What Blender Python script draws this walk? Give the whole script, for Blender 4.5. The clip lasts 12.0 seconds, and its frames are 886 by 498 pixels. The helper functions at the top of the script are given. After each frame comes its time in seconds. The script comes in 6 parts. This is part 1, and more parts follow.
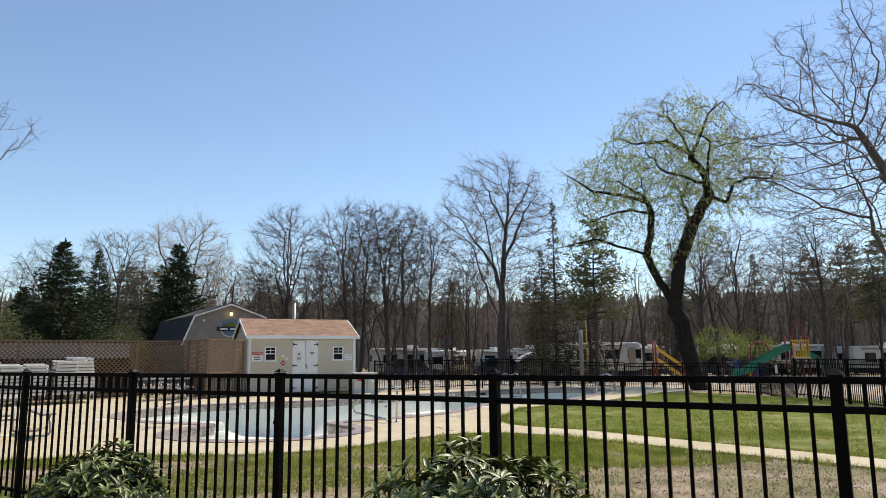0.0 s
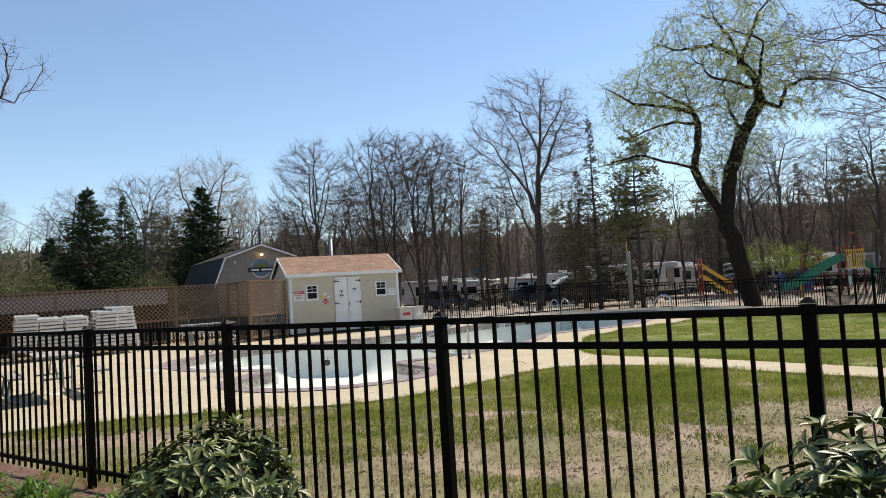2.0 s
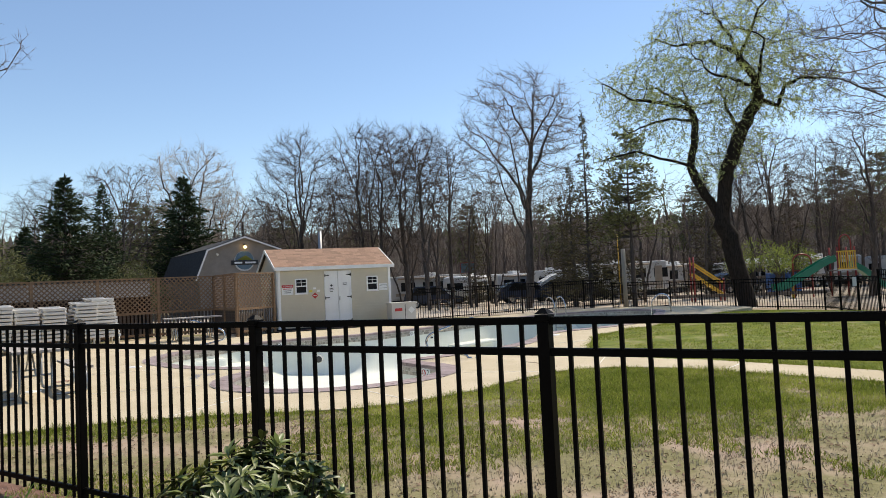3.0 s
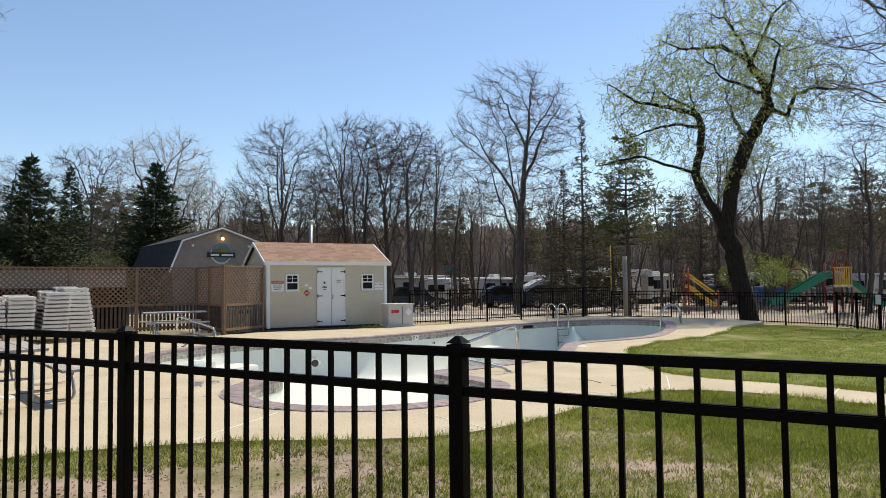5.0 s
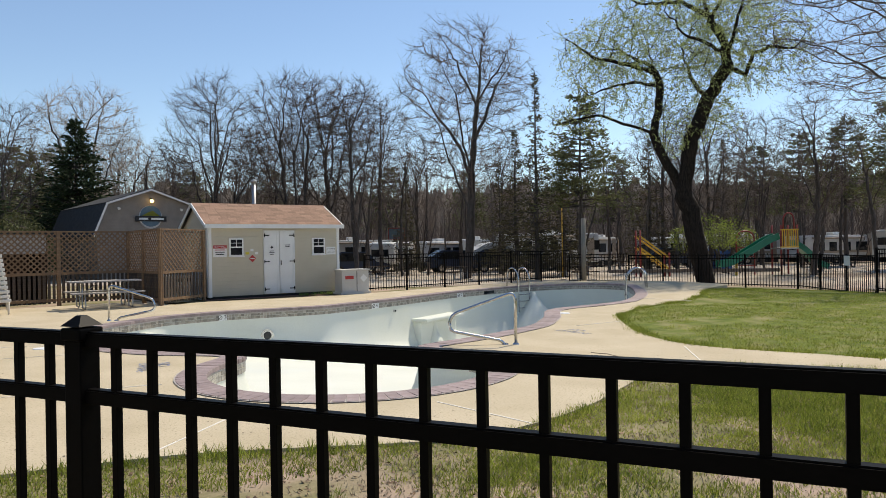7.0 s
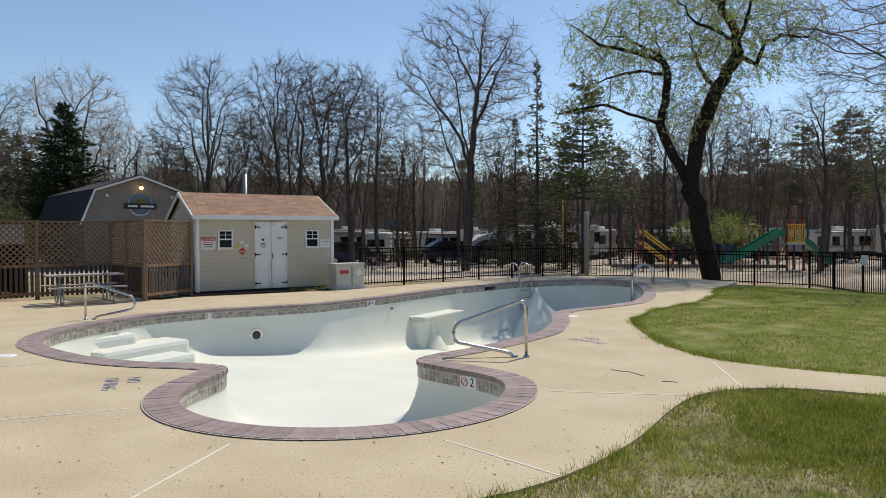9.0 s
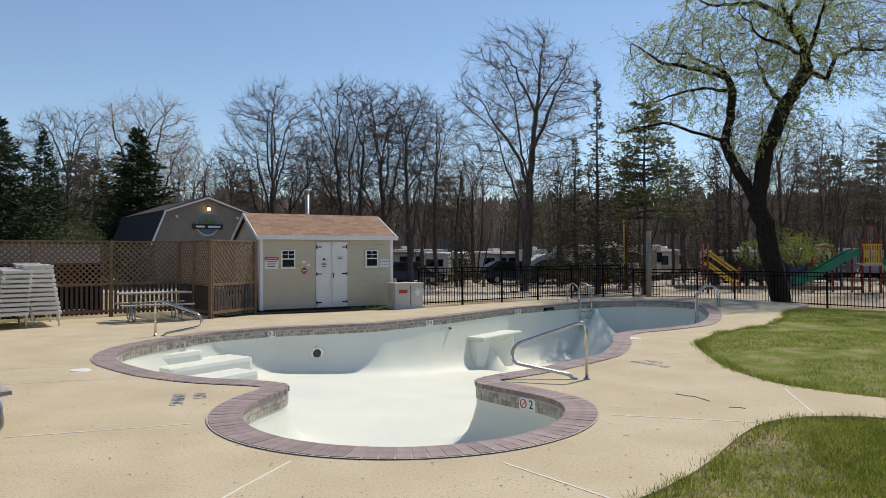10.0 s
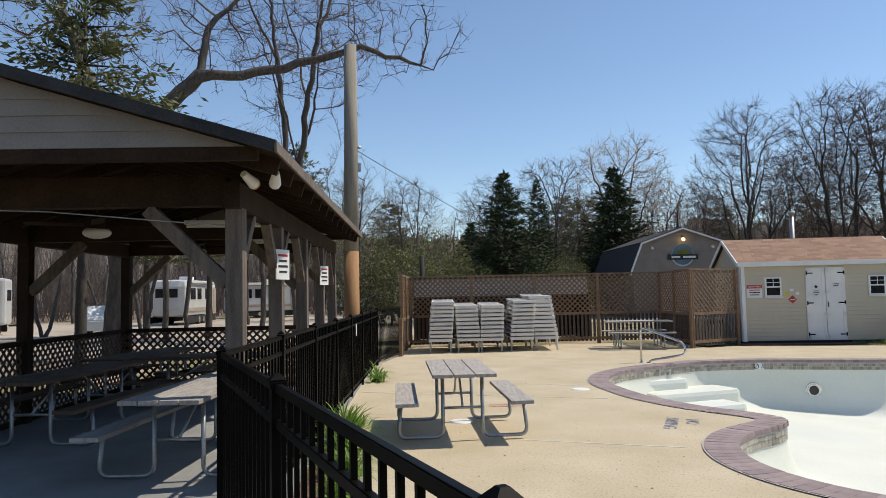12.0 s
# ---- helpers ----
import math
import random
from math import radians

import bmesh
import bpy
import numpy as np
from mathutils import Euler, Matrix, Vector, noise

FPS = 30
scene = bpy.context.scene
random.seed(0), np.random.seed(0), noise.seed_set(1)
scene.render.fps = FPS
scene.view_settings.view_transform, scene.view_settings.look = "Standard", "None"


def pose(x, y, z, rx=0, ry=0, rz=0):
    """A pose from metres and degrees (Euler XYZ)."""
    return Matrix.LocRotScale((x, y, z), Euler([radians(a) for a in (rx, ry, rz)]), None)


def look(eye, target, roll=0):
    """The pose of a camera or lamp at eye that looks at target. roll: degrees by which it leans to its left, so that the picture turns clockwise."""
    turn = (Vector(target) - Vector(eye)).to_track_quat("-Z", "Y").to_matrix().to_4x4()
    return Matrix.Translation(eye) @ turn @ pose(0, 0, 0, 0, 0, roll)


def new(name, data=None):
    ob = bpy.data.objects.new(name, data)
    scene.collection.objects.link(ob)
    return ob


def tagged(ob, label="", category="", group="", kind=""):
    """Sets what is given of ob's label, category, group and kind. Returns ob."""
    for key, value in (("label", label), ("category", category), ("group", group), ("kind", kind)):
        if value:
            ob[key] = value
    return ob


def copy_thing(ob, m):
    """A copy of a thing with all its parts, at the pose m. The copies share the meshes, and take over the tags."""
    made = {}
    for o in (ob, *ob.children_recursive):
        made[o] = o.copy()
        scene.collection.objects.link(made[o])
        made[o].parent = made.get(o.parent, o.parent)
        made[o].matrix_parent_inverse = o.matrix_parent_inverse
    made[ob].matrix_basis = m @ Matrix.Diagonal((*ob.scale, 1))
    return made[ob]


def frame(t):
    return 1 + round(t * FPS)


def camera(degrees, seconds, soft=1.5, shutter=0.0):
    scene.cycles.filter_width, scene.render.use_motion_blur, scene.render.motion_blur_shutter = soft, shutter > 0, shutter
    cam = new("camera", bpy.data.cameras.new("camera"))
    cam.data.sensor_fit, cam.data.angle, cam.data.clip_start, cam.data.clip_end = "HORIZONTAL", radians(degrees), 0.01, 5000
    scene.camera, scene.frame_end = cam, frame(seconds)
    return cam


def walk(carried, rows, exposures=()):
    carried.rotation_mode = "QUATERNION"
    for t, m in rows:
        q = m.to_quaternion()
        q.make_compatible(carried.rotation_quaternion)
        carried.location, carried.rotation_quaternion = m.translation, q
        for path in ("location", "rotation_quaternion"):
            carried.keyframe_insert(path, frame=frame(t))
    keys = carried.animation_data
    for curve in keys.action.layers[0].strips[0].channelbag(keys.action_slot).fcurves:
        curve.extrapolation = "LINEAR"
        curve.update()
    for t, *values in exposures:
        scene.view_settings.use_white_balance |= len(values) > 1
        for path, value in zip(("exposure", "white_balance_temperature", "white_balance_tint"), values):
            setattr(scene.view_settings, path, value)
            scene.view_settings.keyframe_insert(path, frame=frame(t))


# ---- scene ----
cam = camera(64.0, 12.0, soft=0.75)
PATH = [
    (0, (0.615, -1.181, 1.397), (0.534, 0.795, 1.7), -0.6),
    (0.5, (0.36, -0.853, 1.418), (0.244, 1.129, 1.656), -1.2),
    (1, (0.071, -0.495, 1.438), (-0.068, 1.492, 1.62), -2.3),
    (1.5, (-0.209, -0.175, 1.444), (-0.351, 1.815, 1.582), -3.2),
    (2, (-0.518, 0.219, 1.454), (-0.653, 2.211, 1.565), -3.6),
    (2.5, (-0.811, 0.617, 1.441), (-0.922, 2.611, 1.542), -3.7),
    (3, (-1.123, 1.007, 1.454), (-1.202, 3.003, 1.552), -2.8),
    (3.5, (-1.45, 1.383, 1.47), (-1.498, 3.38, 1.567), -1.8),
    (5.5, (-2.741, 2.981, 1.513), (-2.698, 4.978, 1.612), -0.7),
    (6, (-2.99, 3.415, 1.486), (-2.902, 5.412, 1.566), -0.9),
    (6.5, (-3.178, 3.831, 1.472), (-3.035, 5.825, 1.515), -1.0),
    (7, (-3.253, 4.21, 1.472), (-3.052, 6.2, 1.47), -1.0),
    (7.2, (-3.25, 4.333, 1.494), (-3.03, 6.321, 1.473), -0.5),
    (8.8, (-3.261, 5.203, 1.653), (-3.034, 7.19, 1.61), -0.3),
    (9, (-3.264, 5.242, 1.668), (-3.051, 7.231, 1.632), -0.4),
    (9.5, (-3.254, 5.26, 1.665), (-3.099, 7.254, 1.657), -0.2),
    (10, (-3.267, 5.236, 1.672), (-3.218, 7.235, 1.693), -0.3),
    (10.5, (-3.287, 5.187, 1.673), (-3.417, 7.183, 1.721), -0.7),
    (11, (-3.335, 5.151, 1.666), (-3.764, 7.103, 1.743), -1.3),
    (11.5, (-3.39, 5.102, 1.651), (-4.187, 6.933, 1.759), -1.7),
    (12, (-3.369, 5.024, 1.622), (-4.526, 6.65, 1.748), -1.2),
]
walk(cam, [(t, look(eye, target, roll)) for t, eye, target, roll in PATH],
     [(0.0, 0.42, 6900, 10), (2.5, 0.42, 6900, 10), (5.5, 0.38, 6900, 10), (6.5, 0.33, 6900, 10), (7.2, 0.25, 6950, 10), (8.8, 0.08, 6800, 10), (10.5, 0.04, 6750, 10), (11.2, 0.08, 6700, 10), (12.0, 0.20, 6650, 10)])

# ---- world, sun ----
SUN_AZ, SUN_EL = math.atan2(0.70, 0.72), radians(56)
world = bpy.data.worlds.new("sky")
scene.world = world
world.use_nodes = True
wn = world.node_tree
sky = wn.nodes.new("ShaderNodeTexSky")
sky.sky_type, sky.sun_disc = "NISHITA", False
sky.sun_elevation, sky.sun_rotation = SUN_EL, SUN_AZ
sky.air_density, sky.dust_density, sky.ozone_density = 1.0, 0.1, 3.2
wn.links.new(sky.outputs[0], wn.nodes["Background"].inputs[0])
wn.nodes["Background"].inputs[1].default_value = 0.126
sun_data = bpy.data.lights.new("sun", "SUN")
sun_data.energy, sun_data.angle, sun_data.color = 3.7, radians(0.55), (1.0, 0.93, 0.81)
sun = new("sun", sun_data)
sun_way = Vector((math.sin(SUN_AZ) * math.cos(SUN_EL), math.cos(SUN_AZ) * math.cos(SUN_EL), math.sin(SUN_EL)))
sun.matrix_world = look(sun_way * 60, (0, 0, 0))


# ---- materials ----
def material(name, low, high, rough=0.7, scale=6.0, metal=0.0, bump=0.0, fine=60.0, random_tint=0.0, stain=None,
             stain_at=(0.55, 0.7), stain_scale=1.2, stretch=(1, 1, 1), island=False, glow=0.0, transmit=0.0, gloss=0.5):
    """A surface that varies between two colours at two scales, with relief, stains and a tint by piece."""
    m = bpy.data.materials.new(name)
    m.use_nodes = True
    t = m.node_tree
    n, l = t.nodes, t.links
    bsdf = n["Principled BSDF"]
    bsdf.inputs["Roughness"].default_value, bsdf.inputs["Metallic"].default_value = rough, metal
    bsdf.inputs["Specular IOR Level"].default_value = gloss
    co = n.new("ShaderNodeTexCoord")
    mp = n.new("ShaderNodeMapping")
    mp.inputs["Scale"].default_value = stretch
    l.new(co.outputs["Object"], mp.inputs[0])
    big, small = n.new("ShaderNodeTexNoise"), n.new("ShaderNodeTexNoise")
    for node, s in ((big, scale), (small, fine)):
        node.inputs["Scale"].default_value, node.inputs["Detail"].default_value = s, 5
        l.new(mp.outputs[0], node.inputs["Vector"])
    mix = n.new("ShaderNodeMath")
    mix.operation = "MULTIPLY_ADD"
    mix.inputs[1].default_value = 0.45
    l.new(small.outputs[0], mix.inputs[0])
    half = n.new("ShaderNodeMath")
    half.operation = "MULTIPLY"
    half.inputs[1].default_value = 0.55
    l.new(big.outputs[0], half.inputs[0])
    l.new(half.outputs[0], mix.inputs[2])
    ramp = n.new("ShaderNodeValToRGB")
    ramp.color_ramp.elements[0].position, ramp.color_ramp.elements[1].position = 0.36, 0.64
    ramp.color_ramp.elements[0].color, ramp.color_ramp.elements[1].color = (*low, 1), (*high, 1)
    l.new(mix.outputs[0], ramp.inputs[0])
    out = ramp.outputs[0]
    if stain:
        blot = n.new("ShaderNodeTexNoise")
        blot.inputs["Scale"].default_value, blot.inputs["Detail"].default_value = stain_scale, 6
        l.new(co.outputs["Object"], blot.inputs["Vector"])
        edge = n.new("ShaderNodeMapRange")
        edge.inputs[1].default_value, edge.inputs[2].default_value = stain_at
        l.new(blot.outputs[0], edge.inputs[0])
        lay = n.new("ShaderNodeMix")
        lay.data_type = "RGBA"
        l.new(edge.outputs[0], lay.inputs[0])
        l.new(out, lay.inputs[6])
        lay.inputs[7].default_value = (*stain, 1)
        out = lay.outputs[2]
    if random_tint:
        info = n.new("ShaderNodeNewGeometry" if island else "ShaderNodeObjectInfo")
        hsv = n.new("ShaderNodeHueSaturation")
        span = n.new("ShaderNodeMapRange")
        span.inputs[3].default_value, span.inputs[4].default_value = 1 - random_tint, 1 + random_tint
        l.new(info.outputs["Random Per Island" if island else "Random"], span.inputs[0])
        l.new(span.outputs[0], hsv.inputs["Value"])
        l.new(out, hsv.inputs["Color"])
        out = hsv.outputs[0]
    l.new(out, bsdf.inputs["Base Color"])
    if bump:
        b = n.new("ShaderNodeBump")
        b.inputs["Strength"].default_value, b.inputs["Distance"].default_value = min(1, bump), 0.01
        l.new(mix.outputs[0], b.inputs["Height"])
        l.new(b.outputs[0], bsdf.inputs["Normal"])
    if glow:
        l.new(out, bsdf.inputs["Emission Color"])
        bsdf.inputs["Emission Strength"].default_value = glow
    if transmit:
        soft = n.new("ShaderNodeBsdfTranslucent")
        blend = n.new("ShaderNodeMixShader")
        blend.inputs[0].default_value = transmit
        l.new(out, soft.inputs[0])
        l.new(bsdf.outputs[0], blend.inputs[1])
        l.new(soft.outputs[0], blend.inputs[2])
        l.new(blend.outputs[0], n["Material Output"].inputs[0])
    return m


GRASS = material("lawn_soil", (0.155, 0.145, 0.065), (0.28, 0.245, 0.135), 0.95, 1.6, bump=1.0, fine=30, stain=(0.385, 0.29, 0.222), stain_at=(0.46, 0.62), stain_scale=0.8, gloss=0.1)
LAWN = material("green_lawn_soil", (0.085, 0.115, 0.022), (0.18, 0.205, 0.05), 0.95, 2.5, bump=1.0, fine=30, stain=(0.27, 0.24, 0.115), stain_at=(0.47, 0.68), stain_scale=1.5, gloss=0.1)
BLADE = material("grass_blades", (0.23, 0.27, 0.04), (0.42, 0.44, 0.10), 0.7, 1.2, random_tint=0.4, island=True, transmit=0.5, gloss=0.2)
DARK_BLADE = material("dark_grass_tufts", (0.12, 0.16, 0.02), (0.24, 0.28, 0.05), 0.7, 1.2, random_tint=0.4, island=True, transmit=0.45, gloss=0.2)
STRAW = material("dry_grass_blades", (0.33, 0.265, 0.18), (0.46, 0.38, 0.27), 0.8, 3, random_tint=0.3, island=True)
SAND = material("sandy_campground", (0.34, 0.28, 0.21), (0.5, 0.43, 0.35), 0.95, 0.35, bump=0.6, fine=20, stain=(0.17, 0.13, 0.09), stain_at=(0.5, 0.62), stain_scale=0.12)
LITTER = material("forest_floor", (0.13, 0.09, 0.06), (0.22, 0.16, 0.10), 0.95, 0.5, bump=0.8, fine=14)
CONCRETE = material("tan_concrete", (0.45, 0.375, 0.25), (0.58, 0.495, 0.355), 0.9, 1.1, bump=0.35, fine=150, stain=(0.34, 0.28, 0.19), stain_at=(0.53, 0.72), stain_scale=46, gloss=0.25)
PALE_CONCRETE = material("pale_concrete", (0.5, 0.48, 0.44), (0.62, 0.6, 0.56), 0.85, 1.5, bump=0.3, fine=90)
FLOOR_GREY = material("grey_concrete_floor", (0.20, 0.20, 0.195), (0.31, 0.31, 0.30), 0.8, 1.5, bump=0.2, fine=90, stain=(0.23, 0.23, 0.22), stain_at=(0.5, 0.75))
JOINT = material("joint_filler", (0.66, 0.62, 0.54), (0.76, 0.73, 0.66), 0.8, 8)
CRACK = material("dark_crack", (0.12, 0.09, 0.06), (0.2, 0.15, 0.1), 0.9, 20)
PLASTER = material("pool_plaster", (0.665, 0.675, 0.59), (0.74, 0.748, 0.665), 0.6, 0.8, bump=0.06, fine=30, stain=(0.62, 0.655, 0.63), stain_at=(0.5, 0.85), stain_scale=0.35, gloss=0.3)
DEEP_STAIN = material("damp_stain", (0.40, 0.47, 0.40), (0.62, 0.67, 0.60), 0.35, 3, fine=12)
BRICK = material("mauve_coping_brick", (0.235, 0.175, 0.168), (0.33, 0.258, 0.25), 0.75, 9, bump=0.3, fine=120, random_tint=0.16)
BRICK_JOINED = material("mauve_coping_row", (0.235, 0.175, 0.168), (0.33, 0.258, 0.25), 0.75, 9, bump=0.3, fine=120, random_tint=0.16, island=True)
MORTAR = material("coping_mortar", (0.36, 0.32, 0.29), (0.46, 0.42, 0.38), 0.9, 12)
TILE = material("waterline_tile", (0.25, 0.215, 0.17), (0.40, 0.365, 0.31), 0.3, 14, fine=50, random_tint=0.35, island=True)
BLACK_METAL = material("black_powder_coat", (0.003, 0.0027, 0.0024), (0.006, 0.005, 0.0045), 0.45, 6, fine=90, bump=0.02, gloss=0.05)
STEEL = material("stainless_steel", (0.5, 0.5, 0.5), (0.62, 0.62, 0.61), 0.22, 10, metal=1.0)
GALV = material("galvanised_pipe", (0.32, 0.32, 0.31), (0.45, 0.45, 0.44), 0.42, 10, metal=0.9)
SIDING = material("beige_vinyl_siding", (0.50, 0.46, 0.365), (0.56, 0.515, 0.41), 0.6, 2, bump=0.03, fine=60)
GREY_SIDING = material("grey_beige_siding", (0.22, 0.197, 0.175), (0.285, 0.256, 0.228), 0.7, 2, fine=50, gloss=0.3)
WHITE = material("white_paint", (0.74, 0.74, 0.72), (0.82, 0.82, 0.80), 0.45, 3, bump=0.03)
SHINGLE = material("brown_shingles", (0.22, 0.13, 0.085), (0.36, 0.225, 0.155), 0.95, 8, bump=0.6, fine=90, random_tint=0.2, island=True)
SHINGLE_ONE = material("brown_shingle", (0.22, 0.13, 0.085), (0.36, 0.225, 0.155), 0.95, 8, bump=0.6, fine=90, random_tint=0.2)
DARK_SHINGLE = material("charcoal_shingles", (0.02, 0.02, 0.021), (0.05, 0.05, 0.05), 0.95, 5, bump=0.5, fine=60)
GLASS = material("dark_window_glass", (0.01, 0.012, 0.014), (0.02, 0.022, 0.025), 0.06, 3)
LATTICE = material("cedar_lattice", (0.16, 0.095, 0.052), (0.28, 0.175, 0.098), 0.8, 4, bump=0.3, fine=60, stretch=(1, 1, 4))
PALE_BOARD = material("pale_fascia_board", (0.42, 0.40, 0.38), (0.52, 0.50, 0.47), 0.7, 3, fine=50, random_tint=0.1)
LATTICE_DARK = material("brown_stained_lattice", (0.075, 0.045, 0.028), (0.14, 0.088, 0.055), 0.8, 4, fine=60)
WEATHERED = material("weathered_boards", (0.045, 0.032, 0.024), (0.11, 0.082, 0.062), 0.85, 3, bump=0.5, fine=40, stretch=(1, 1, 6), random_tint=0.15)
TABLE_WOOD = material("grey_weathered_plank", (0.25, 0.225, 0.205), (0.44, 0.405, 0.375), 0.85, 4, bump=0.5, fine=50, stretch=(1, 8, 1), random_tint=0.12)
POST_WOOD = material("weathered_timber_post", (0.085, 0.066, 0.052), (0.20, 0.16, 0.13), 0.85, 3, bump=0.5, fine=40, stretch=(6, 6, 0.6))
# Dark wood, blackened further: the shade under the pavilion roof is in the colour.
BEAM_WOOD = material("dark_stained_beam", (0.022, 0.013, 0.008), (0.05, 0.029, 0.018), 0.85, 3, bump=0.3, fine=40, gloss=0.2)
CREOSOTE = material("utility_pole_wood", (0.20, 0.175, 0.14), (0.33, 0.295, 0.235), 0.9, 3, bump=0.5, fine=50, stretch=(5, 5, 0.4))
ORANGE_WOOD = material("orange_treated_wood", (0.26, 0.14, 0.065), (0.40, 0.22, 0.10), 0.85, 3, bump=0.4, fine=50, stretch=(5, 5, 0.4))
PLASTIC = material("white_resin_plastic", (0.62, 0.59, 0.54), (0.74, 0.71, 0.66), 0.45, 5, random_tint=0.06)
BARK = material("grey_brown_bark", (0.055, 0.047, 0.042), (0.13, 0.113, 0.102), 0.95, 5, bump=0.9, fine=25, stretch=(3, 3, 0.6), random_tint=0.2, gloss=0.1)
DARK_BARK = material("dark_willow_bark", (0.014, 0.011, 0.009), (0.042, 0.034, 0.028), 0.95, 6, bump=1.0, fine=25, stretch=(3, 3, 0.6), gloss=0.08)
TWIG = material("bare_twigs", (0.08, 0.064, 0.055), (0.15, 0.122, 0.106), 0.9, 3, random_tint=0.3, gloss=0.08)
BUD_TWIG = material("budding_twigs", (0.25, 0.20, 0.16), (0.36, 0.30, 0.24), 0.9, 3, random_tint=0.2)
DARK_TWIG = material("willow_twigs", (0.045, 0.038, 0.025), (0.10, 0.085, 0.055), 0.9, 3, gloss=0.08)
WILLOW_LEAF = material("young_willow_leaves", (0.34, 0.40, 0.12), (0.48, 0.54, 0.22), 0.6, 1.5, random_tint=0.25, island=True, transmit=0.5)
SHRUB_LEAF = material("spring_shrub_leaves", (0.15, 0.19, 0.03), (0.25, 0.30, 0.06), 0.6, 1.5, random_tint=0.3, island=True, transmit=0.4)
FIR = material("dark_fir_needles", (0.03, 0.046, 0.02), (0.065, 0.085, 0.037), 0.75, 1.5, random_tint=0.35, island=True, gloss=0.15)
PINE = material("olive_pine_needles", (0.085, 0.095, 0.034), (0.16, 0.165, 0.066), 0.75, 1.2, random_tint=0.35, island=True, transmit=0.25)
CEDAR = material("bronze_cedar_foliage", (0.06, 0.054, 0.026), (0.12, 0.105, 0.052), 0.8, 1.2, random_tint=0.35, island=True, gloss=0.15)
EVERGREEN = material("rhododendron_leaves", (0.065, 0.085, 0.018), (0.165, 0.185, 0.045), 0.42, 3, random_tint=0.4, island=True)
YOUNG_LEAF = material("pale_new_leaves", (0.15, 0.20, 0.06), (0.26, 0.31, 0.11), 0.4, 3, random_tint=0.3, island=True, transmit=0.3)
LILY = material("daylily_leaves", (0.10, 0.20, 0.02), (0.2, 0.32, 0.05), 0.5, 3, random_tint=0.25, island=True, transmit=0.3)
MULCH = material("red_brown_mulch", (0.10, 0.05, 0.035), (0.22, 0.115, 0.08), 0.95, 10, bump=1.0, fine=50)
GREEN_PLASTIC = material("green_slide_plastic", (0.01, 0.17, 0.10), (0.015, 0.22, 0.13), 0.35, 3)
YELLOW = material("yellow_plastic", (0.60, 0.36, 0.03), (0.70, 0.45, 0.05), 0.4, 3)
RED = material("red_painted_steel", (0.20, 0.022, 0.02), (0.28, 0.035, 0.03), 0.4, 3)
BLUE_PAINT = material("blue_stencil_paint", (0.12, 0.17, 0.30), (0.2, 0.25, 0.38), 0.8, 25, stain=(0.45, 0.39, 0.3), stain_at=(0.5, 0.6), stain_scale=30)
RED_STENCIL = material("faded_red_stencil", (0.42, 0.2, 0.13), (0.5, 0.28, 0.2), 0.8, 25, stain=(0.5, 0.42, 0.32), stain_at=(0.5, 0.6), stain_scale=30)
INK = material("black_ink", (0.015, 0.015, 0.015), (0.025, 0.025, 0.025), 0.6, 5)
SIGN_RED = material("sign_red", (0.42, 0.03, 0.025), (0.5, 0.04, 0.035), 0.5, 5)
SIGN_WHITE = material("sign_white", (0.72, 0.72, 0.7), (0.8, 0.8, 0.78), 0.45, 5)
SIGN_YELLOW = material("sign_yellow", (0.6, 0.5, 0.04), (0.7, 0.58, 0.06), 0.45, 5)
SIGN_BLUE = material("sign_sky_blue", (0.07, 0.13, 0.18), (0.11, 0.18, 0.23), 0.5, 5)
LAMP = material("lit_lamp", (1.0, 0.62, 0.18), (1.0, 0.68, 0.22), 0.5, 3, glow=6.0)
LAMP_WHITE = material("unlit_lamp_glass", (0.66, 0.66, 0.62), (0.75, 0.75, 0.71), 0.35, 3)
AMBER = material("amber_lens", (0.55, 0.27, 0.05), (0.65, 0.35, 0.08), 0.35, 3)
RV_WHITE = material("rv_gelcoat", (0.54, 0.54, 0.52), (0.66, 0.66, 0.64), 0.35, 1.5, random_tint=0.2)
RV_TAN = material("rv_tan_stripe", (0.30, 0.25, 0.19), (0.4, 0.33, 0.26), 0.4, 2)
RUBBER = material("black_rubber", (0.012, 0.012, 0.012), (0.02, 0.02, 0.02), 0.8, 8)
CAR_PAINT = material("dark_car_paint", (0.02, 0.03, 0.05), (0.03, 0.04, 0.07), 0.2, 2, random_tint=0.5)
TARP = material("grey_tarp", (0.42, 0.43, 0.44), (0.56, 0.57, 0.58), 0.6, 2, bump=0.5, fine=8)
BLUE_PLASTIC = material("blue_tarp", (0.03, 0.10, 0.30), (0.05, 0.15, 0.40), 0.5, 2)


# ---- builders ----
def box(bm, c, s, rz=0.0, rx=0.0, ry=0.0, bevel=0.0):
    """A block centred at c with sizes s, turned by degrees, added to bm."""
    m = pose(*c, rx, ry, rz) @ Matrix.Diagonal((*s, 1))
    made = bmesh.ops.create_cube(bm, size=1, matrix=m)
    if bevel:
        edges = {e for v in made["verts"] for e in v.link_edges}
        bmesh.ops.bevel(bm, geom=list(edges), offset=bevel, segments=2, affect="EDGES", profile=0.6)
    return bm


def beam(bm, a, b, w, h):
    """A bar of width w and height h from a to b."""
    a, b = Vector(a), Vector(b)
    d = b - a
    q = d.to_track_quat("X", "Z").to_matrix().to_4x4()
    bmesh.ops.create_cube(bm, size=1, matrix=Matrix.Translation((a + b) / 2) @ q @ Matrix.Diagonal((d.length, w, h, 1)))
    return bm


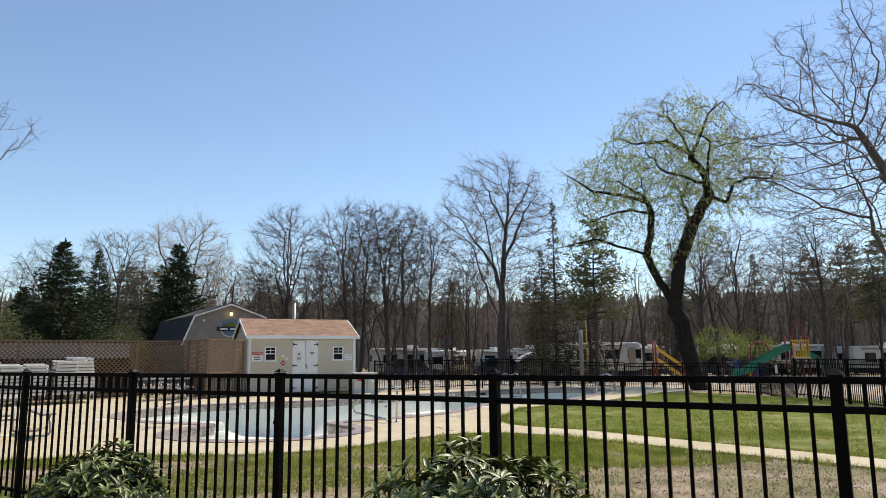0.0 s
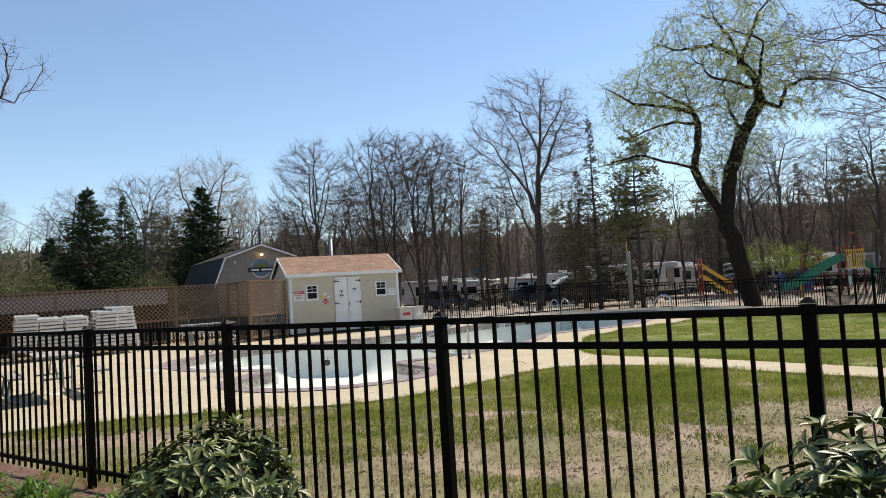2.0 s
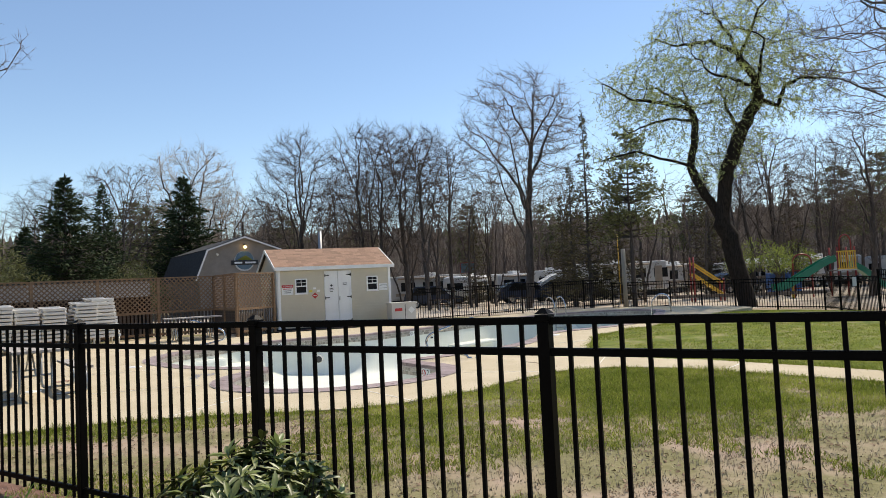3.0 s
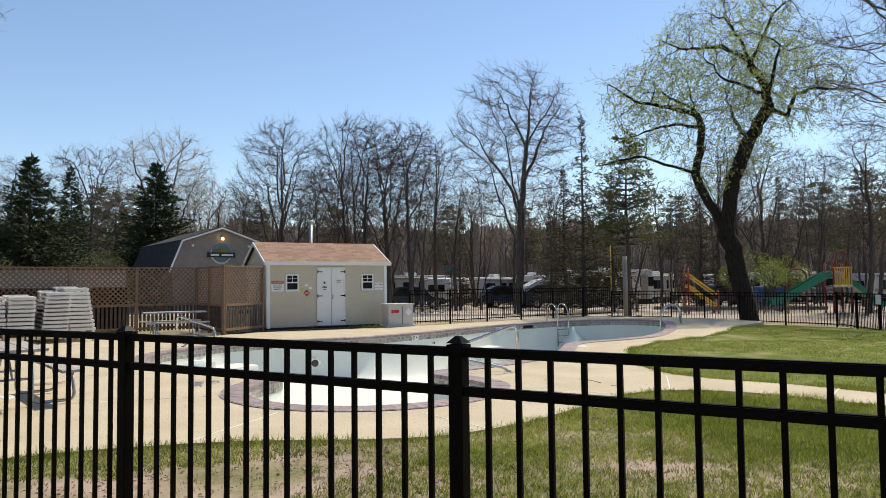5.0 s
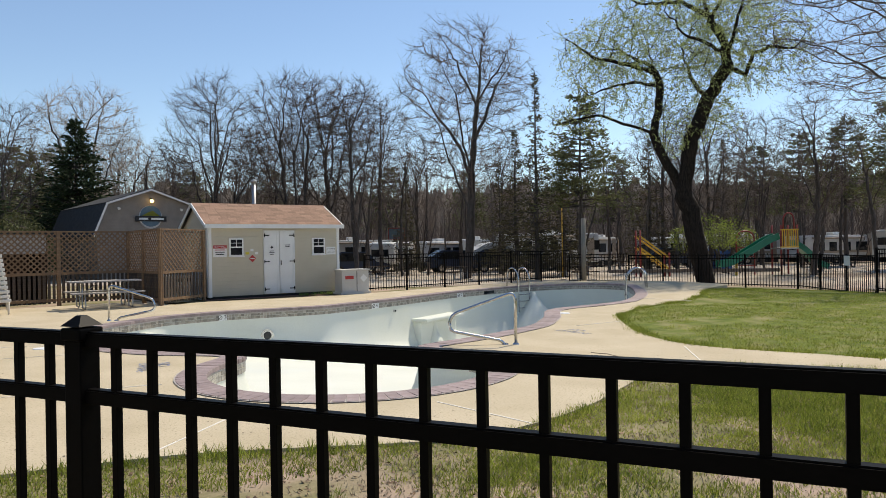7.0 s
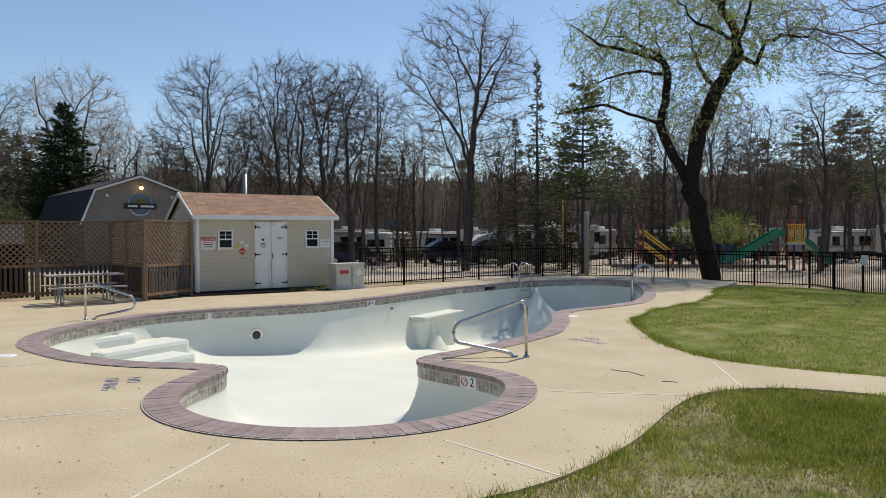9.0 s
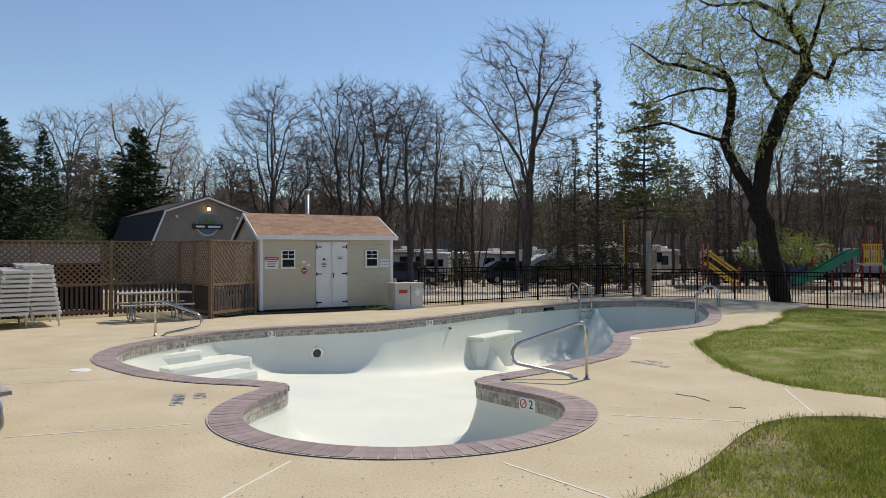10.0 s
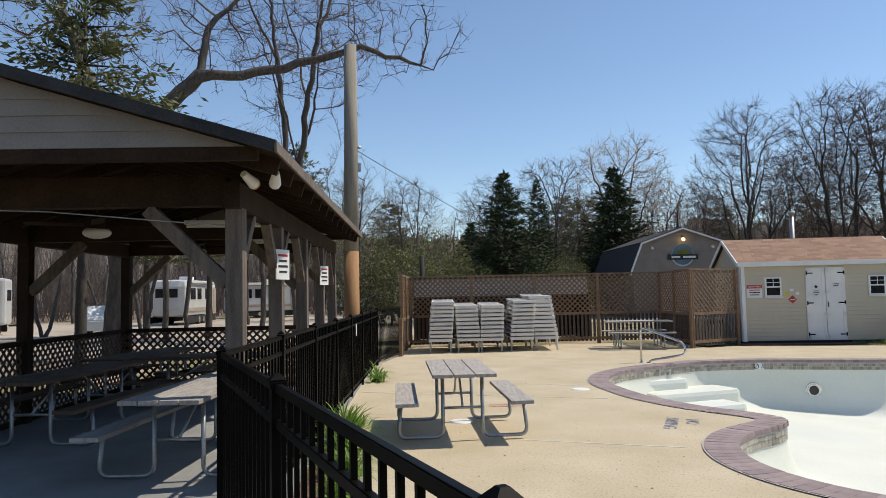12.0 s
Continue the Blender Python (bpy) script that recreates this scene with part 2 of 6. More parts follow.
def tube(bm, pts, r, sides=10, closed=False):
    """A round pipe along pts; r is one radius or one for each point."""
    pts = [Vector(p) for p in pts]
    rad = r if isinstance(r, (list, tuple)) else [r] * len(pts)
    rings, side = [], None
    for i, p in enumerate(pts):
        d = (pts[min(i + 1, len(pts) - 1)] - pts[max(i - 1, 0)]).normalized()
        side = d.orthogonal().normalized() if side is None else (side - d * side.dot(d)).normalized()
        other = d.cross(side)
        rings.append([bm.verts.new(p + (side * math.cos(a) + other * math.sin(a)) * rad[i])
                      for a in (2 * math.pi * k / sides for k in range(sides))])
    for a, b in zip(rings, rings[1:]):
        for k in range(sides):
            bm.faces.new((a[k], a[(k + 1) % sides], b[(k + 1) % sides], b[k])).smooth = True
    bm.faces.new(rings[0][::-1])
    bm.faces.new(rings[-1])
    return bm


def rounded(pts, radius, steps=5):
    """The polyline pts with its corners rounded."""
    pts = [Vector(p) for p in pts]
    out = [pts[0]]
    for a, b, c in zip(pts, pts[1:], pts[2:]):
        u, v = (a - b), (c - b)
        k = min(radius, u.length / 2, v.length / 2)
        p, q = b + u.normalized() * k, b + v.normalized() * k
        for i in range(steps + 1):
            t = i / steps
            out.append(p * (1 - t) ** 2 + b * 2 * t * (1 - t) + q * t * t)
    out.append(pts[-1])
    return out


def prism(bm, outline, z0, z1, m=None):
    """A plan outline raised from z0 to z1."""
    low = [bm.verts.new((x, y, z0)) for x, y in outline]
    top = [bm.verts.new((x, y, z1)) for x, y in outline]
    n = len(outline)
    bm.faces.new(low[::-1])
    bm.faces.new(top)
    for i in range(n):
        bm.faces.new((low[i], low[(i + 1) % n], top[(i + 1) % n], top[i]))
    bmesh.ops.recalc_face_normals(bm, faces=bm.faces[:])
    if m:
        bmesh.ops.transform(bm, matrix=m, verts=low + top)
    return bm


def mesh_of(name, bm, mat, smooth=False):
    me = bpy.data.meshes.new(name)
    bm.to_mesh(me)
    bm.free()
    for mt in (mat if isinstance(mat, (list, tuple)) else [mat]):
        me.materials.append(mt)
    if smooth:
        me.polygons.foreach_set("use_smooth", [True] * len(me.polygons))
    return me


def mesh_from(name, verts, faces, mat, smooth=False):
    me = bpy.data.meshes.new(name)
    me.from_pydata(verts, [], faces)
    me.materials.append(mat)
    if smooth:
        me.polygons.foreach_set("use_smooth", [True] * len(me.polygons))
    me.update()
    return me


def part(name, bm, mat, parent, label="", at=None, smooth=False):
    """One mesh object under a thing or a part. bm may be a bmesh or a ready mesh; at is its pose under the parent."""
    me = bm if isinstance(bm, bpy.types.Mesh) else mesh_of(name, bm, mat, smooth)
    ob = new(name, me)
    ob.parent = parent
    if at is not None:
        ob.matrix_basis = at
    return tagged(ob, label) if label else ob


def fall(x, y):
    """How far the ground lies below the pool deck: it falls away gently to the far east side."""
    t = min(1, max(0, (0.75 * x + 0.66 * y - 22.0) / 8.0))
    return -0.28 * t * t * (3 - 2 * t)


def settled(m):
    """The pose m, lowered with the ground."""
    return Matrix.Translation((0, 0, fall(m.translation.x, m.translation.y))) @ m


def thing(name, m, label, category, group="", kind=""):
    """An empty at a thing's base."""
    ob = new(name)
    ob.empty_display_size = 0.2
    ob.matrix_basis = settled(m)
    return tagged(ob, label, category, group, kind)


def solid(name, bm, mat, label, category="", kind="", group="", smooth=False, m=None):
    ob = new(name, bm if isinstance(bm, bpy.types.Mesh) else mesh_of(name, bm, mat, smooth))
    if m is not None:
        ob.matrix_basis = settled(m)
    return tagged(ob, label, category, group, kind)


def B():
    return bmesh.new()


def lettering(name, text, size, mat, parent, m, depth=0.002):
    """Raised letters of the built-in font as a mesh."""
    cu = bpy.data.curves.new(name, "FONT")
    cu.body, cu.size, cu.extrude, cu.align_x, cu.align_y = text, size, depth, "CENTER", "CENTER"
    tmp = bpy.data.objects.new(name, cu)
    me = bpy.data.meshes.new_from_object(tmp)
    bpy.data.objects.remove(tmp)
    me.materials.clear()
    me.materials.append(mat)
    return part(name, me, mat, parent, at=m)


from mathutils.geometry import delaunay_2d_cdt


def sheet(outer, holes, z, inner=()):
    """A flat sheet within an outline, with holes; returns vertices and triangles. z: a height or a function of the place."""
    pts, edges, start = [], [], 0
    for ring in (outer, *holes):
        n = len(ring)
        pts += [Vector(p) for p in ring]
        edges += [(start + i, start + (i + 1) % n) for i in range(n)]
        start += n
    pts += [Vector(p) for p in inner]
    vs, _, fs, *_ = delaunay_2d_cdt(pts, edges, [], 0, 1e-4)
    def inside(p, ring):
        x, y, hit = p[0], p[1], False
        for (x0, y0), (x1, y1) in zip(ring, ring[1:] + ring[:1]):
            if (y0 > y) != (y1 > y) and x < (x1 - x0) * (y - y0) / (y1 - y0) + x0:
                hit = not hit
        return hit
    keep = []
    for f in fs:
        c = (sum(vs[i][0] for i in f) / len(f), sum(vs[i][1] for i in f) / len(f))
        if inside(c, outer) and not any(inside(c, h) for h in holes):
            a, b, d = (vs[i] for i in f[:3])
            up = (b[0] - a[0]) * (d[1] - a[1]) - (b[1] - a[1]) * (d[0] - a[0]) > 0
            keep.append(tuple(f) if up else tuple(f[::-1]))
    height = z if callable(z) else (lambda x, y: z)
    return [(v[0], v[1], height(v[0], v[1])) for v in vs], keep


def within_ring(p, ring):
    x, y, hit = p[0], p[1], False
    for (x0, y0), (x1, y1) in zip(ring, ring[1:] + ring[:1]):
        if (y0 > y) != (y1 > y) and x < (x1 - x0) * (y - y0) / (y1 - y0) + x0:
            hit = not hit
    return hit


def site(across, along, z=0.0):
    """A place in the site's own axes: metres across and along from the gate corner of the fence."""
    return Vector((-3.25 + 0.0767 * along + 0.997 * across, 5.26 + 0.997 * along - 0.0767 * across, z))


def bearing(degrees, far, z=0.0):
    """A place by its bearing, counted to the west of the y axis, and distance from the fence corner."""
    a = radians(degrees)
    return Vector((-3.25 - math.sin(a) * far, 5.26 + math.cos(a) * far, z))


# ---- pool outline: a chain of arcs, smoothed where they meet ----
def arc(cx, cy, r, a0, a1):
    n = max(3, int(abs(radians(a1 - a0)) * r / 0.15))
    return [(cx + r * math.cos(radians(a0 + (a1 - a0) * i / n)), cy + r * math.sin(radians(a0 + (a1 - a0) * i / n))) for i in range(n + 1)]


def resample(ring, step):
    pts = [np.array(p) for p in ring] + [np.array(ring[0])]
    run = np.cumsum([0] + [np.linalg.norm(b - a) for a, b in zip(pts, pts[1:])])
    n = int(run[-1] / step)
    want = np.arange(n) * run[-1] / n
    xy = np.array(pts)
    return np.stack([np.interp(want, run, xy[:, 0]), np.interp(want, run, xy[:, 1])], -1)


def smooth_ring(ring, times):
    for _ in range(times):
        ring = 0.5 * ring + 0.25 * (np.roll(ring, 1, 0) + np.roll(ring, -1, 0))
    return ring


def offset_ring(ring, d):
    """The ring moved outwards by d (the ring runs clockwise)."""
    t = np.roll(ring, -1, 0) - np.roll(ring, 1, 0)
    t /= np.linalg.norm(t, axis=1)[:, None]
    return ring + d * np.stack([-t[:, 1], t[:, 0]], -1)


BAY = (-3.5, 13.2, 1.8)
POOL = [(-2.72, 14.66), (-2.3, 14.15), (-1.93, 13.72)] + arc(*BAY, 4, -212)
POOL += [(-5.0, 14.62), (-5.35, 14.82), (-6.29, 15.07), (-7.2, 15.64)] + arc(-5.7, 18.55, 3.1, 222, 150)
POOL += [(-8.05, 21.1), (-6.9, 22.05), (-5.7, 22.5), (-4.5, 23.0), (-3.3, 24.3), (-2.45, 25.3), (-0.5, 27.95), (1.0, 29.25), (2.25, 30.4)]
POOL += arc(4.5, 29.5, 1.55, 100, -25)
POOL += [(5.4, 27.0), (4.66, 24.85), (4.03, 23.45), (3.25, 22.15), (2.1, 21.25), (1.14, 20.7), (0.68, 20.1), (0.3, 18.6), (-0.26, 17.2), (-1.05, 16.28), (-1.78, 15.55), (-2.45, 15.05)]
POOL = smooth_ring(resample(POOL, 0.12), 9)
EDGE_OUT = offset_ring(POOL, 0.33)


def ring_of(a):
    return [tuple(map(float, p)) for p in a]


# ---- ground, paving, pool ----
DECK = [(-7.25, 8.45), (-6.0, 9.2), (-4.6, 9.6), (-2.6, 9.6), (-1.9, 10.0), (-1.2, 10.65), (-0.36, 11.77), (0.1, 12.3), (0.6, 12.55), (1.3, 12.5), (2.0, 12.05),
        (4.6, 9.15), (9.2, 4.1), (9.8, 4.65), (5.2, 9.8), (2.7, 12.9), (1.75, 13.6), (1.25, 14.3), (1.15, 15.6), (1.5, 17.4), (1.85, 18.7), (3.0, 20.4),
        (4.75, 21.9), (6.2, 23.8), (6.95, 25.4), (8.0, 26.9), (9.6, 28.6), (8.9, 31.0), (7.2, 32.9), (4.6, 33.6), (1.8, 32.7), (-1.4, 30.0), (-4.2, 27.5),
        (-8.45, 25.9), (-8.8, 24.9), (-10.2, 27.0), (-16.9, 22.6), (-15.6, 19.6), (-13.4, 16.2), (-10.2, 12.0), (-8.9, 11.0), (-8.2, 9.9)]
DECK = smooth_ring(resample(DECK, 0.25), 3)
DECK_RING, OUT_RING, POOL_RING = ring_of(DECK), ring_of(EDGE_OUT), ring_of(POOL)
FAR = 420.0
rim = [(FAR * math.cos(2 * math.pi * k / 48), FAR * math.sin(2 * math.pi * k / 48)) for k in range(48)]
scatter = [(x * 2.5, y * 2.5) for x in range(-16, 18) for y in range(-4, 24)] + [(x * 1.25 + 0.6, y * 1.25 + 0.6) for x in range(0, 16) for y in range(9, 32)]
vs, fs = sheet(rim, [OUT_RING], lambda x, y: -0.024 + fall(x, y), [p for p in scatter if not within_ring(p, OUT_RING)])
ground = solid("ground", mesh_from("ground", vs, fs, GRASS), None, "patchy spring lawn with bare earth", "ground", "structure")
vs, fs = sheet(DECK_RING, [OUT_RING], 0.0, [p for p in [(x * 0.6, y * 0.6) for x in range(-30, 18) for y in range(5, 58)] if within_ring(p, DECK_RING) and not within_ring(p, OUT_RING)])
n = len(DECK_RING)
base = len(vs)
vs += [(x, y, -0.4) for x, y in DECK_RING]
fs += [(base + i, base + (i + 1) % n, (i + 1) % n, i) for i in range(n)]
deck = solid("pavement", mesh_from("pavement", vs, fs, CONCRETE), None, "tan broom-finished concrete pool deck", "pool deck", "structure")


def patch(name, outline, z, mat, label, category):
    vs, fs = sheet(outline, [], lambda x, y: z + fall(x, y), [p for p in scatter if within_ring(p, outline)])
    return solid(name, mesh_from(name, vs, fs, mat), None, label, category, "structure")


right_lawn = [(1.2, 14.4), (1.9, 13.5), (2.9, 12.8), (5.3, 9.9), (9.9, 4.7), (16, 10), (14.5, 13.5), (13, 21.6), (12.3, 28.8), (10.2, 32.3), (8.0, 34.4), (7.0, 33.0), (8.6, 29.0), (6.5, 25.8), (4.2, 22.3), (1.6, 19.0), (1.2, 16.5)]
patch("ground_lawn", right_lawn, -0.012, LAWN, "green mown lawn beside the pool deck", "lawn")
# campground beyond the far fence, and the woods behind it
camp = [tuple(site(a, b)[:2]) for a, b in ((-70, 44), (-40, 36), (-12, 33), (-4, 26.5), (1, 26.5), (5, 29.6), (8.5, 30.5), (11.4, 29.4), (13.5, 28.5), (16.2, 24.8), (14.9, 19), (14.5, 12), (60, 12), (75, 60), (0, 78), (-70, 70))]
patch("ground_sand", camp, -0.012, SAND, "pale sandy campground with gravel roads", "ground")
woods = [tuple(bearing(a, r)[:2]) for a, r in [(a, 66) for a in range(-75, 96, 6)]] + [tuple(bearing(a, r)[:2]) for a, r in [(a, 300) for a in range(95, -76, -6)]]
patch("ground_woods", woods, -0.004, LITTER, "brown leaf litter under the woods", "ground")

# pool shell
def depth(x, y):
    s = (x + 3.5) * 0.62 + (y - 14.0) * 0.785
    t = min(1, max(0, (s - 8.0) / 5.0))
    return -(0.74 + 0.085 * min(8, max(0, s)) + 0.45 * t * t * (3 - 2 * t))


PROFILE = [(0.0, 0.0, 0.055), (0.0, 0.0, 0.24), (0.005, 0.1, 0.24), (0.02, 0.35, 0.1), (0.06, 0.6, 0.0), (0.14, 0.8, 0.0), (0.26, 0.92, 0.0), (0.42, 0.985, 0.0), (0.6, 1.0, 0.0)]
shell = B()
rows = []
for inset, frac, fixed in PROFILE:
    ring = offset_ring(POOL, -inset)
    if inset > 0.1:
        ring = smooth_ring(ring, int(inset * 14))
    rows.append([shell.verts.new((x, y, -fixed * (1 - frac) - (0 if frac == 0 else 1) * frac * (-depth(x, y)))) for x, y in ring])
for a, b in zip(rows, rows[1:]):
    for i in range(len(a)):
        j = (i + 1) % len(a)
        shell.faces.new((a[i], a[j], b[j], b[i])).smooth = True
last = [(v.co.x, v.co.y) for v in rows[-1]]
grid = [(x * 0.35, y * 0.35) for x in range(-30, 30) for y in range(28, 95)]
tight = ring_of(offset_ring(np.array(last), -0.12))
vs, fs = sheet(last, [], depth, [p for p in grid if within_ring(p, tight)])
base = [shell.verts.new(v) for v in vs]
for f in fs:
    shell.faces.new([base[i] for i in f]).smooth = True
bmesh.ops.remove_doubles(shell, verts=shell.verts[:], dist=0.002)
bmesh.ops.recalc_face_normals(shell, faces=shell.faces[:])
pool = solid("swimming_pool", shell, PLASTER, "empty freeform swimming pool of white plaster", "swimming pool")

# fence plan: posts of the near run, then the run beside the pavilion
POST_E, RUN = Vector((-3.94, 5.97, 0)), Vector((-1.575, 0.94, 0)).normalized()
PANEL = 1.83


def fence_parts():
    """Shared meshes of one fence: post, cap, picket and rails."""
    b = B()
    box(b, (0, 0, 0.63), (0.054, 0.054, 1.28), bevel=0.003)
    box(b, (0, 0, 1.285), (0.066, 0.066, 0.03), bevel=0.005)
    tip = bmesh.ops.create_cone(b, segments=4, radius1=0.046, radius2=0.012, depth=0.024, cap_ends=True, matrix=pose(0, 0, 1.316, 0, 0, 45))
    post = mesh_of("fence_post", b, BLACK_METAL)
    b = B()
    box(b, (0, 0, 0.667), (0.0175, 0.0175, 1.215), bevel=0.0015)
    picket = mesh_of("picket", b, BLACK_METAL)
    b = B()
    box(b, (0.5, 0, 0), (1, 0.029, 0.030))
    box(b, (0.5, 0, 0.0165), (1, 0.021, 0.004))
    rail = mesh_of("rail", b, BLACK_METAL)
    return post, picket, rail


FENCE = fence_parts()


def fence_run(name, start, way, panels, length, label, group, gap=0.114, last_post=True, height=1.0):
    """A run of flat-topped metal fence with three rails."""
    post, picket, rail = FENCE
    turn = math.degrees(math.atan2(way[1], way[0]))
    run = thing(name, pose(*start, 0, 0, turn) @ Matrix.Diagonal((1, 1, height, 1)), label, "fence", group)
    for i in range(panels + (1 if last_post else 0)):
        part("fence_post", post, None, run, at=pose(i * length, 0, 0))
    count = round(length / gap)
    for i in range(panels):
        for z in (1.272, 1.138, 0.13):
            part("rail", rail, None, run, at=pose(i * length + 0.027, 0, z) @ Matrix.Diagonal((length - 0.054, 1, 1, 1)))
        for k in range(1, count):
            part("picket", picket, None, run, at=pose(i * length + k * length / count, 0, 0))
    return run


fence_run("metal_fence", tuple(POST_E), RUN, 2, PANEL, "black powder-coated pool fence along the mulch bed", "pool fence", last_post=False)
fence_run("metal_fence", tuple(POST_E - RUN * 1.816 * 6), RUN, 6, 1.816, "black powder-coated pool fence along the mulch bed", "pool fence", last_post=False)
CORNER = POST_E + RUN * PANEL * 2
SIDE = Vector((-0.592, 0.806, 0))
fence_run("metal_fence", tuple(CORNER), SIDE, 7, 1.72, "black metal fence beside the picnic pavilion", "pool fence")
e2 = CORNER + SIDE * 1.72 * 7
to_lattice = Vector((-15.35, 19.85, 0)) - e2
fence_run("metal_fence", tuple(e2), to_lattice.normalized(), 1, to_lattice.length, "short black metal fence panel", "pool fence", last_post=False)
FARLINE = [(-3.5, 28.6), (1.0, 32.2), (5.4, 34.7), (8.0, 34.4), (10.2, 32.3), (12.3, 28.8), (11.4, 23.5), (10.8, 15.5)]
for a, b in zip(FARLINE, FARLINE[1:]):
    d = Vector((b[0] - a[0], b[1] - a[1], 0))
    k = max(1, round(d.length / 1.9))
    fence_run("metal_fence", (a[0], a[1], 0), d.normalized(), k, d.length / k, "black metal fence at the far end of the pool", "far fence", gap=0.12, last_post=(b == FARLINE[-1]))

# ---- shed ----
SHED = pose(-8.28, 26.81, 0.0, 0, 0, 28)
shed = thing("pool_shed", SHED, "beige vinyl-sided pool shed with brown shingle roof", "shed")
SL, SD, SH = 4.42, 3.0, 2.28
b = B()
box(b, (SL / 2, 0.05, SH / 2 + 0.06), (SL, 0.1, SH - 0.04))
box(b, (SL / 2, SD - 0.05, SH / 2 + 0.06), (SL, 0.1, SH - 0.04))
for x in (0.05, SL - 0.05):
    box(b, (x, SD / 2, SH / 2 + 0.06), (0.1, SD - 0.2, SH - 0.04))
    prism(b, [(-SD / 2, 0), (SD / 2, 0), (0, 0.72)], -0.05, 0.05, pose(x, SD / 2, SH + 0.03, 90, 0, 90))
part("wall", b, SIDING, shed)
for side in (0, 1):
    b = B()
    for k in range(19):
        z = 0.09 + k * 0.117
        if side == 0:
            box(b, (SL / 2, -0.006, z + 0.055), (SL - 0.1, 0.012, 0.114), rx=5)
        else:
            box(b, (-0.006, SD / 2, z + 0.055), (0.012, SD - 0.1, 0.114), ry=-5)
    part("siding", b, SIDING, shed)
SHINGLE_PIECE = mesh_of("shingle", box(B(), (0, 0, 0), (1, 1, 1)), SHINGLE_ONE)
for side in (-1, 1):
    slope = math.atan2(0.72, SD / 2)
    run = (SD / 2 + 0.16) / math.cos(slope)
    turn = pose(0, 0, 0, math.degrees(slope) * -side)
    nrow = 12
    w = run / nrow
    mid = turn @ Vector((0, side * run / 2, 0))
    roof = part("roof", box(B(), (SL / 2, SD / 2 + mid.y, SH + 0.79 + mid.z), (SL + 0.22, run, 0.02), rx=math.degrees(slope) * -side), DARK_SHINGLE, shed)
    far_side = B()
    for r in range(nrow):
        x = -0.12
        rr = random.Random(r + 40 * side)
        while x < SL + 0.115:
            piece = min(rr.uniform(0.25, 0.36), SL + 0.12 - x)
            c = turn @ Vector((0, side * (r + 0.5) * w, 0))
            m = pose(x + piece / 2, SD / 2 + c.y, SH + 0.79 + c.z + 0.02, math.degrees(slope) * -side - 1.5 * side) @ Matrix.Diagonal((piece - 0.005, w * 1.12, 0.012 + rr.random() * 0.006, 1))
            if side < 0:
                part("shingle", SHINGLE_PIECE, None, roof, at=m)
            else:
                bmesh.ops.create_cube(far_side, size=1, matrix=m)
            x += piece
    if side > 0:
        tagged(part("shingle_row", far_side, SHINGLE, roof), kind="stuff")
b = B()
box(b, (SL / 2, -0.17, SH + 0.0), (SL + 0.26, 0.03, 0.13))
box(b, (SL / 2, -0.08, SH - 0.05), (SL + 0.2, 0.15, 0.02))
for x in (-0.13, SL + 0.13):
    for s in (-1, 1):
        beam(b, (x, SD / 2, SH + 0.76), (x, SD / 2 + s * (SD / 2 + 0.16), SH - 0.02), 0.03, 0.11)
part("fascia", b, WHITE, shed, "white fascia boards")
for x in (0.04, SL - 0.04):
    b = B()
    box(b, (x, -0.022, SH / 2 + 0.03), (0.1, 0.03, SH - 0.06), bevel=0.004)
    part("corner_trim", b, WHITE, shed)
b = B()
box(b, (-0.022, 0.05, SH / 2 + 0.03), (0.03, 0.1, SH - 0.06), bevel=0.004)
part("corner_trim", b, WHITE, shed)
# Black block below the walls stands in for the shadow at their foot.
b = B()
box(b, (SL / 2, SD / 2, 0.035), (SL - 0.06, SD - 0.06, 0.07))
part("skid_base", b, RUBBER, shed, "dark strip for the shade under the shed")
DX = 1.74
for k in range(2):
    b = B()
    box(b, (0.265, 0, 1.03), (0.525, 0.04, 2.06), bevel=0.006)
    for z in (0.08, 0.72, 1.34, 1.98):
        box(b, (0.265, -0.024, z), (0.52, 0.012, 0.09))
    for x in (0.05, 0.48):
        box(b, (x, -0.024, 1.03), (0.08, 0.012, 2.02))
    door = part("door", b, WHITE, shed, "white painted plank door", at=pose(DX + k * 0.535, -0.035, 0.09))
    for z in (0.16, 1.05, 1.9):
        b = B()
        x0 = 0.03 if k == 0 else 0.50
        s = 1 if k == 0 else -1
        box(b, (x0 + s * 0.08, -0.036, z), (0.17, 0.008, 0.03))
        box(b, (x0, -0.036, z), (0.03, 0.012, 0.11))
        part("hinge", b, BLACK_METAL, door, "black strap hinge")
    if k == 1:
        b = B()
        tube(b, [(0.04, -0.06, 0.93), (0.04, -0.06, 1.08)], 0.012)
        part("handle", b, BLACK_METAL, door)
    b = B()
    box(b, (0.27, -0.036, 1.42 if k == 0 else 1.55), (0.24, 0.004, 0.34 if k == 0 else 0.16))
    sign = part("notice", b, SIGN_WHITE, door, "white printed notice")
    for j, z in enumerate((1.34, 1.39, 1.28) if k == 0 else (1.58, 1.53)):
        b = B()
        box(b, (0.27, -0.04, z), (0.17 - 0.03 * j, 0.003, 0.022))
        part("print_line", b, INK, sign)
    if k == 0:
        b = B()
        box(b, (0.27, -0.04, 1.51), (0.07, 0.003, 0.07), ry=45)
        part("pictogram", b, INK, sign)


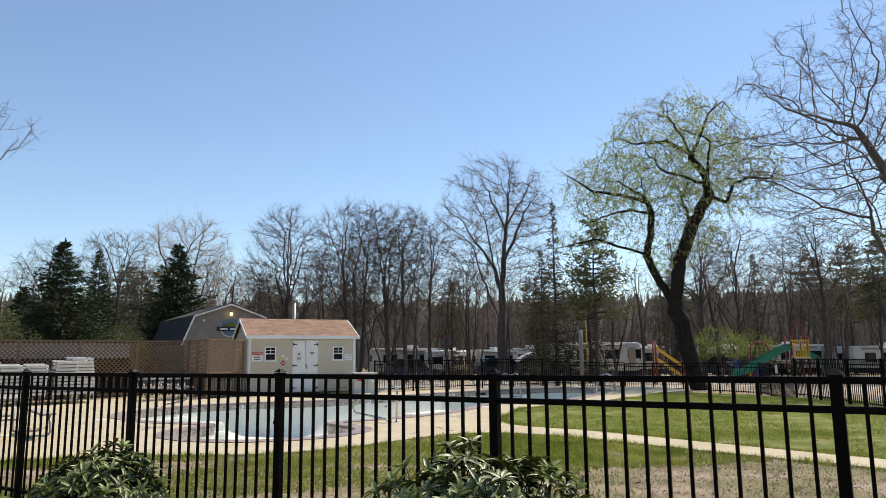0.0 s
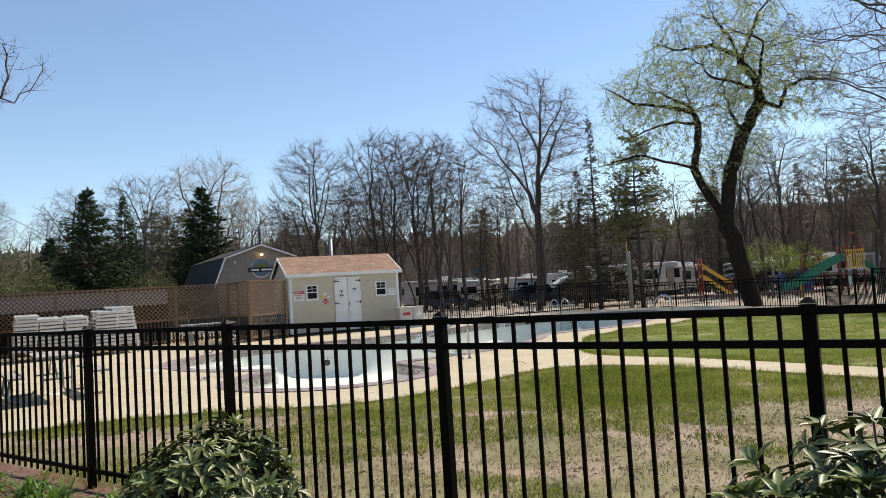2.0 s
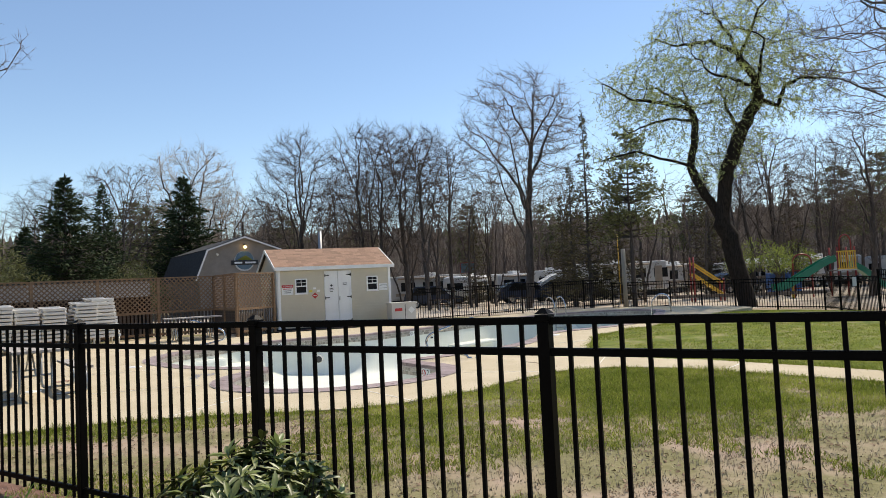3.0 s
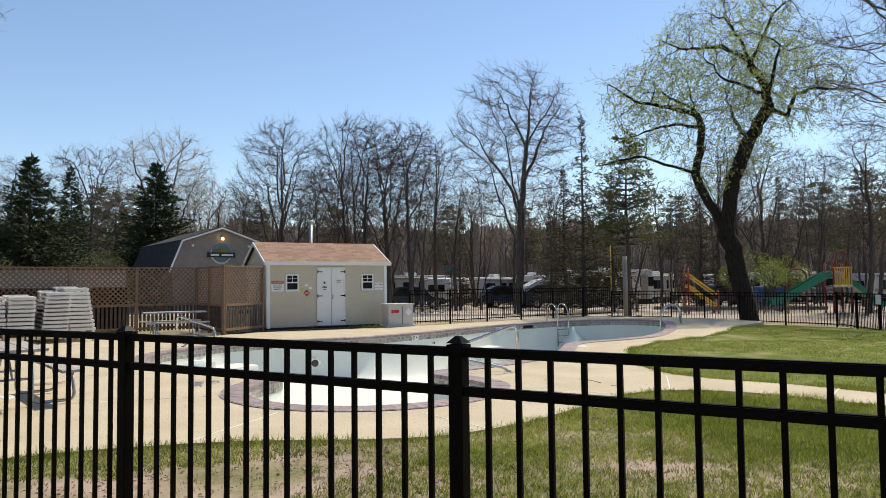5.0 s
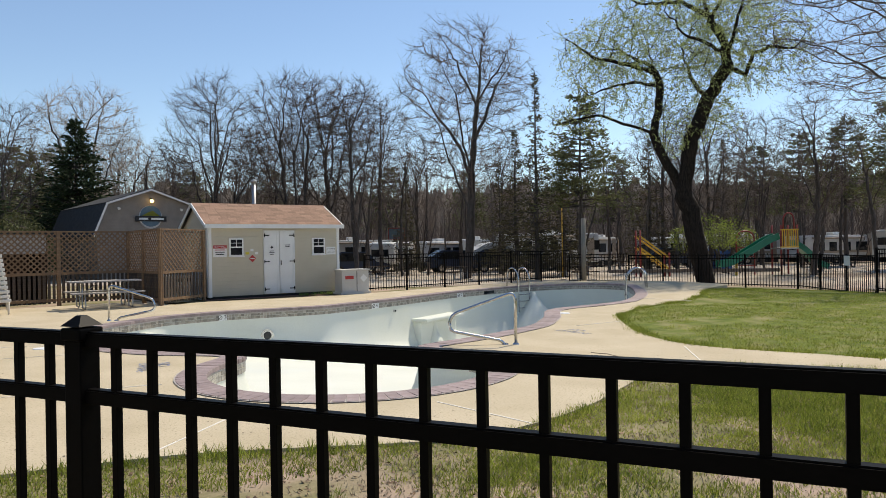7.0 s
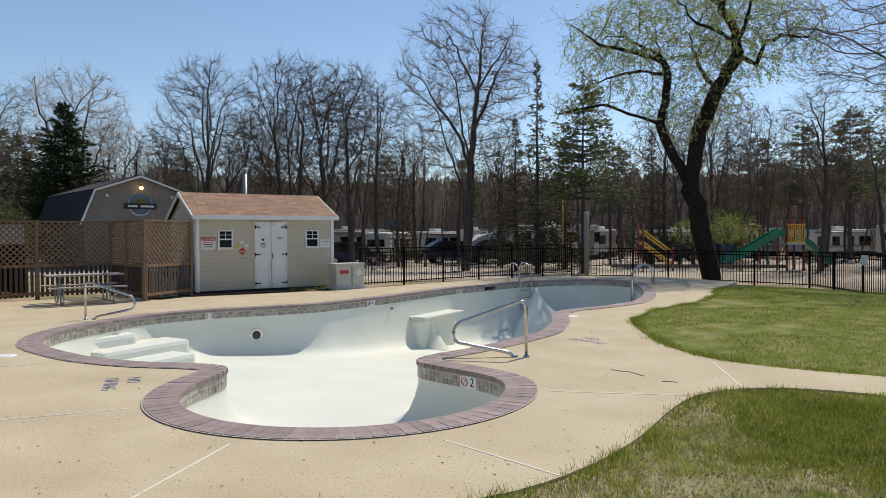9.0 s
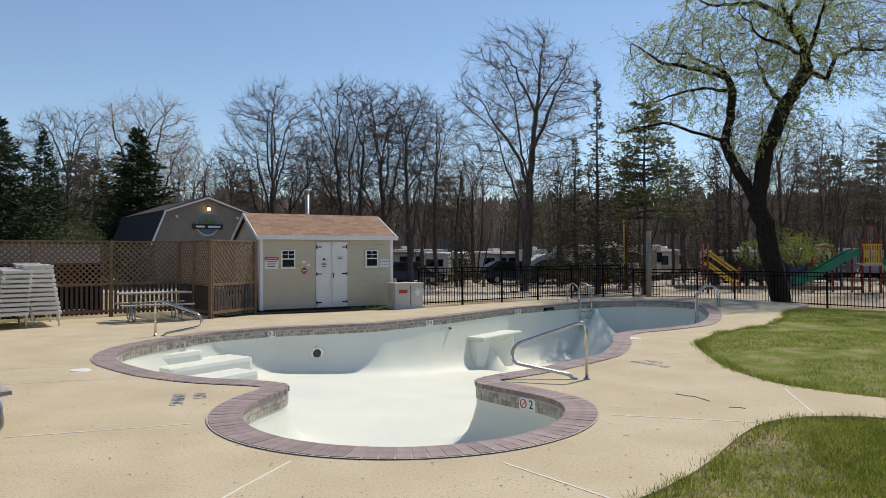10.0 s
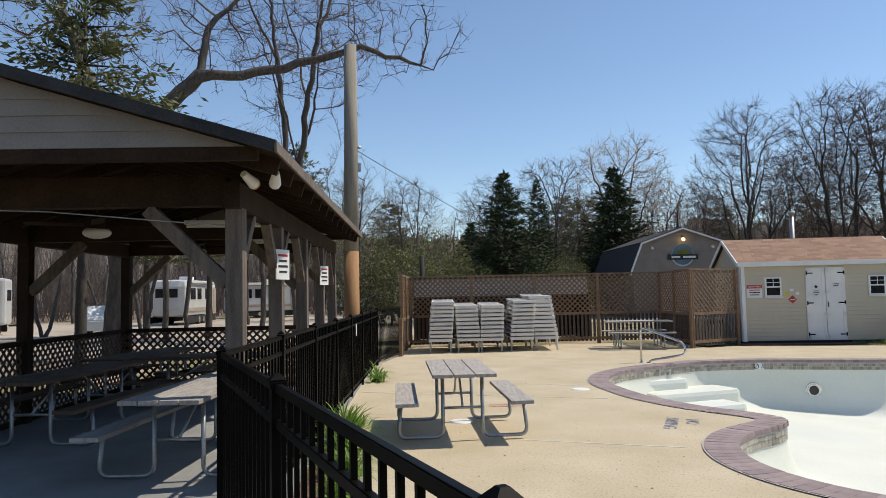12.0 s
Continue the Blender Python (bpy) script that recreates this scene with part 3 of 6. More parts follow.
def shed_window(x):
    w = part("window", box(B(), (x, -0.03, 1.62), (0.46, 0.05, 0.56), bevel=0.006), WHITE, shed, "white sash window")
    for z in (1.49, 1.75):
        part("pane", box(B(), (x, -0.045, z), (0.36, 0.026, 0.22)), GLASS, w, "dark glass")
    b = B()
    box(b, (x, -0.06, 1.75), (0.016, 0.01, 0.22))
    box(b, (x, -0.06, 1.75), (0.36, 0.01, 0.016))
    part("muntin", b, WHITE, w)
    part("sill", box(B(), (x, -0.05, 1.325), (0.5, 0.08, 0.03)), WHITE, w)


shed_window(0.86)
shed_window(3.66)
sg = part("warning_sign", box(B(), (0.35, -0.02, 1.5), (0.42, 0.006, 0.36)), SIGN_WHITE, shed, "white and red warning sign")
part("sign_band", box(B(), (0.35, -0.025, 1.635), (0.42, 0.005, 0.1)), SIGN_RED, sg)
lettering("letters", "FLAMMABLE", 0.065, SIGN_WHITE, sg, pose(0.35, -0.029, 1.635, 90))
for j, z in enumerate((1.54, 1.47, 1.40)):
    part("print_line", box(B(), (0.35, -0.025, z), (0.32 - 0.03 * j, 0.004, 0.025)), SIGN_RED if j < 1 else INK, sg)
sg = part("no_diving_sign", box(B(), (4.12, -0.02, 1.46), (0.34, 0.006, 0.26)), SIGN_WHITE, shed, "white rule sign")
lettering("letters", "NO DIVING", 0.058, INK, sg, pose(4.12, -0.026, 1.52, 90))
lettering("letters", "SHALLOW WATER", 0.034, INK, sg, pose(4.12, -0.026, 1.41, 90))
sg = part("hazard_diamond", box(B(), (1.38, -0.02, 1.25), (0.17, 0.006, 0.17), ry=45), SIGN_RED, shed, "red hazard diamond")
part("print_line", box(B(), (1.38, -0.026, 1.25), (0.14, 0.004, 0.03)), SIGN_WHITE, sg)
for x, z, w, mt in ((1.22, 1.42, 0.12, SIGN_YELLOW), (1.52, 1.42, 0.10, SIGN_WHITE), (1.37, 1.52, 0.10, SIGN_WHITE)):
    part("small_sign", box(B(), (x, -0.02, z), (w, 0.006, 0.075)), mt, shed)
b = B()
tube(b, [(2.6, SD + 0.3, 0), (2.6, SD + 0.3, 4.0)], 0.075, 12)
tube(b, [(2.6, SD + 0.3, 4.0), (2.6, SD + 0.3, 4.12)], 0.11, 12)
solid("flue_pipe", b, GALV, "galvanised flue pipe behind the shed", "flue pipe", m=SHED)

# ---- pool details ----
line = resample(ring_of(offset_ring(POOL, 0.15)), 0.131)
tang = np.roll(line, -1, 0) - np.roll(line, 1, 0)
b = B()
box(b, (0, 0, 0), (0.126, 0.345, 0.06), bevel=0.005)
brick = mesh_of("brick", b, BRICK)
rest = B()
bed = B()
inner, outer = offset_ring(POOL, -0.01), offset_ring(POOL, 0.34)
va = [bed.verts.new((x, y, 0.011)) for x, y in inner]
vb = [bed.verts.new((x, y, 0.011)) for x, y in outer]
vc = [bed.verts.new((x, y, -0.07)) for x, y in inner]
for i in range(len(va)):
    j = (i + 1) % len(va)
    bed.faces.new((va[i], vb[i], vb[j], va[j]))
    bed.faces.new((va[i], va[j], vc[j], vc[i]))
bmesh.ops.recalc_face_normals(bed, faces=bed.faces[:])
coping = part("coping_bed", bed, MORTAR, pool)
made = 0
for (x, y), (tx, ty) in zip(line, tang):
    m = pose(x, y, -0.014 + random.uniform(-0.0015, 0.0015), 0, 0, math.degrees(math.atan2(ty, tx)) + random.uniform(-0.5, 0.5))
    if y < 19.2 and made < 300:
        part("brick", brick, None, coping, at=m)
        made += 1
    else:
        k = len(rest.verts)
        rest.from_mesh(brick)
        rest.verts.ensure_lookup_table()
        bmesh.ops.transform(rest, matrix=m, verts=rest.verts[k:])
tagged(part("brick_row", rest, BRICK_JOINED, coping), kind="stuff")

tiles = B()
ring = resample(POOL_RING, 0.078)
tn = np.roll(ring, -1, 0) - np.roll(ring, 1, 0)
for (x, y), (tx, ty) in zip(ring, tn):
    for z in (-0.092, -0.167):
        c = pose(x, y, z, 0, 0, math.degrees(math.atan2(ty, tx)))
        bmesh.ops.create_cube(tiles, size=1, matrix=c @ Matrix.Diagonal((0.073, 0.018, 0.070, 1)))
tagged(part("waterline_tiles", tiles, TILE, pool, "small variegated grey and tan tiles"), kind="stuff")


def on_pool(x, y):
    """The nearest place on the pool's edge and the way along it."""
    k = int(np.argmin(((POOL - (x, y)) ** 2).sum(1)))
    t = POOL[(k + 1) % len(POOL)] - POOL[k - 1]
    return POOL[k], math.degrees(math.atan2(t[1], t[0]))


def depth_mark(x, y, digit):
    (px, py), a = on_pool(x, y)
    plate = part("depth_marker", box(B(), (0, 0, 0), (0.30, 0.024, 0.145)), SIGN_WHITE, pool, "white depth marker tile", at=pose(px, py, -0.128, 0, 0, a + 180))
    lettering("numeral", digit, 0.15, INK, plate, pose(-0.06, 0.0135, 0, 90, 0, 180))
    b = B()
    tube(b, [(0.07 + 0.05 * math.cos(t), 0.014, 0.05 * math.sin(t)) for t in np.linspace(0, 2 * math.pi, 25)], 0.007, 5)
    tube(b, [(0.035, 0.014, 0.035), (0.105, 0.014, -0.035)], 0.006, 5)
    part("no_diving_symbol", b, SIGN_RED if digit == "2" else INK, plate)


for x, y, d in ((-1.80, 13.95, "2"), (-5.28, 12.85, "2"), (-6.9, 22.0, "3"), (-3.2, 24.4, "4"), (-0.35, 28.1, "5")):
    depth_mark(x, y, d)


def fitting(x, y, z, r, name, label):
    (px, py), a = on_pool(x, y)
    b = B()
    for rr, yy in ((r, 0.0), (r * 0.8, -0.015)):
        bmesh.ops.create_cone(b, segments=24, radius1=rr, radius2=rr * 0.93, depth=0.05, cap_ends=True, matrix=pose(0, yy, 0, 90))
    ob = part(name, b, STEEL, pool, label, at=pose(px, py, z, 0, 0, a) @ pose(0, -0.03, 0))
    b = B()
    bmesh.ops.create_cone(b, segments=20, radius1=r * 0.62, radius2=r * 0.5, depth=0.02, cap_ends=True, matrix=pose(0, -0.045, 0, 90))
    part("lens", b, GLASS, ob)


fitting(-5.95, 22.4, -0.64, 0.17, "pool_light", "round underwater light in a steel ring")
fitting(5.95, 29.2, -0.5, 0.17, "pool_light", "round dark inlet light")
fitting(-1.72, 12.75, -0.34, 0.045, "return_inlet", "small round return inlet")
fitting(-5.2, 12.2, -0.34, 0.05, "return_inlet", "small round return inlet")
fitting(-2.6, 25.1, -0.34, 0.04, "return_inlet", "small round return inlet")


def pool_step(c, size, a, top, name="step"):
    b = B()
    box(b, (0, 0, -0.75), (size[0], size[1], 1.5), bevel=0.09)
    part(name, b, PLASTER, pool, at=pose(c[0], c[1], top, 0, 0, a), smooth=False)


pool_step((-8.9, 20.3), (1.3, 1.3), 55, -0.28)
pool_step((-8.35, 20.6), (2.1, 1.65), 55, -0.50)
pool_step((-8.2, 20.15), (1.9, 2.1), 55, -0.70)
(px, py), a = on_pool(-1.45, 26.7)
bench_at = pose(px, py, 0, 0, 0, a)
part("bench", box(B(), (0, -0.15, -0.70), (2.3, 0.85, 0.09), bevel=0.03), PLASTER, pool, at=bench_at)
part("bench_body", box(B(), (0, -0.05, -1.25), (2.2, 0.55, 1.02), bevel=0.1), PLASTER, pool, at=bench_at)


def plaster_flare(at, wide, top, down, curve=1.6):
    """A concave flared buttress of plaster, steep above and spreading at its foot."""
    b = B()
    rings = []
    for i in range(13):
        h = i / 12
        r = 0.05 + wide * (1 - h) ** curve
        rings.append([b.verts.new((r * math.cos(2 * math.pi * k / 28), r * math.sin(2 * math.pi * k / 28), top - down * (1 - h))) for k in range(28)])
    for low, high in zip(rings, rings[1:]):
        for k in range(28):
            b.faces.new((low[k], low[(k + 1) % 28], high[(k + 1) % 28], high[k]))
    b.faces.new(rings[-1])
    return part("buttress", b, PLASTER, pool, at=at, smooth=True)


plaster_flare(bench_at @ pose(-0.3, -0.3, 0), 0.42, -0.74, 0.95)
(px, py), a = on_pool(2.75, 30.75)
plaster_flare(pose(px, py, 0, 0, 0, a) @ pose(0, -0.12, 0), 1.6, -0.24, 1.7, 1.25)
b = B()
box(b, (0, 0, 0), (0.55, 0.03, 0.11), bevel=0.008)
(px, py), a = on_pool(0.9, 29.15)
part("skimmer_mouth", b, GLASS, pool, "dark skimmer opening", at=pose(px, py, -0.12, 0, 0, a))


def handrail(m, group="grab rails"):
    t = thing("pool_handrail", m, "polished stainless steel pool handrail", "handrail", group)
    pts = rounded([(0, 0, -0.02), (0, 0, 0.80), (0.98, 0, 0.46), (1.02, 0, 0.22), (0.22, 0, 0.06), (0.16, 0, -0.02)], 0.14)
    part("rail", tube(B(), pts, 0.024, 12), STEEL, t, smooth=True)
    for x in (0, 0.16):
        part("escutcheon", bmesh_disc(x), STEEL, t)
    return t


def bmesh_disc(x):
    b = B()
    bmesh.ops.create_cone(b, segments=20, radius1=0.05, radius2=0.04, depth=0.02, cap_ends=True, matrix=pose(x, 0, 0.01))
    return b


handrail(pose(-9.05, 20.55, 0.0, 0, 0, -4))
handrail(pose(-1.10, 14.78, 0.0, 0, 0, 172))


def ladder(m):
    t = thing("pool_ladder", m, "stainless steel pool ladder with two grab arms", "pool ladder", "pool ladders")
    for y in (-0.26, 0.26):
        pts = rounded([(-0.55, y, -0.02), (-0.5, y, 0.62), (-0.18, y, 0.72), (0.14, y, 0.45), (0.16, y, -0.95)], 0.2)
        part("arm", tube(B(), pts, 0.024, 10), STEEL, t, smooth=True)
    for z in (-0.3, -0.55, -0.8):
        part("rung", box(B(), (0.15, 0, z), (0.08, 0.5, 0.03), bevel=0.005), STEEL, t)


for x, y in ((2.3, 30.5), (5.75, 28.2)):
    (px, py), a = on_pool(x, y)
    ladder(pose(px, py, 0.0, 0, 0, a - 90))

# deck joints, cracks, stencils
for a, c in (((-4.9, 9.6), (-4.38, 11.1)), ((-1.95, 10.02), (-2.65, 10.98)), ((-7.3, 11.95), (-5.62, 12.45)), ((-1.35, 12.65), (0.0, 12.25)), ((1.2, 14.0), (0.8, 12.6)),
             ((3.1, 12.45), (2.5, 11.6)), ((-9.6, 16.2), (-8.6, 16.35)), ((0.5, 17.0), (1.6, 17.55)), ((-11.5, 14.0), (-7.6, 15.2)), ((5.0, 21.8), (4.2, 23.0))):
    b = B()
    beam(b, (*a, 0.0005), (*c, 0.0005), 0.018, 0.007)
    solid("trim_joint", b, JOINT, "pale filled control joint in the deck", "joint", "structure")
for pts in (((-0.27, 13.72), (-0.18, 13.6), (-0.1, 13.55), (-0.03, 13.27)), ((0.05, 12.95), (0.16, 12.93), (0.2, 12.88))):
    b = B()
    tube(b, [(x, y, 0.001) for x, y in pts], 0.007, 5)
    solid("trim_crack", b, CRACK, "short dark crack in the concrete", "crack", "structure")
for x, y, a in ((-6.1, 13.72, -75), (0.25, 16.1, -60), (-12.0, 18.0, 36)):
    st = thing("deck_stencil", pose(x, y, 0.004, 0, 0, a), "faded blue stencilled lettering on the deck", "stencil")
    lettering("letters", "NO", 0.22, BLUE_PAINT, st, pose(-0.15, 0.13, 0), 0.0005)
    lettering("letters", "DIVING", 0.22, BLUE_PAINT, st, pose(0, -0.11, 0), 0.0005)
st = thing("deck_stencil", pose(-8.6, 13.9, 0.004, 0, 0, 40), "faded red stencil marks on the deck", "stencil")
for k in range(2):
    part("bar", box(B(), (0, k * 0.16, 0), (0.5, 0.1, 0.002)), RED_STENCIL, st)
for x, y in ((-8.42, 15.95), (-8.5, 12.55), (0.9, 19.4)):
    b = B()
    bmesh.ops.create_cone(b, segments=28, radius1=0.15, radius2=0.14, depth=0.012, cap_ends=True, matrix=pose(0, 0, 0.006))
    solid("umbrella_sleeve_cover", b, SIGN_WHITE, "round white cover plate set in the deck", "cover plate", m=pose(x, y, 0))


flecks = np.random.default_rng(9)
fv, ff = [], []
while len(ff) < 1500:
    x, y = flecks.uniform(-14, 5), flecks.uniform(8.8, 26)
    if not within_ring((x, y), DECK_RING[::3]) or within_ring((x, y), OUT_RING[::3]):
        continue
    a, r = flecks.uniform(0, 6.28), flecks.uniform(0.004, 0.02)
    c = len(fv)
    fv += [(x + r * math.cos(a + k * 1.9) * (1 if k % 2 else 0.5), y + r * math.sin(a + k * 1.9), 0.003 + 0.003 * (k == 1)) for k in range(3)]
    ff.append((c, c + 1, c + 2))
tagged(new("leaf_litter", mesh_from("leaf_litter", fv, ff, CRACK)), "scattered dry leaf bits on the concrete", "leaf litter", "", "stuff")


# ---- lattice screen ----
def lattice_panel(parent, a, c, z0, z1, mat, step=0.158, slat=0.04):
    """Two layers of crossed laths between two places."""
    a, c = Vector((*a, 0)), Vector((*c, 0))
    w, h = (c - a).length, z1 - z0
    way = (c - a).normalized()
    turn = math.degrees(math.atan2(way.y, way.x))
    for s in (1, -1):
        vs, fs = [], []
        k = -h
        while k < w:
            x0, x1 = (k, k + h) if s == 1 else (k + h, k)
            p, q = [x0, 0.0], [x1, h]
            def cut(p, q):
                (ax, az), (bx, bz) = p, q
                t0, t1 = 0.0, 1.0
                dx = bx - ax
                for lo, sign in ((0, 1), (w, -1)):
                    d = sign * dx
                    o = sign * (ax - lo)
                    if d > 0:
                        t0 = max(t0, -o / d)
                    else:
                        t1 = min(t1, -o / d)
                return (t0, t1) if t1 - t0 > 0.02 else None
            t = cut(p, q)
            if t:
                pa = Vector((p[0] + (q[0] - p[0]) * t[0], 0, z0 + h * t[0]))
                pb = Vector((p[0] + (q[0] - p[0]) * t[1], 0, z0 + h * t[1]))
                d = (pb - pa).normalized()
                side = Vector((-d.z, 0, d.x)) * slat / 2
                y0 = 0.005 * s
                base = len(vs)
                for yy in (y0 - 0.004, y0 + 0.004):
                    vs += [tuple(pa + side + Vector((0, yy, 0))), tuple(pb + side + Vector((0, yy, 0))), tuple(pb - side + Vector((0, yy, 0))), tuple(pa - side + Vector((0, yy, 0)))]
                for f in ((0, 1, 2, 3), (7, 6, 5, 4), (0, 4, 5, 1), (3, 2, 6, 7)):
                    fs.append(tuple(base + i for i in f))
            k += step
        ob = part("lath", mesh_from("lath", vs, fs, mat), None, parent, at=pose(a.x, a.y, 0, 0, 0, turn))
        tagged(ob, kind="stuff")


LA, LB, LC, LD, L0 = (-17.05, 22.35), (-10.75, 27.05), (-9.15, 24.8), (-8.38, 26.55), (-15.4, 19.95)
b = B()
box(b, (0, 0, 0.45), (0.075, 0.018, 0.82))
board = mesh_of("board", b, WEATHERED)


def screen(a, c, posts, boards=True):
    t = thing("lattice_screen", pose(0, 0, 0), "cedar lattice screen over a weathered picket base", "lattice fence", "lattice screen")
    v = Vector((c[0] - a[0], c[1] - a[1], 0))
    turn = math.degrees(math.atan2(v.y, v.x))
    for i in range(posts + 1):
        p = Vector((*a, 0)) + v * i / posts
        part("post", box(B(), (0, 0, 1.08), (0.1, 0.1, 2.18), bevel=0.006), LATTICE, t, at=pose(p.x, p.y, 0, 0, 0, turn))
    for z, h in ((2.15, 0.045), (0.93, 0.08), (0.16, 0.08)):
        part("rail", beam(B(), (*a, z), (*c, z), 0.05, h), LATTICE, t)
    lattice_panel(t, a, c, 0.96, 2.13, LATTICE)
    if boards:
        n = int(v.length / 0.125)
        for i in range(n):
            p = Vector((*a, 0)) + v * (i + 0.5) / n
            part("board", board, None, t, at=pose(p.x, p.y, 0.03, 0, 0, turn))


screen(LA, LB, 4)
screen(LB, LC, 2)
screen(LC, LD, 1)
screen(L0, LA, 2)
# low open store behind the screen: pale boarded fascia over a dark bay
store = thing("open_store", pose(-17.9, 23.75, 0, 0, 0, 36.7), "low open store with pale boarded fascia behind the lattice", "shed")
for k in range(4):
    part("fascia_board", box(B(), (2.9, 0.01 * (k % 2), 1.60 + k * 0.145), (5.8, 0.03, 0.14), rx=4), PALE_BOARD, store)
part("back_wall", box(B(), (2.9, 2.2, 1.0), (5.8, 0.06, 2.0)), BEAM_WOOD, store)
for x in (0.0, 5.8):
    part("side_wall", box(B(), (x, 1.1, 1.0), (0.06, 2.14, 2.0)), BEAM_WOOD, store)
part("roof", box(B(), (2.9, 1.1, 2.13), (6.1, 2.5, 0.05)), DARK_SHINGLE, store)
for x in (0.1, 2.0, 3.9, 5.7):
    part("post", box(B(), (x, 0.06, 0.77), (0.1, 0.1, 1.54)), BEAM_WOOD, store)
unit = thing("equipment_box", pose(-9.12, 26.15, 0, 0, 0, 66), "grey-white pump housing behind the picket base", "equipment box")
part("body", box(B(), (0, 0, 0.4), (0.85, 0.6, 0.8), bevel=0.04), PALE_CONCRETE, unit)
for x in (-0.2, 0.2):
    part("vent", box(B(), (x, -0.302, 0.66), (0.24, 0.02, 0.1)), RUBBER, unit)
gate_post = box(B(), (0, 0, 0.5), (0.11, 0.11, 1.0), bevel=0.008)
solid("gate_post", gate_post, LATTICE, "short cedar gate post with a latch", "post", m=pose(-15.25, 19.7, 0, 0, 0, 30))


# ---- loungers ----
def lounger(m):
    t = thing("sun_lounger", m, "stacked white resin chaise lounge", "sun lounger", "stacked loungers")
    prof = [(0.0, 0.36), (0.55, 0.38), (1.15, 0.36), (1.3, 0.37), (1.92, 0.40)]
    for x in (-0.29, 0.29):
        part("side_rail", tube(B(), [(x, y, z) for y, z in prof], 0.034, 6), PLASTIC, t)
    for k in range(13):
        y = 0.06 + k * 0.148
        z = float(np.interp(y, [p[0] for p in prof], [p[1] for p in prof]))
        part("slat", LOUNGE_SLAT, None, t, at=pose(0, y, z + 0.012))
    for y, z in ((-0.01, 0.35), (1.93, 0.4)):
        part("end_rail", LOUNGE_END, None, t, at=pose(0, y, z))
    for x in (-0.28, 0.28):
        for y in (0.12, 1.62):
            part("leg", LOUNGE_LEG, None, t, at=pose(x, y, 0))
    return t


LOUNGE_SLAT = mesh_of("slat", box(B(), (0, 0, 0), (0.58, 0.11, 0.022), bevel=0.006), PLASTIC)
LOUNGE_END = mesh_of("end_rail", box(B(), (0, 0, 0), (0.64, 0.05, 0.08), bevel=0.012), PLASTIC)
LOUNGE_LEG = mesh_of("leg", tube(B(), [(0, 0, 0.0), (0, 0.02, 0.2), (0, 0.0, 0.36)], [0.022, 0.028, 0.03], 6), PLASTIC)
one = None
for (x, y), count, lean in zip(((-14.78, 20.86), (-14.18, 21.35), (-13.66, 21.72), (-13.05, 22.3), (-12.5, 22.75)), (10, 9, 9, 10, 11), (0.01, -0.008, 0.006, 0.012, -0.02)):
    for k in range(count):
        m = pose(x + lean * k, y + random.uniform(-0.015, 0.015), k * 0.112, 0, 0, 36 + random.uniform(-1.5, 1.5))
        one = copy_thing(one, m) if one else lounger(m)


# ---- picnic tables ----
def picnic_table(m, length=1.8, top=TABLE_WOOD, label="picnic table with grey weathered planks on galvanised pipe legs", planks=3, group="picnic tables"):
    t = thing("picnic_table", m, label, "picnic table", group)
    w = 0.7 / planks
    for k in range(planks):
        part("plank", box(B(), (0, -0.35 + (k + 0.5) * w, 0.74), (length, w - 0.012, 0.038), bevel=0.004), top, t)
    for s in (-1, 1):
        part("bench", box(B(), (0, s * 0.62, 0.445), (length, 0.245, 0.038), bevel=0.004), top, t)
    for x in (-length * 0.32, length * 0.32):
        for s in (-1, 1):
            pts = rounded([(x, s * 0.22, 0.72), (x, s * 0.22, 0.045), (x, s * 0.72, 0.045), (x, s * 0.68, 0.42)], 0.1)
            part("leg_frame", tube(B(), pts, 0.021, 8), GALV, t, smooth=True)
        part("cross_bar", tube(B(), [(x, -0.24, 0.36), (x, 0.24, 0.36)], 0.016, 8), GALV, t)
        part("top_bar", tube(B(), [(x, -0.3, 0.715), (x, 0.3, 0.715)], 0.016, 8), GALV, t)
        part("brace", tube(B(), [(x, 0, 0.36), (x * 0.25, 0, 0.71)], 0.013, 8), GALV, t)
    return t


picnic_table(pose(-8.2, 12.06, 0, 0, 0, -50.7))
picnic_table(pose(-10.55, 24.45, 0, 0, 0, 30), label="weathered picnic table beside the lattice screen")

# ---- pavilion ----
PAV = pose(-3.37, 5.02, 0, 0, 0, 37.5)
pav = thing("picnic_pavilion", PAV, "open timber picnic pavilion with a shingled gable roof", "pavilion")
XR, XL, XM, Y0, Y1 = -1.57, -5.25, -3.41, 6.2, 13.0
POSTS = [6.2, 7.95, 9.7, 11.4, 13.0]
# Far posts take the blackened beam wood for the shade inside.
for x in (XR, XL):
    for y in (POSTS if x == XR else POSTS[::2]):
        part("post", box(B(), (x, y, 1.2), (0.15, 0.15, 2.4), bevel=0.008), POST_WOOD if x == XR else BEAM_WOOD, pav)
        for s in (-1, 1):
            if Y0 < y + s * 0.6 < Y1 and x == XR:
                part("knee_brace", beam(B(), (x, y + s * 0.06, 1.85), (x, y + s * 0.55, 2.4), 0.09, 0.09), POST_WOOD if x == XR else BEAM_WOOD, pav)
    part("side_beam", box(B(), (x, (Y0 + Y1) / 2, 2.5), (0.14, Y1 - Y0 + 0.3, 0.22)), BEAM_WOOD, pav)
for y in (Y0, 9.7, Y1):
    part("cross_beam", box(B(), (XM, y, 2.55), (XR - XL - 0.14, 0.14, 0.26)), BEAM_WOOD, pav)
    for x, s in ((XR, -1), (XL, 1)):
        part("knee_brace", beam(B(), (x + s * 0.07, y, 1.75), (x + s * 0.75, y, 2.4), 0.1, 0.12), POST_WOOD, pav)
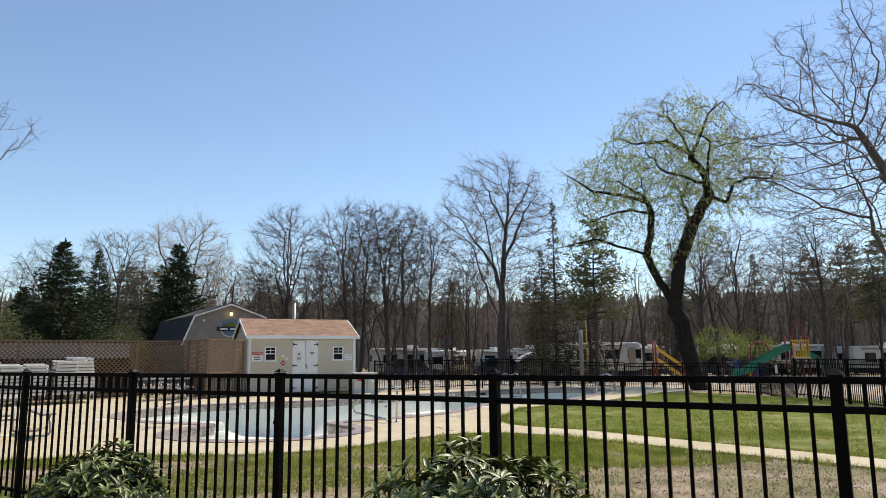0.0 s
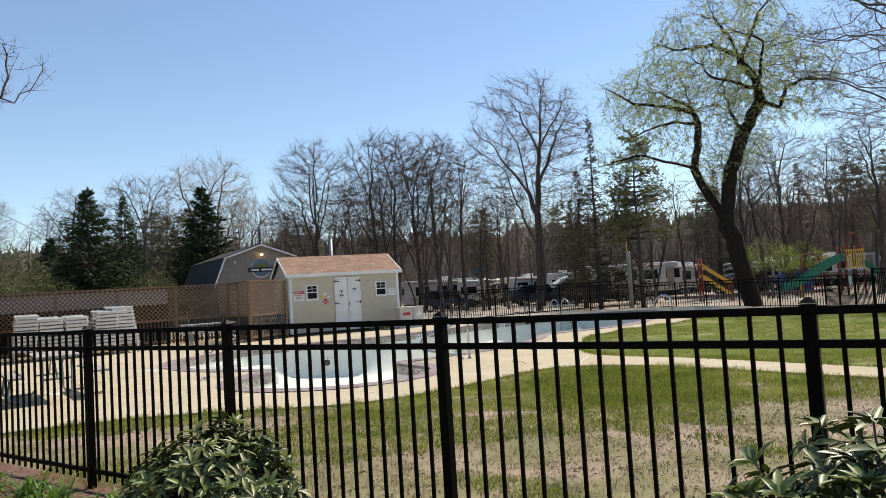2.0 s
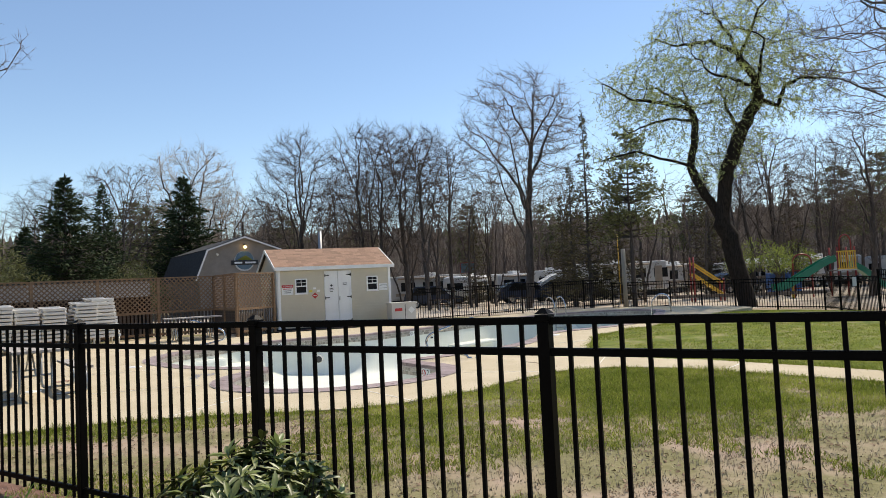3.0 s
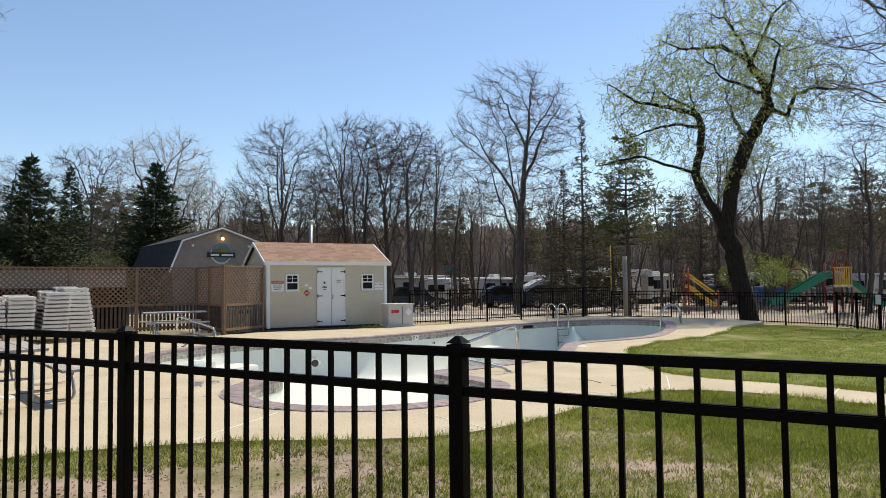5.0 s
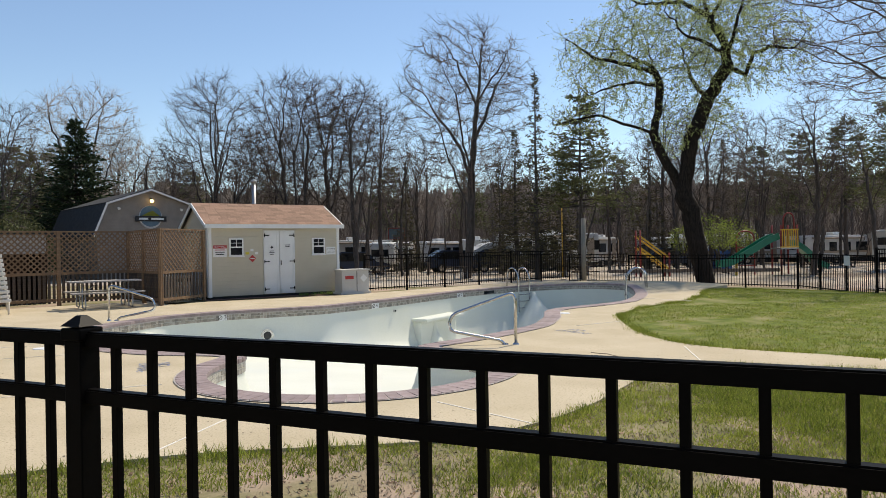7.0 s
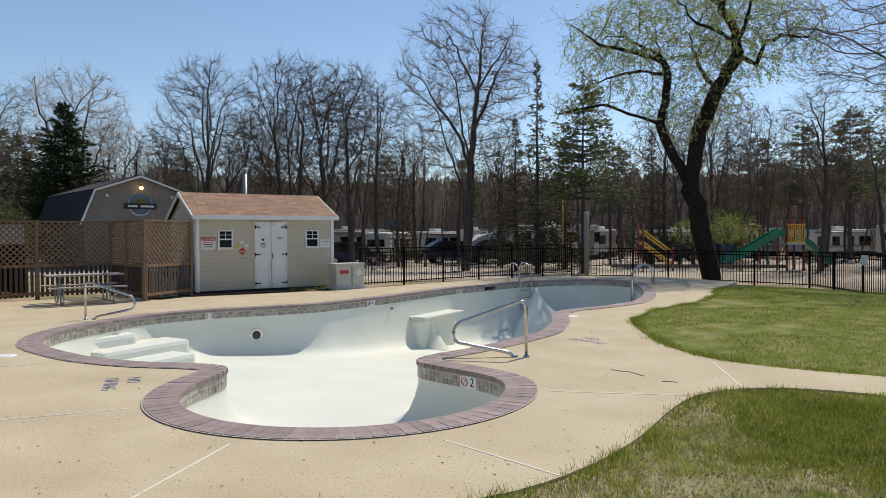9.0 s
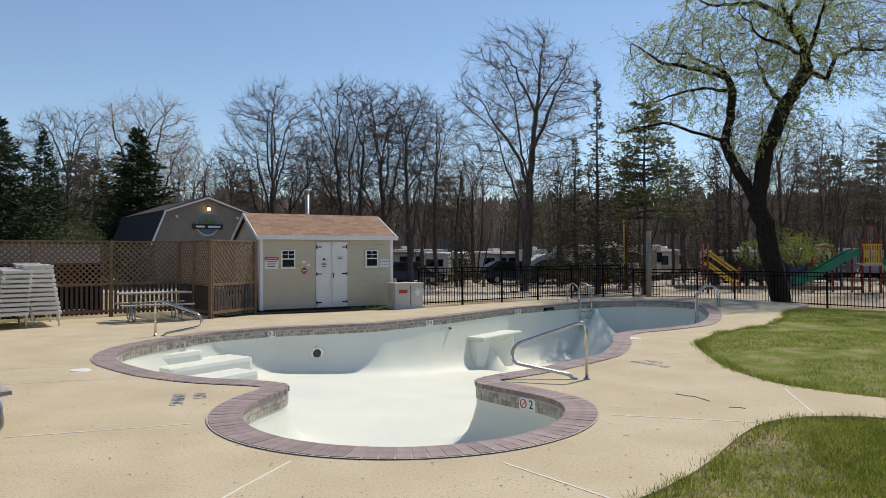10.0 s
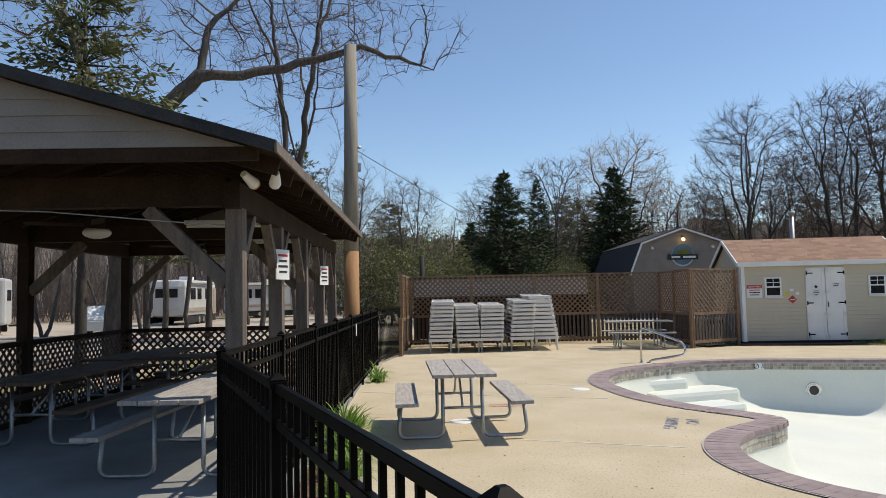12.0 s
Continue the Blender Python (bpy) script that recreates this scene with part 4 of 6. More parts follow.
EX, RISE, YA, YB = 2.35, 0.70, 5.3, 13.5
for s in (-1, 1):
    b = B()
    slope = math.degrees(math.atan2(RISE, EX))
    run = math.hypot(RISE, EX)
    for r in range(9):
        w = run / 9
        c = pose(0, 0, 0, 0, s * slope) @ Vector((s * (r + 0.5) * w, 0, 0))
        box(b, (XM + c.x, (YA + YB) / 2, 2.75 + RISE + c.z + 0.04), (w * 1.1, YB - YA, 0.02), ry=s * (slope + 1.2))
    part("roof", b, DARK_SHINGLE, pav, "dark shingled roof slope")
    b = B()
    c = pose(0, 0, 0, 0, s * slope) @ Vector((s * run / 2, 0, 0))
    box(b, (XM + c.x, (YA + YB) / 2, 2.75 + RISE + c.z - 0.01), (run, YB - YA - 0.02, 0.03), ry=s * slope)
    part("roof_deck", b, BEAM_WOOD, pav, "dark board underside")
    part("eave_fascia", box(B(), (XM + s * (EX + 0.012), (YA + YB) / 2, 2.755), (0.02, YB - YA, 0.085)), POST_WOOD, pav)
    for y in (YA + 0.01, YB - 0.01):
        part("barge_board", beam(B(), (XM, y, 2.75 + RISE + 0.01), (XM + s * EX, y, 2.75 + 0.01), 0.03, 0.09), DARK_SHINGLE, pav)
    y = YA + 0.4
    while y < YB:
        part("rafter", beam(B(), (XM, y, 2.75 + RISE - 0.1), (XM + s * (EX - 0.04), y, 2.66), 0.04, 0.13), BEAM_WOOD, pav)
        y += 0.61
for y0 in (YA + 0.14, YB - 0.14):
    z = 2.785
    while z < 2.75 + RISE - 0.06:
        z1 = min(z + 0.128, 2.75 + RISE - 0.03)
        wide = [EX * (1 - max(0, h - 2.72) / RISE) - 0.03 for h in (z, z1)]
        row = prism(B(), [(-wide[0], 0), (wide[0], 0), (wide[1], z1 - z), (-wide[1], z1 - z)], -0.008, 0.008, pose(XM, y0, z, 90 - (6 if y0 < 8 else -6)))
        part("gable_siding", row, GREY_SIDING, pav, "grey-beige lap siding board")
        z = z1
    part("gable_header", box(B(), (XM, y0 + 0.03, 2.73), (2 * EX - 0.3, 0.06, 0.1)), BEAM_WOOD, pav)


def low_lattice(a, c):
    t = thing("lattice_screen", PAV.copy(), "low brown-stained lattice wall of the pavilion", "lattice fence", "pavilion lattice")
    lattice_panel(t, a, c, 0.08, 1.06, LATTICE_DARK, step=0.135, slat=0.038)
    for z in (0.07, 1.08):
        part("rail", beam(B(), (*a, z), (*c, z), 0.06, 0.07), BEAM_WOOD, t)


low_lattice((XL, Y1 - 0.1), (XR, Y1 - 0.1))
low_lattice((XL, Y0), (XL, Y1 - 0.1))
slab = box(B(), (XM - 0.1, 8.7, -0.02), (4.9, 9.9, 0.1))
solid("floor_pavilion", slab, FLOOR_GREY, "grey concrete slab under the pavilion", "floor", "structure", m=PAV)
for y in (8.0, 11.6):
    fan = thing("ceiling_fan", PAV @ pose(XM - 0.15, y, 0), "brown ceiling fan with a white lamp bowl", "ceiling fan", "pavilion fans")
    part("rod", tube(B(), [(0, 0, 2.4), (0, 0, 3.3)], 0.015, 8), BEAM_WOOD, fan)
    b = B()
    bmesh.ops.create_cone(b, segments=20, radius1=0.12, radius2=0.09, depth=0.16, cap_ends=True, matrix=pose(0, 0, 2.46))
    part("motor", b, BEAM_WOOD, fan)
    b = B()
    bmesh.ops.create_uvsphere(b, u_segments=20, v_segments=10, radius=0.15, matrix=pose(0, 0, 2.38) @ Matrix.Diagonal((1, 1, 0.45, 1)))
    part("lamp_bowl", b, LAMP_WHITE, fan, smooth=True)
    for k in range(4):
        part("blade", box(B(), (0.42, 0, 0), (0.58, 0.13, 0.01), rx=10), BEAM_WOOD, fan, at=pose(0, 0, 2.47, 0, 0, 25 + 90 * k))
for x, y in ((-2.4, 9.3), (-2.4, 12.2)):
    tl = thing("tube_light", PAV @ pose(x, y, 2.56, 0, 0, 4), "long white fluorescent tube light", "tube light", "pavilion tube lights")
    part("housing", box(B(), (0, 0, 0.05), (1.2, 0.12, 0.05), bevel=0.006), WHITE, tl)
    part("tube", tube(B(), [(-0.58, 0, 0.0), (0.58, 0, 0.0)], 0.018, 8), LAMP_WHITE, tl)
for dx, mt, yaw in ((-0.02, AMBER, -25), (0.12, WHITE, 15)):
    fl = thing("flood_lamp", PAV @ pose(XR + 0.22 + dx * 1.3, 6.02, 2.62, 0, 0, yaw), "unlit outdoor flood lamp on the beam", "flood lamp", "flood lamps")
    b = B()
    bmesh.ops.create_cone(b, segments=16, radius1=0.052, radius2=0.03, depth=0.16, cap_ends=True, matrix=pose(0, -0.06, 0, 65))
    part("housing", b, WHITE, fl)
    b = B()
    bmesh.ops.create_cone(b, segments=16, radius1=0.046, radius2=0.046, depth=0.02, cap_ends=True, matrix=pose(0, -0.06, 0, 65) @ pose(0, 0, -0.09))
    part("lens", b, mt, fl)
for y, z, h in ((7.86, 1.98, 0.33), (11.3, 1.95, 0.3)):
    sg = thing("rules_sign", PAV @ pose(XR + 0.085, y, z, 0, 0, 0), "white rules sign nailed to a timber post", "sign", "post signs")
    part("plate", box(B(), (0, 0, 0), (0.012, 0.24, h)), SIGN_WHITE, sg, at=pose(0, 0, 0, 0, 0, -25))
    for k in range(4):
        part("print_line", box(B(), (0.008, 0, 0.1 - 0.06 * k), (0.003, 0.17 - 0.03 * (k % 2), 0.024)), SIGN_RED if k == 0 else INK, sg, at=pose(0, 0, 0, 0, 0, -25))
b = B()
tube(b, [(XM - 1.5, 6.05, 2.46), (XM + 0.3, 6.05, 2.38), (XR - 0.1, 6.05, 2.24)], 0.006, 6)
solid("conduit", b, GALV, "thin grey conduit hung under the beam", "conduit", m=PAV)
# Tables farther in get the dark lattice brown, standing in for deeper shade.
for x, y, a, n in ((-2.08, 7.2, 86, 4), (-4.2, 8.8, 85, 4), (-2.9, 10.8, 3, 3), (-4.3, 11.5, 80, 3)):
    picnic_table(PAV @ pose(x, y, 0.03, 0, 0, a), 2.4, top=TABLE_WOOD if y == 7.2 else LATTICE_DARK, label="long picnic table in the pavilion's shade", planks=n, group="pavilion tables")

tagp = CORNER + SIDE * 1.72 * 4.35
solid("fence_tag", box(B(), (0, 0, 0), (0.09, 0.008, 0.2)), SIGN_WHITE, "small white tag tied to the side fence", "tag", m=pose(tagp.x + 0.03, tagp.y, 1.05, 0, 0, 126))

# ---- utility pole and wires ----
pole = thing("utility_pole", PAV @ pose(-1.32, 14.2, 0), "grey wooden utility pole with an orange lower section", "utility pole")
part("shaft", tube(B(), [(0, 0, 2.5), (0.02, 0, 4.5), (0.03, 0, 6.7)], [0.15, 0.14, 0.125], 16), CREOSOTE, pole, smooth=True)
part("lower_shaft", tube(B(), [(0, 0, -0.05), (0, 0, 2.5)], [0.155, 0.15], 16), ORANGE_WOOD, pole, "reddish lower section", smooth=True)
part("bracket", box(B(), (0.16, 0, 4.2), (0.12, 0.05, 0.18), bevel=0.01), GALV, pole)
part("insulator", tube(B(), [(0.14, 0, 4.6), (0.22, 0, 4.6)], 0.03, 8), GALV, pole)
a, c = PAV @ Vector((-1.2, 14.2, 4.55)), bearing(21.5, 60, 2.4)
pts = [a.lerp(c, t) + Vector((0, 0, -1.6 * 4 * t * (1 - t) * 0.4)) for t in np.linspace(0, 1, 16)]
solid("overhead_wire", tube(B(), pts, 0.007, 5), RUBBER, "black overhead wire from the pole", "wire", group="wires")

# ---- trees ----
def tube_faces(vs, fs, pts, radii, sides):
    """Adds a tapering branch to vertex and face lists."""
    ring, side = None, None
    for i, p in enumerate(pts):
        d = pts[min(i + 1, len(pts) - 1)] - pts[max(i - 1, 0)]
        d = d / (np.linalg.norm(d) + 1e-9)
        if side is None:
            side = np.cross(d, (0.3, 0.5, 0.81))
        side = side - d * side.dot(d)
        side = side / (np.linalg.norm(side) + 1e-9)
        other = np.cross(d, side)
        base = len(vs)
        if i == len(pts) - 1 and radii[i] == 0:
            vs.append(tuple(p))
            for k in range(sides):
                fs.append((ring + k, ring + (k + 1) % sides, base))
            continue
        for k in range(sides):
            a = 2 * math.pi * k / sides
            vs.append(tuple(p + (side * math.cos(a) + other * math.sin(a)) * radii[i]))
        if ring is not None:
            for k in range(sides):
                fs.append((ring + k, ring + (k + 1) % sides, base + (k + 1) % sides, base + k))
        ring = base


def unit(v):
    return v / (np.linalg.norm(v, axis=-1, keepdims=True) + 1e-9)


def thorns(p, d, length, r):
    """Fine tapering three-sided twigs at the places p along d, as vertex and face arrays."""
    n = len(p)
    s = unit(np.cross(d, np.random.default_rng(n).normal(0, 1, (n, 3))))
    o = np.cross(d, s)
    v = np.stack([p + s * r, p + (o * 0.87 - s * 0.5) * r, p - (o * 0.87 + s * 0.5) * r, p + d * length], 1).reshape(-1, 3)
    base = np.arange(n)[:, None] * 4
    f = np.concatenate([base + (0, 1, 3), base + (1, 2, 3), base + (2, 0, 3)])
    return v, f


def grow(seed, limbs, lumps, count, girth, step=0.36, kill=0.5, seek=2.6, lift=0.26, tip=0.0095, twigs=4, twig_len=0.8, shake=0.2, slack=0.0):
    """Grows limbs into a crown: boughs reach for points strewn through the lumps until each has a twig near it.
    limbs: polylines to start from; lumps: (centre, half sizes, share of the points). Returns trunk chains, fine chains and twigs."""
    rng = np.random.default_rng(seed)
    goal = []
    for c, half, share in lumps:
        d = unit(rng.normal(0, 1, (int(count * share), 3)))
        goal.append(np.array(c) + d * np.array(half) * rng.uniform(0.03, 1.0, (len(d), 1)) ** 0.42)
    goal = np.concatenate(goal)
    node, parent = [], []
    for limb in limbs:
        pts = [np.array(p, float) for p in limb]
        at = int(np.argmin([np.linalg.norm(q - pts[0]) for q in node])) if node else -1
        if at >= 0 and np.linalg.norm(node[at] - pts[0]) > 0.6:
            at = -1
        if at < 0:
            node.append(pts[0])
            parent.append(-1)
            at = len(node) - 1
        for a, b in zip(pts, pts[1:]):
            k = max(1, round(np.linalg.norm(b - a) / step))
            for i in range(k):
                node.append(a + (b - a) * (i + 1) / k + rng.normal(0, 0.03, 3))
                parent.append(at)
                at = len(node) - 1
    node = np.array(node)
    near, who = np.full(len(goal), 1e9), np.zeros(len(goal), int)
    fresh = np.arange(len(node))
    for _ in range(110):
        d = np.linalg.norm(goal[:, None] - node[fresh][None], axis=2)
        j = d.argmin(1)
        better = d[np.arange(len(goal)), j] < near
        near[better], who[better] = d[np.arange(len(goal)), j][better], fresh[j[better]]
        live = near > kill
        goal, near, who = goal[live], near[live], who[live]
        pull = near < seek
        if not pull.any():
            break
        way = unit(goal[pull] - node[who[pull]])
        roots, index = np.unique(who[pull], return_inverse=True)
        total = np.zeros((len(roots), 3))
        np.add.at(total, index, way)
        total = unit(unit(total) + rng.normal(0, shake, total.shape) + (0, 0, lift))
        fresh = np.arange(len(node), len(node) + len(roots))
        node = np.concatenate([node, node[roots] + total * step])
        parent += list(roots)
    n = len(node)
    kids = [[] for _ in range(n)]
    for i, p in enumerate(parent):
        if p >= 0:
            kids[p].append(i)
    power = np.zeros(n)
    for i in range(n - 1, -1, -1):
        power[i] = max(1.0, sum(power[k] for k in kids[i]))
    top = power.max()
    radius = tip * power ** (math.log(girth / tip) / math.log(top))
    thick, fine = [], []
    stack = [i for i, p in enumerate(parent) if p < 0]
    while stack:
        i = stack.pop()
        chain = [parent[i], i] if parent[i] >= 0 else [i]
        while kids[i]:
            main = max(kids[i], key=lambda k: power[k])
            stack += [k for k in kids[i] if k != main]
            i = main
            chain.append(i)
        if len(chain) > 1:
            r = [float(radius[k]) for k in chain]
            if parent[chain[1]] == chain[0]:
                r[0] = min(r[0], r[1] * 1.15)
            (thick if r[1] > 0.045 else fine).append(([node[k] for k in chain], r))
    thin = np.array([i for i in range(n) if radius[i] < 0.03 and parent[i] >= 0])
    thin = np.repeat(thin, twigs)
    along = unit(node[thin] - node[np.array(parent)[thin]])
    way = unit(along + rng.normal(0, 0.5, (len(thin), 3)) + (0, 0, 0.3 - slack))
    start = node[thin] - along * step * rng.random((len(thin), 1))
    return thick, fine, (start, way, twig_len * rng.uniform(0.4, 1.15, (len(thin), 1)))


def tree_meshes(grown, bark, twig, tip=0.0085, sub=True):
    """Trunk and crown meshes of a grown tree."""
    thick, fine, (start, way, length) = grown
    tv, tf, cv, cf = [], [], [], []
    for pts, r in thick:
        tube_faces(tv, tf, pts, r, 8 if r[0] > 0.09 else 5)
    for pts, r in fine:
        tube_faces(cv, cf, pts, r[:-1] + [0.004], 3)
    mid = start + way * length * 0.55
    side = unit(way + np.random.default_rng(len(start)).normal(0, 0.5, way.shape))
    for p, d, l, r in ((start, way, length, tip), (mid, side, length * 0.65, tip * 0.75))[:2 if sub else 1]:
        v, f = thorns(p, d, l, r)
        cf += (f + len(cv)).tolist()
        cv += v.tolist()
    return [mesh_from("trunk", tv, tf, bark, True), mesh_from("crown", cv, cf, twig, True)]


def wander(rng, start, way, length, n=6, wobble=0.1):
    pts, d = [np.array(start, float)], unit(np.array(way, float))
    for _ in range(n):
        d = unit(d + rng.normal(0, wobble, 3) + (0, 0, 0.04))
        pts.append(pts[-1] + d * length / n)
    return pts


def bare(seed, stems=1, wide=3.4, low=0.26, count=2300, girth=0.22, bark=BARK, twig=TWIG, spread=0.22, leader=0.72, height=11.5, sub=True, **more):
    """A leafless broadleaf tree of the given height with a rounded crown."""
    rng = np.random.default_rng(seed)
    limbs = []
    for s in range(stems):
        a = 2 * math.pi * s / stems + seed
        lean = spread if stems > 1 else 0.04
        limbs.append(wander(rng, (0.1 * math.cos(a) * (stems > 1), 0.1 * math.sin(a) * (stems > 1), -0.15), (lean * math.cos(a), lean * math.sin(a), 1), height * leader, 7, 0.04))
    for k in range(9):
        a, t = k * 2.4 + seed, k / 9
        stem = limbs[k % stems]
        at = stem[min(len(stem) - 2, 2 + int(t * (len(stem) - 2.5)))]
        limbs.append(wander(rng, at, (math.cos(a) * (0.62 - 0.3 * t), math.sin(a) * (0.62 - 0.3 * t), 1), min(height * 0.9 - at[2], wide * (1.25 - 0.35 * t)), 5, 0.12))
    z0, z1 = height * low, height * 0.99
    lumps = [((0, 0, z0 + (z1 - z0) * 0.56), (wide, wide, (z1 - z0) * 0.44), 0.62), ((0, 0, z0 + (z1 - z0) * 0.3), (wide * 0.75, wide * 0.75, (z1 - z0) * 0.3), 0.22)]
    for k in range(3):
        a = rng.uniform(0, 6.28)
        lumps.append(((wide * 0.5 * math.cos(a), wide * 0.5 * math.sin(a), z1 - height * rng.uniform(0.12, 0.3)), (wide * 0.5, wide * 0.5, height * 0.13), 0.06))
    return tree_meshes(grow(seed, limbs, lumps, count, girth, **more), bark, twig, sub=sub)


TREES = {
    "tall": bare(3, wide=3.3, low=0.3, girth=0.18, leader=0.94, count=2600),
    "oak": bare(7, wide=3.7, low=0.24, girth=0.2),
    "twin": bare(11, stems=3, wide=3.3, low=0.25, girth=0.17, leader=0.8),
    "ash": bare(19, wide=2.6, low=0.28, girth=0.15, leader=0.82, count=1900),
    "maple": bare(23, stems=2, wide=3.2, low=0.25, girth=0.2, twig=BUD_TWIG, count=2500),
    "wood_a": bare(31, wide=2.2, low=0.34, girth=0.13, leader=0.85, count=640, twigs=3, twig_len=1.0, step=0.5, kill=0.8, sub=False),
    "wood_b": bare(37, wide=2.0, low=0.38, girth=0.12, leader=0.85, count=560, twigs=3, twig_len=1.0, step=0.5, kill=0.8, sub=False),
    "wood_c": bare(41, stems=2, wide=2.6, low=0.3, girth=0.13, count=680, twigs=3, twig_len=1.0, step=0.5, kill=0.8, sub=False, spread=0.2),
}


def plant_tree(kind, place, height, turn, label, group="", name="bare_tree", nominal=11.5, wide=1.0):
    s = height / nominal
    t = thing(name, pose(place[0], place[1], -0.05, 0, 0, turn) @ Matrix.Diagonal((s * wide, s * wide, s, 1)), label, "tree", group)
    for me in TREES[kind]:
        part(me.name.split(".")[0], me, None, t)
    return t


GREYTREE = "leafless grey-brown deciduous tree with fine twigs"
for a, r, h, k, turn, w in ((-7.9, 40, 15.0, "tall", 20, 1.0), (5.8, 46, 13.7, "twin", 0, 1.0), (3.2, 49, 14.2, "oak", 70, 0.9), (1.2, 45, 13.2, "ash", 140, 0.9), (-0.8, 47, 12.6, "ash", 30, 0.85),
                         (12.2, 46, 12.8, "oak", 200, 0.85), (9.4, 52, 11.0, "ash", 250, 0.8), (26.8, 52, 11.7, "oak", 300, 0.8), (21.3, 58, 14.4, "maple", 10, 1.0), (18.6, 60, 11.5, "maple", 100, 0.8),
                         (31.8, 56, 11.2, "ash", 80, 1.1), (38.5, 52, 10.5, "twin", 190, 0.9), (43.5, 50, 10.2, "oak", 40, 0.9), (-4.0, 52, 10.5, "twin", 60, 0.8), (-11, 50, 10.0, "ash", 90, 0.8),
                         (-27, 50, 11.5, "oak", 20, 0.8), (-34.2, 42, 10.0, "ash", 220, 1.1), (-30, 58, 12.0, "twin", 120, 0.8), (-23.5, 55, 13.0, "ash", 10, 0.9), (7.5, 60, 13.5, "twin", 222, 0.9), (15.5, 62, 11.5, "ash", 333, 0.9)):
    plant_tree(k, bearing(a, r), h, turn, "pale budding maple against the sky" if k == "maple" else GREYTREE, "bare trees", wide=w)
# the large tree whose limbs hang in from the east, and those above the pavilion
rng = np.random.default_rng(8)
SPREAD = [wander(rng, (0, 0, -0.2), (0, 0, 1), 7.0, 6, 0.04)] + [wander(rng, (0, 0, z), (math.cos(a), math.sin(a), up), 5.5, 6, 0.16) for z, a, up in ((4.5, 2.9, 0.35), (5.5, 3.6, 0.6), (6.2, 2.2, 0.7), (6.6, 4.6, 0.8), (5.0, 1.0, 0.5), (6.0, 0.0, 0.6), (6.8, 3.1, 1.4))]
TREES["spreading"] = tree_meshes(grow(81, SPREAD, [((0, 0, 11.5), (8.6, 8.6, 6.3), 0.7), ((-4.5, -0.5, 9.0), (4.2, 4.2, 2.8), 0.3)], 4200, 0.42, step=0.45, kill=0.6, twigs=3, twig_len=0.8, shake=0.2, lift=0.03, slack=0.3), BARK, TWIG)
plant_tree("spreading", (20.3, 29.2), 18.0, 8, "large leafless tree with long spreading limbs", "bare trees", nominal=18.0)
TREES["thin_pair"] = bare(61, stems=2, wide=3.6, low=0.45, girth=0.17, count=1500, spread=0.08, leader=0.9, height=16, step=0.45, kill=0.65, twig_len=0.7)
plant_tree("thin_pair", PAV @ Vector((-3.9, 24.5, 0)), 16.0, 60, "tall thin leafless tree behind the pavilion", "bare trees", nominal=16.0)
rng = np.random.default_rng(14)
LEANING = [[(-8.6, 0, -0.2), (-8.3, 0, 3.0), (-7.6, 0, 5.6)], [(-7.6, 0, 5.6), (-7.2, 0.0, 7.0), (-6.2, 0.1, 8.0), (-5.0, 0.3, 8.1), (-3.5, 0.6, 8.5), (-1.5, 0.6, 9.0), (0.6, 0.7, 8.4)],
           [(-7.6, 0, 5.6), (-9.4, 0.2, 8.0), (-10.6, 0.6, 11.0)], [(-6.2, 0.1, 8.0), (-6.0, 0.4, 9.6), (-4.8, 0.8, 11.0)], [(-7.2, 0, 7.0), (-5.6, -0.4, 6.5), (-4.4, -0.5, 6.0)]]
TREES["leaning"] = tree_meshes(grow(15, LEANING, [((-2.0, 0.5, 9.2), (4.0, 1.8, 1.5), 0.35), ((-6.0, 0.5, 9.6), (3.0, 2.0, 2.2), 0.25), ((-9.5, 0.5, 10.5), (3.4, 3.0, 3.0), 0.4)], 1500, 0.3, step=0.36, kill=0.5, twigs=2, twig_len=0.6, shake=0.3, lift=0.04), BARK, TWIG)
for lat, d, h, k in ((-14.5, 27, 9, "wood_a"), (-11.8, 31, 10, "wood_c"), (-9.6, 27.5, 9.5, "wood_b"), (-7.8, 36, 11, "wood_a"), (-5.6, 33, 9, "wood_b"), (-17.5, 34, 11, "wood_c"), (-13.0, 40, 11, "wood_b"), (-3.2, 38, 10, "wood_c"), (-20.0, 28, 10, "wood_a"), (-10.5, 44, 11, "wood_a")):
    plant_tree(k, PAV @ Vector((lat, d, 0)), h, lat * 77, "slender leafless tree beyond the pavilion", "pavilion trees", wide=1.1)
lean_at = PAV @ pose(0, 20.2, 0)
lean_tree = thing("bare_tree", lean_at, "old leafless tree with a long arching bough", "tree", "bare trees")
for me in TREES["leaning"]:
    part(me.name.split(".")[0], me, None, lean_tree)
rng = np.random.default_rng(25)
for k in range(46):
    p = bearing(-44 + 62 * (k + rng.random()) / 46, rng.uniform(43, 62))
    plant_tree(("wood_a", "wood_b", "wood_c")[k % 3], p, rng.uniform(6.5, 10.5), rng.uniform(0, 360), "young leafless tree among the campsites", "campground trees", wide=rng.uniform(0.9, 1.3))
# Unseen trees behind the camera, added so the windows reflect dark woods.
for k in range(26):
    p = bearing(95 + 190 * (k + rng.random()) / 26, rng.uniform(30, 60))
    plant_tree(("wood_a", "wood_b", "wood_c")[k % 3], p, rng.uniform(9, 13), rng.uniform(0, 360), "slender leafless tree at the edge of the woods", "woodland trees", wide=rng.uniform(0.9, 1.4))
rng = np.random.default_rng(5)
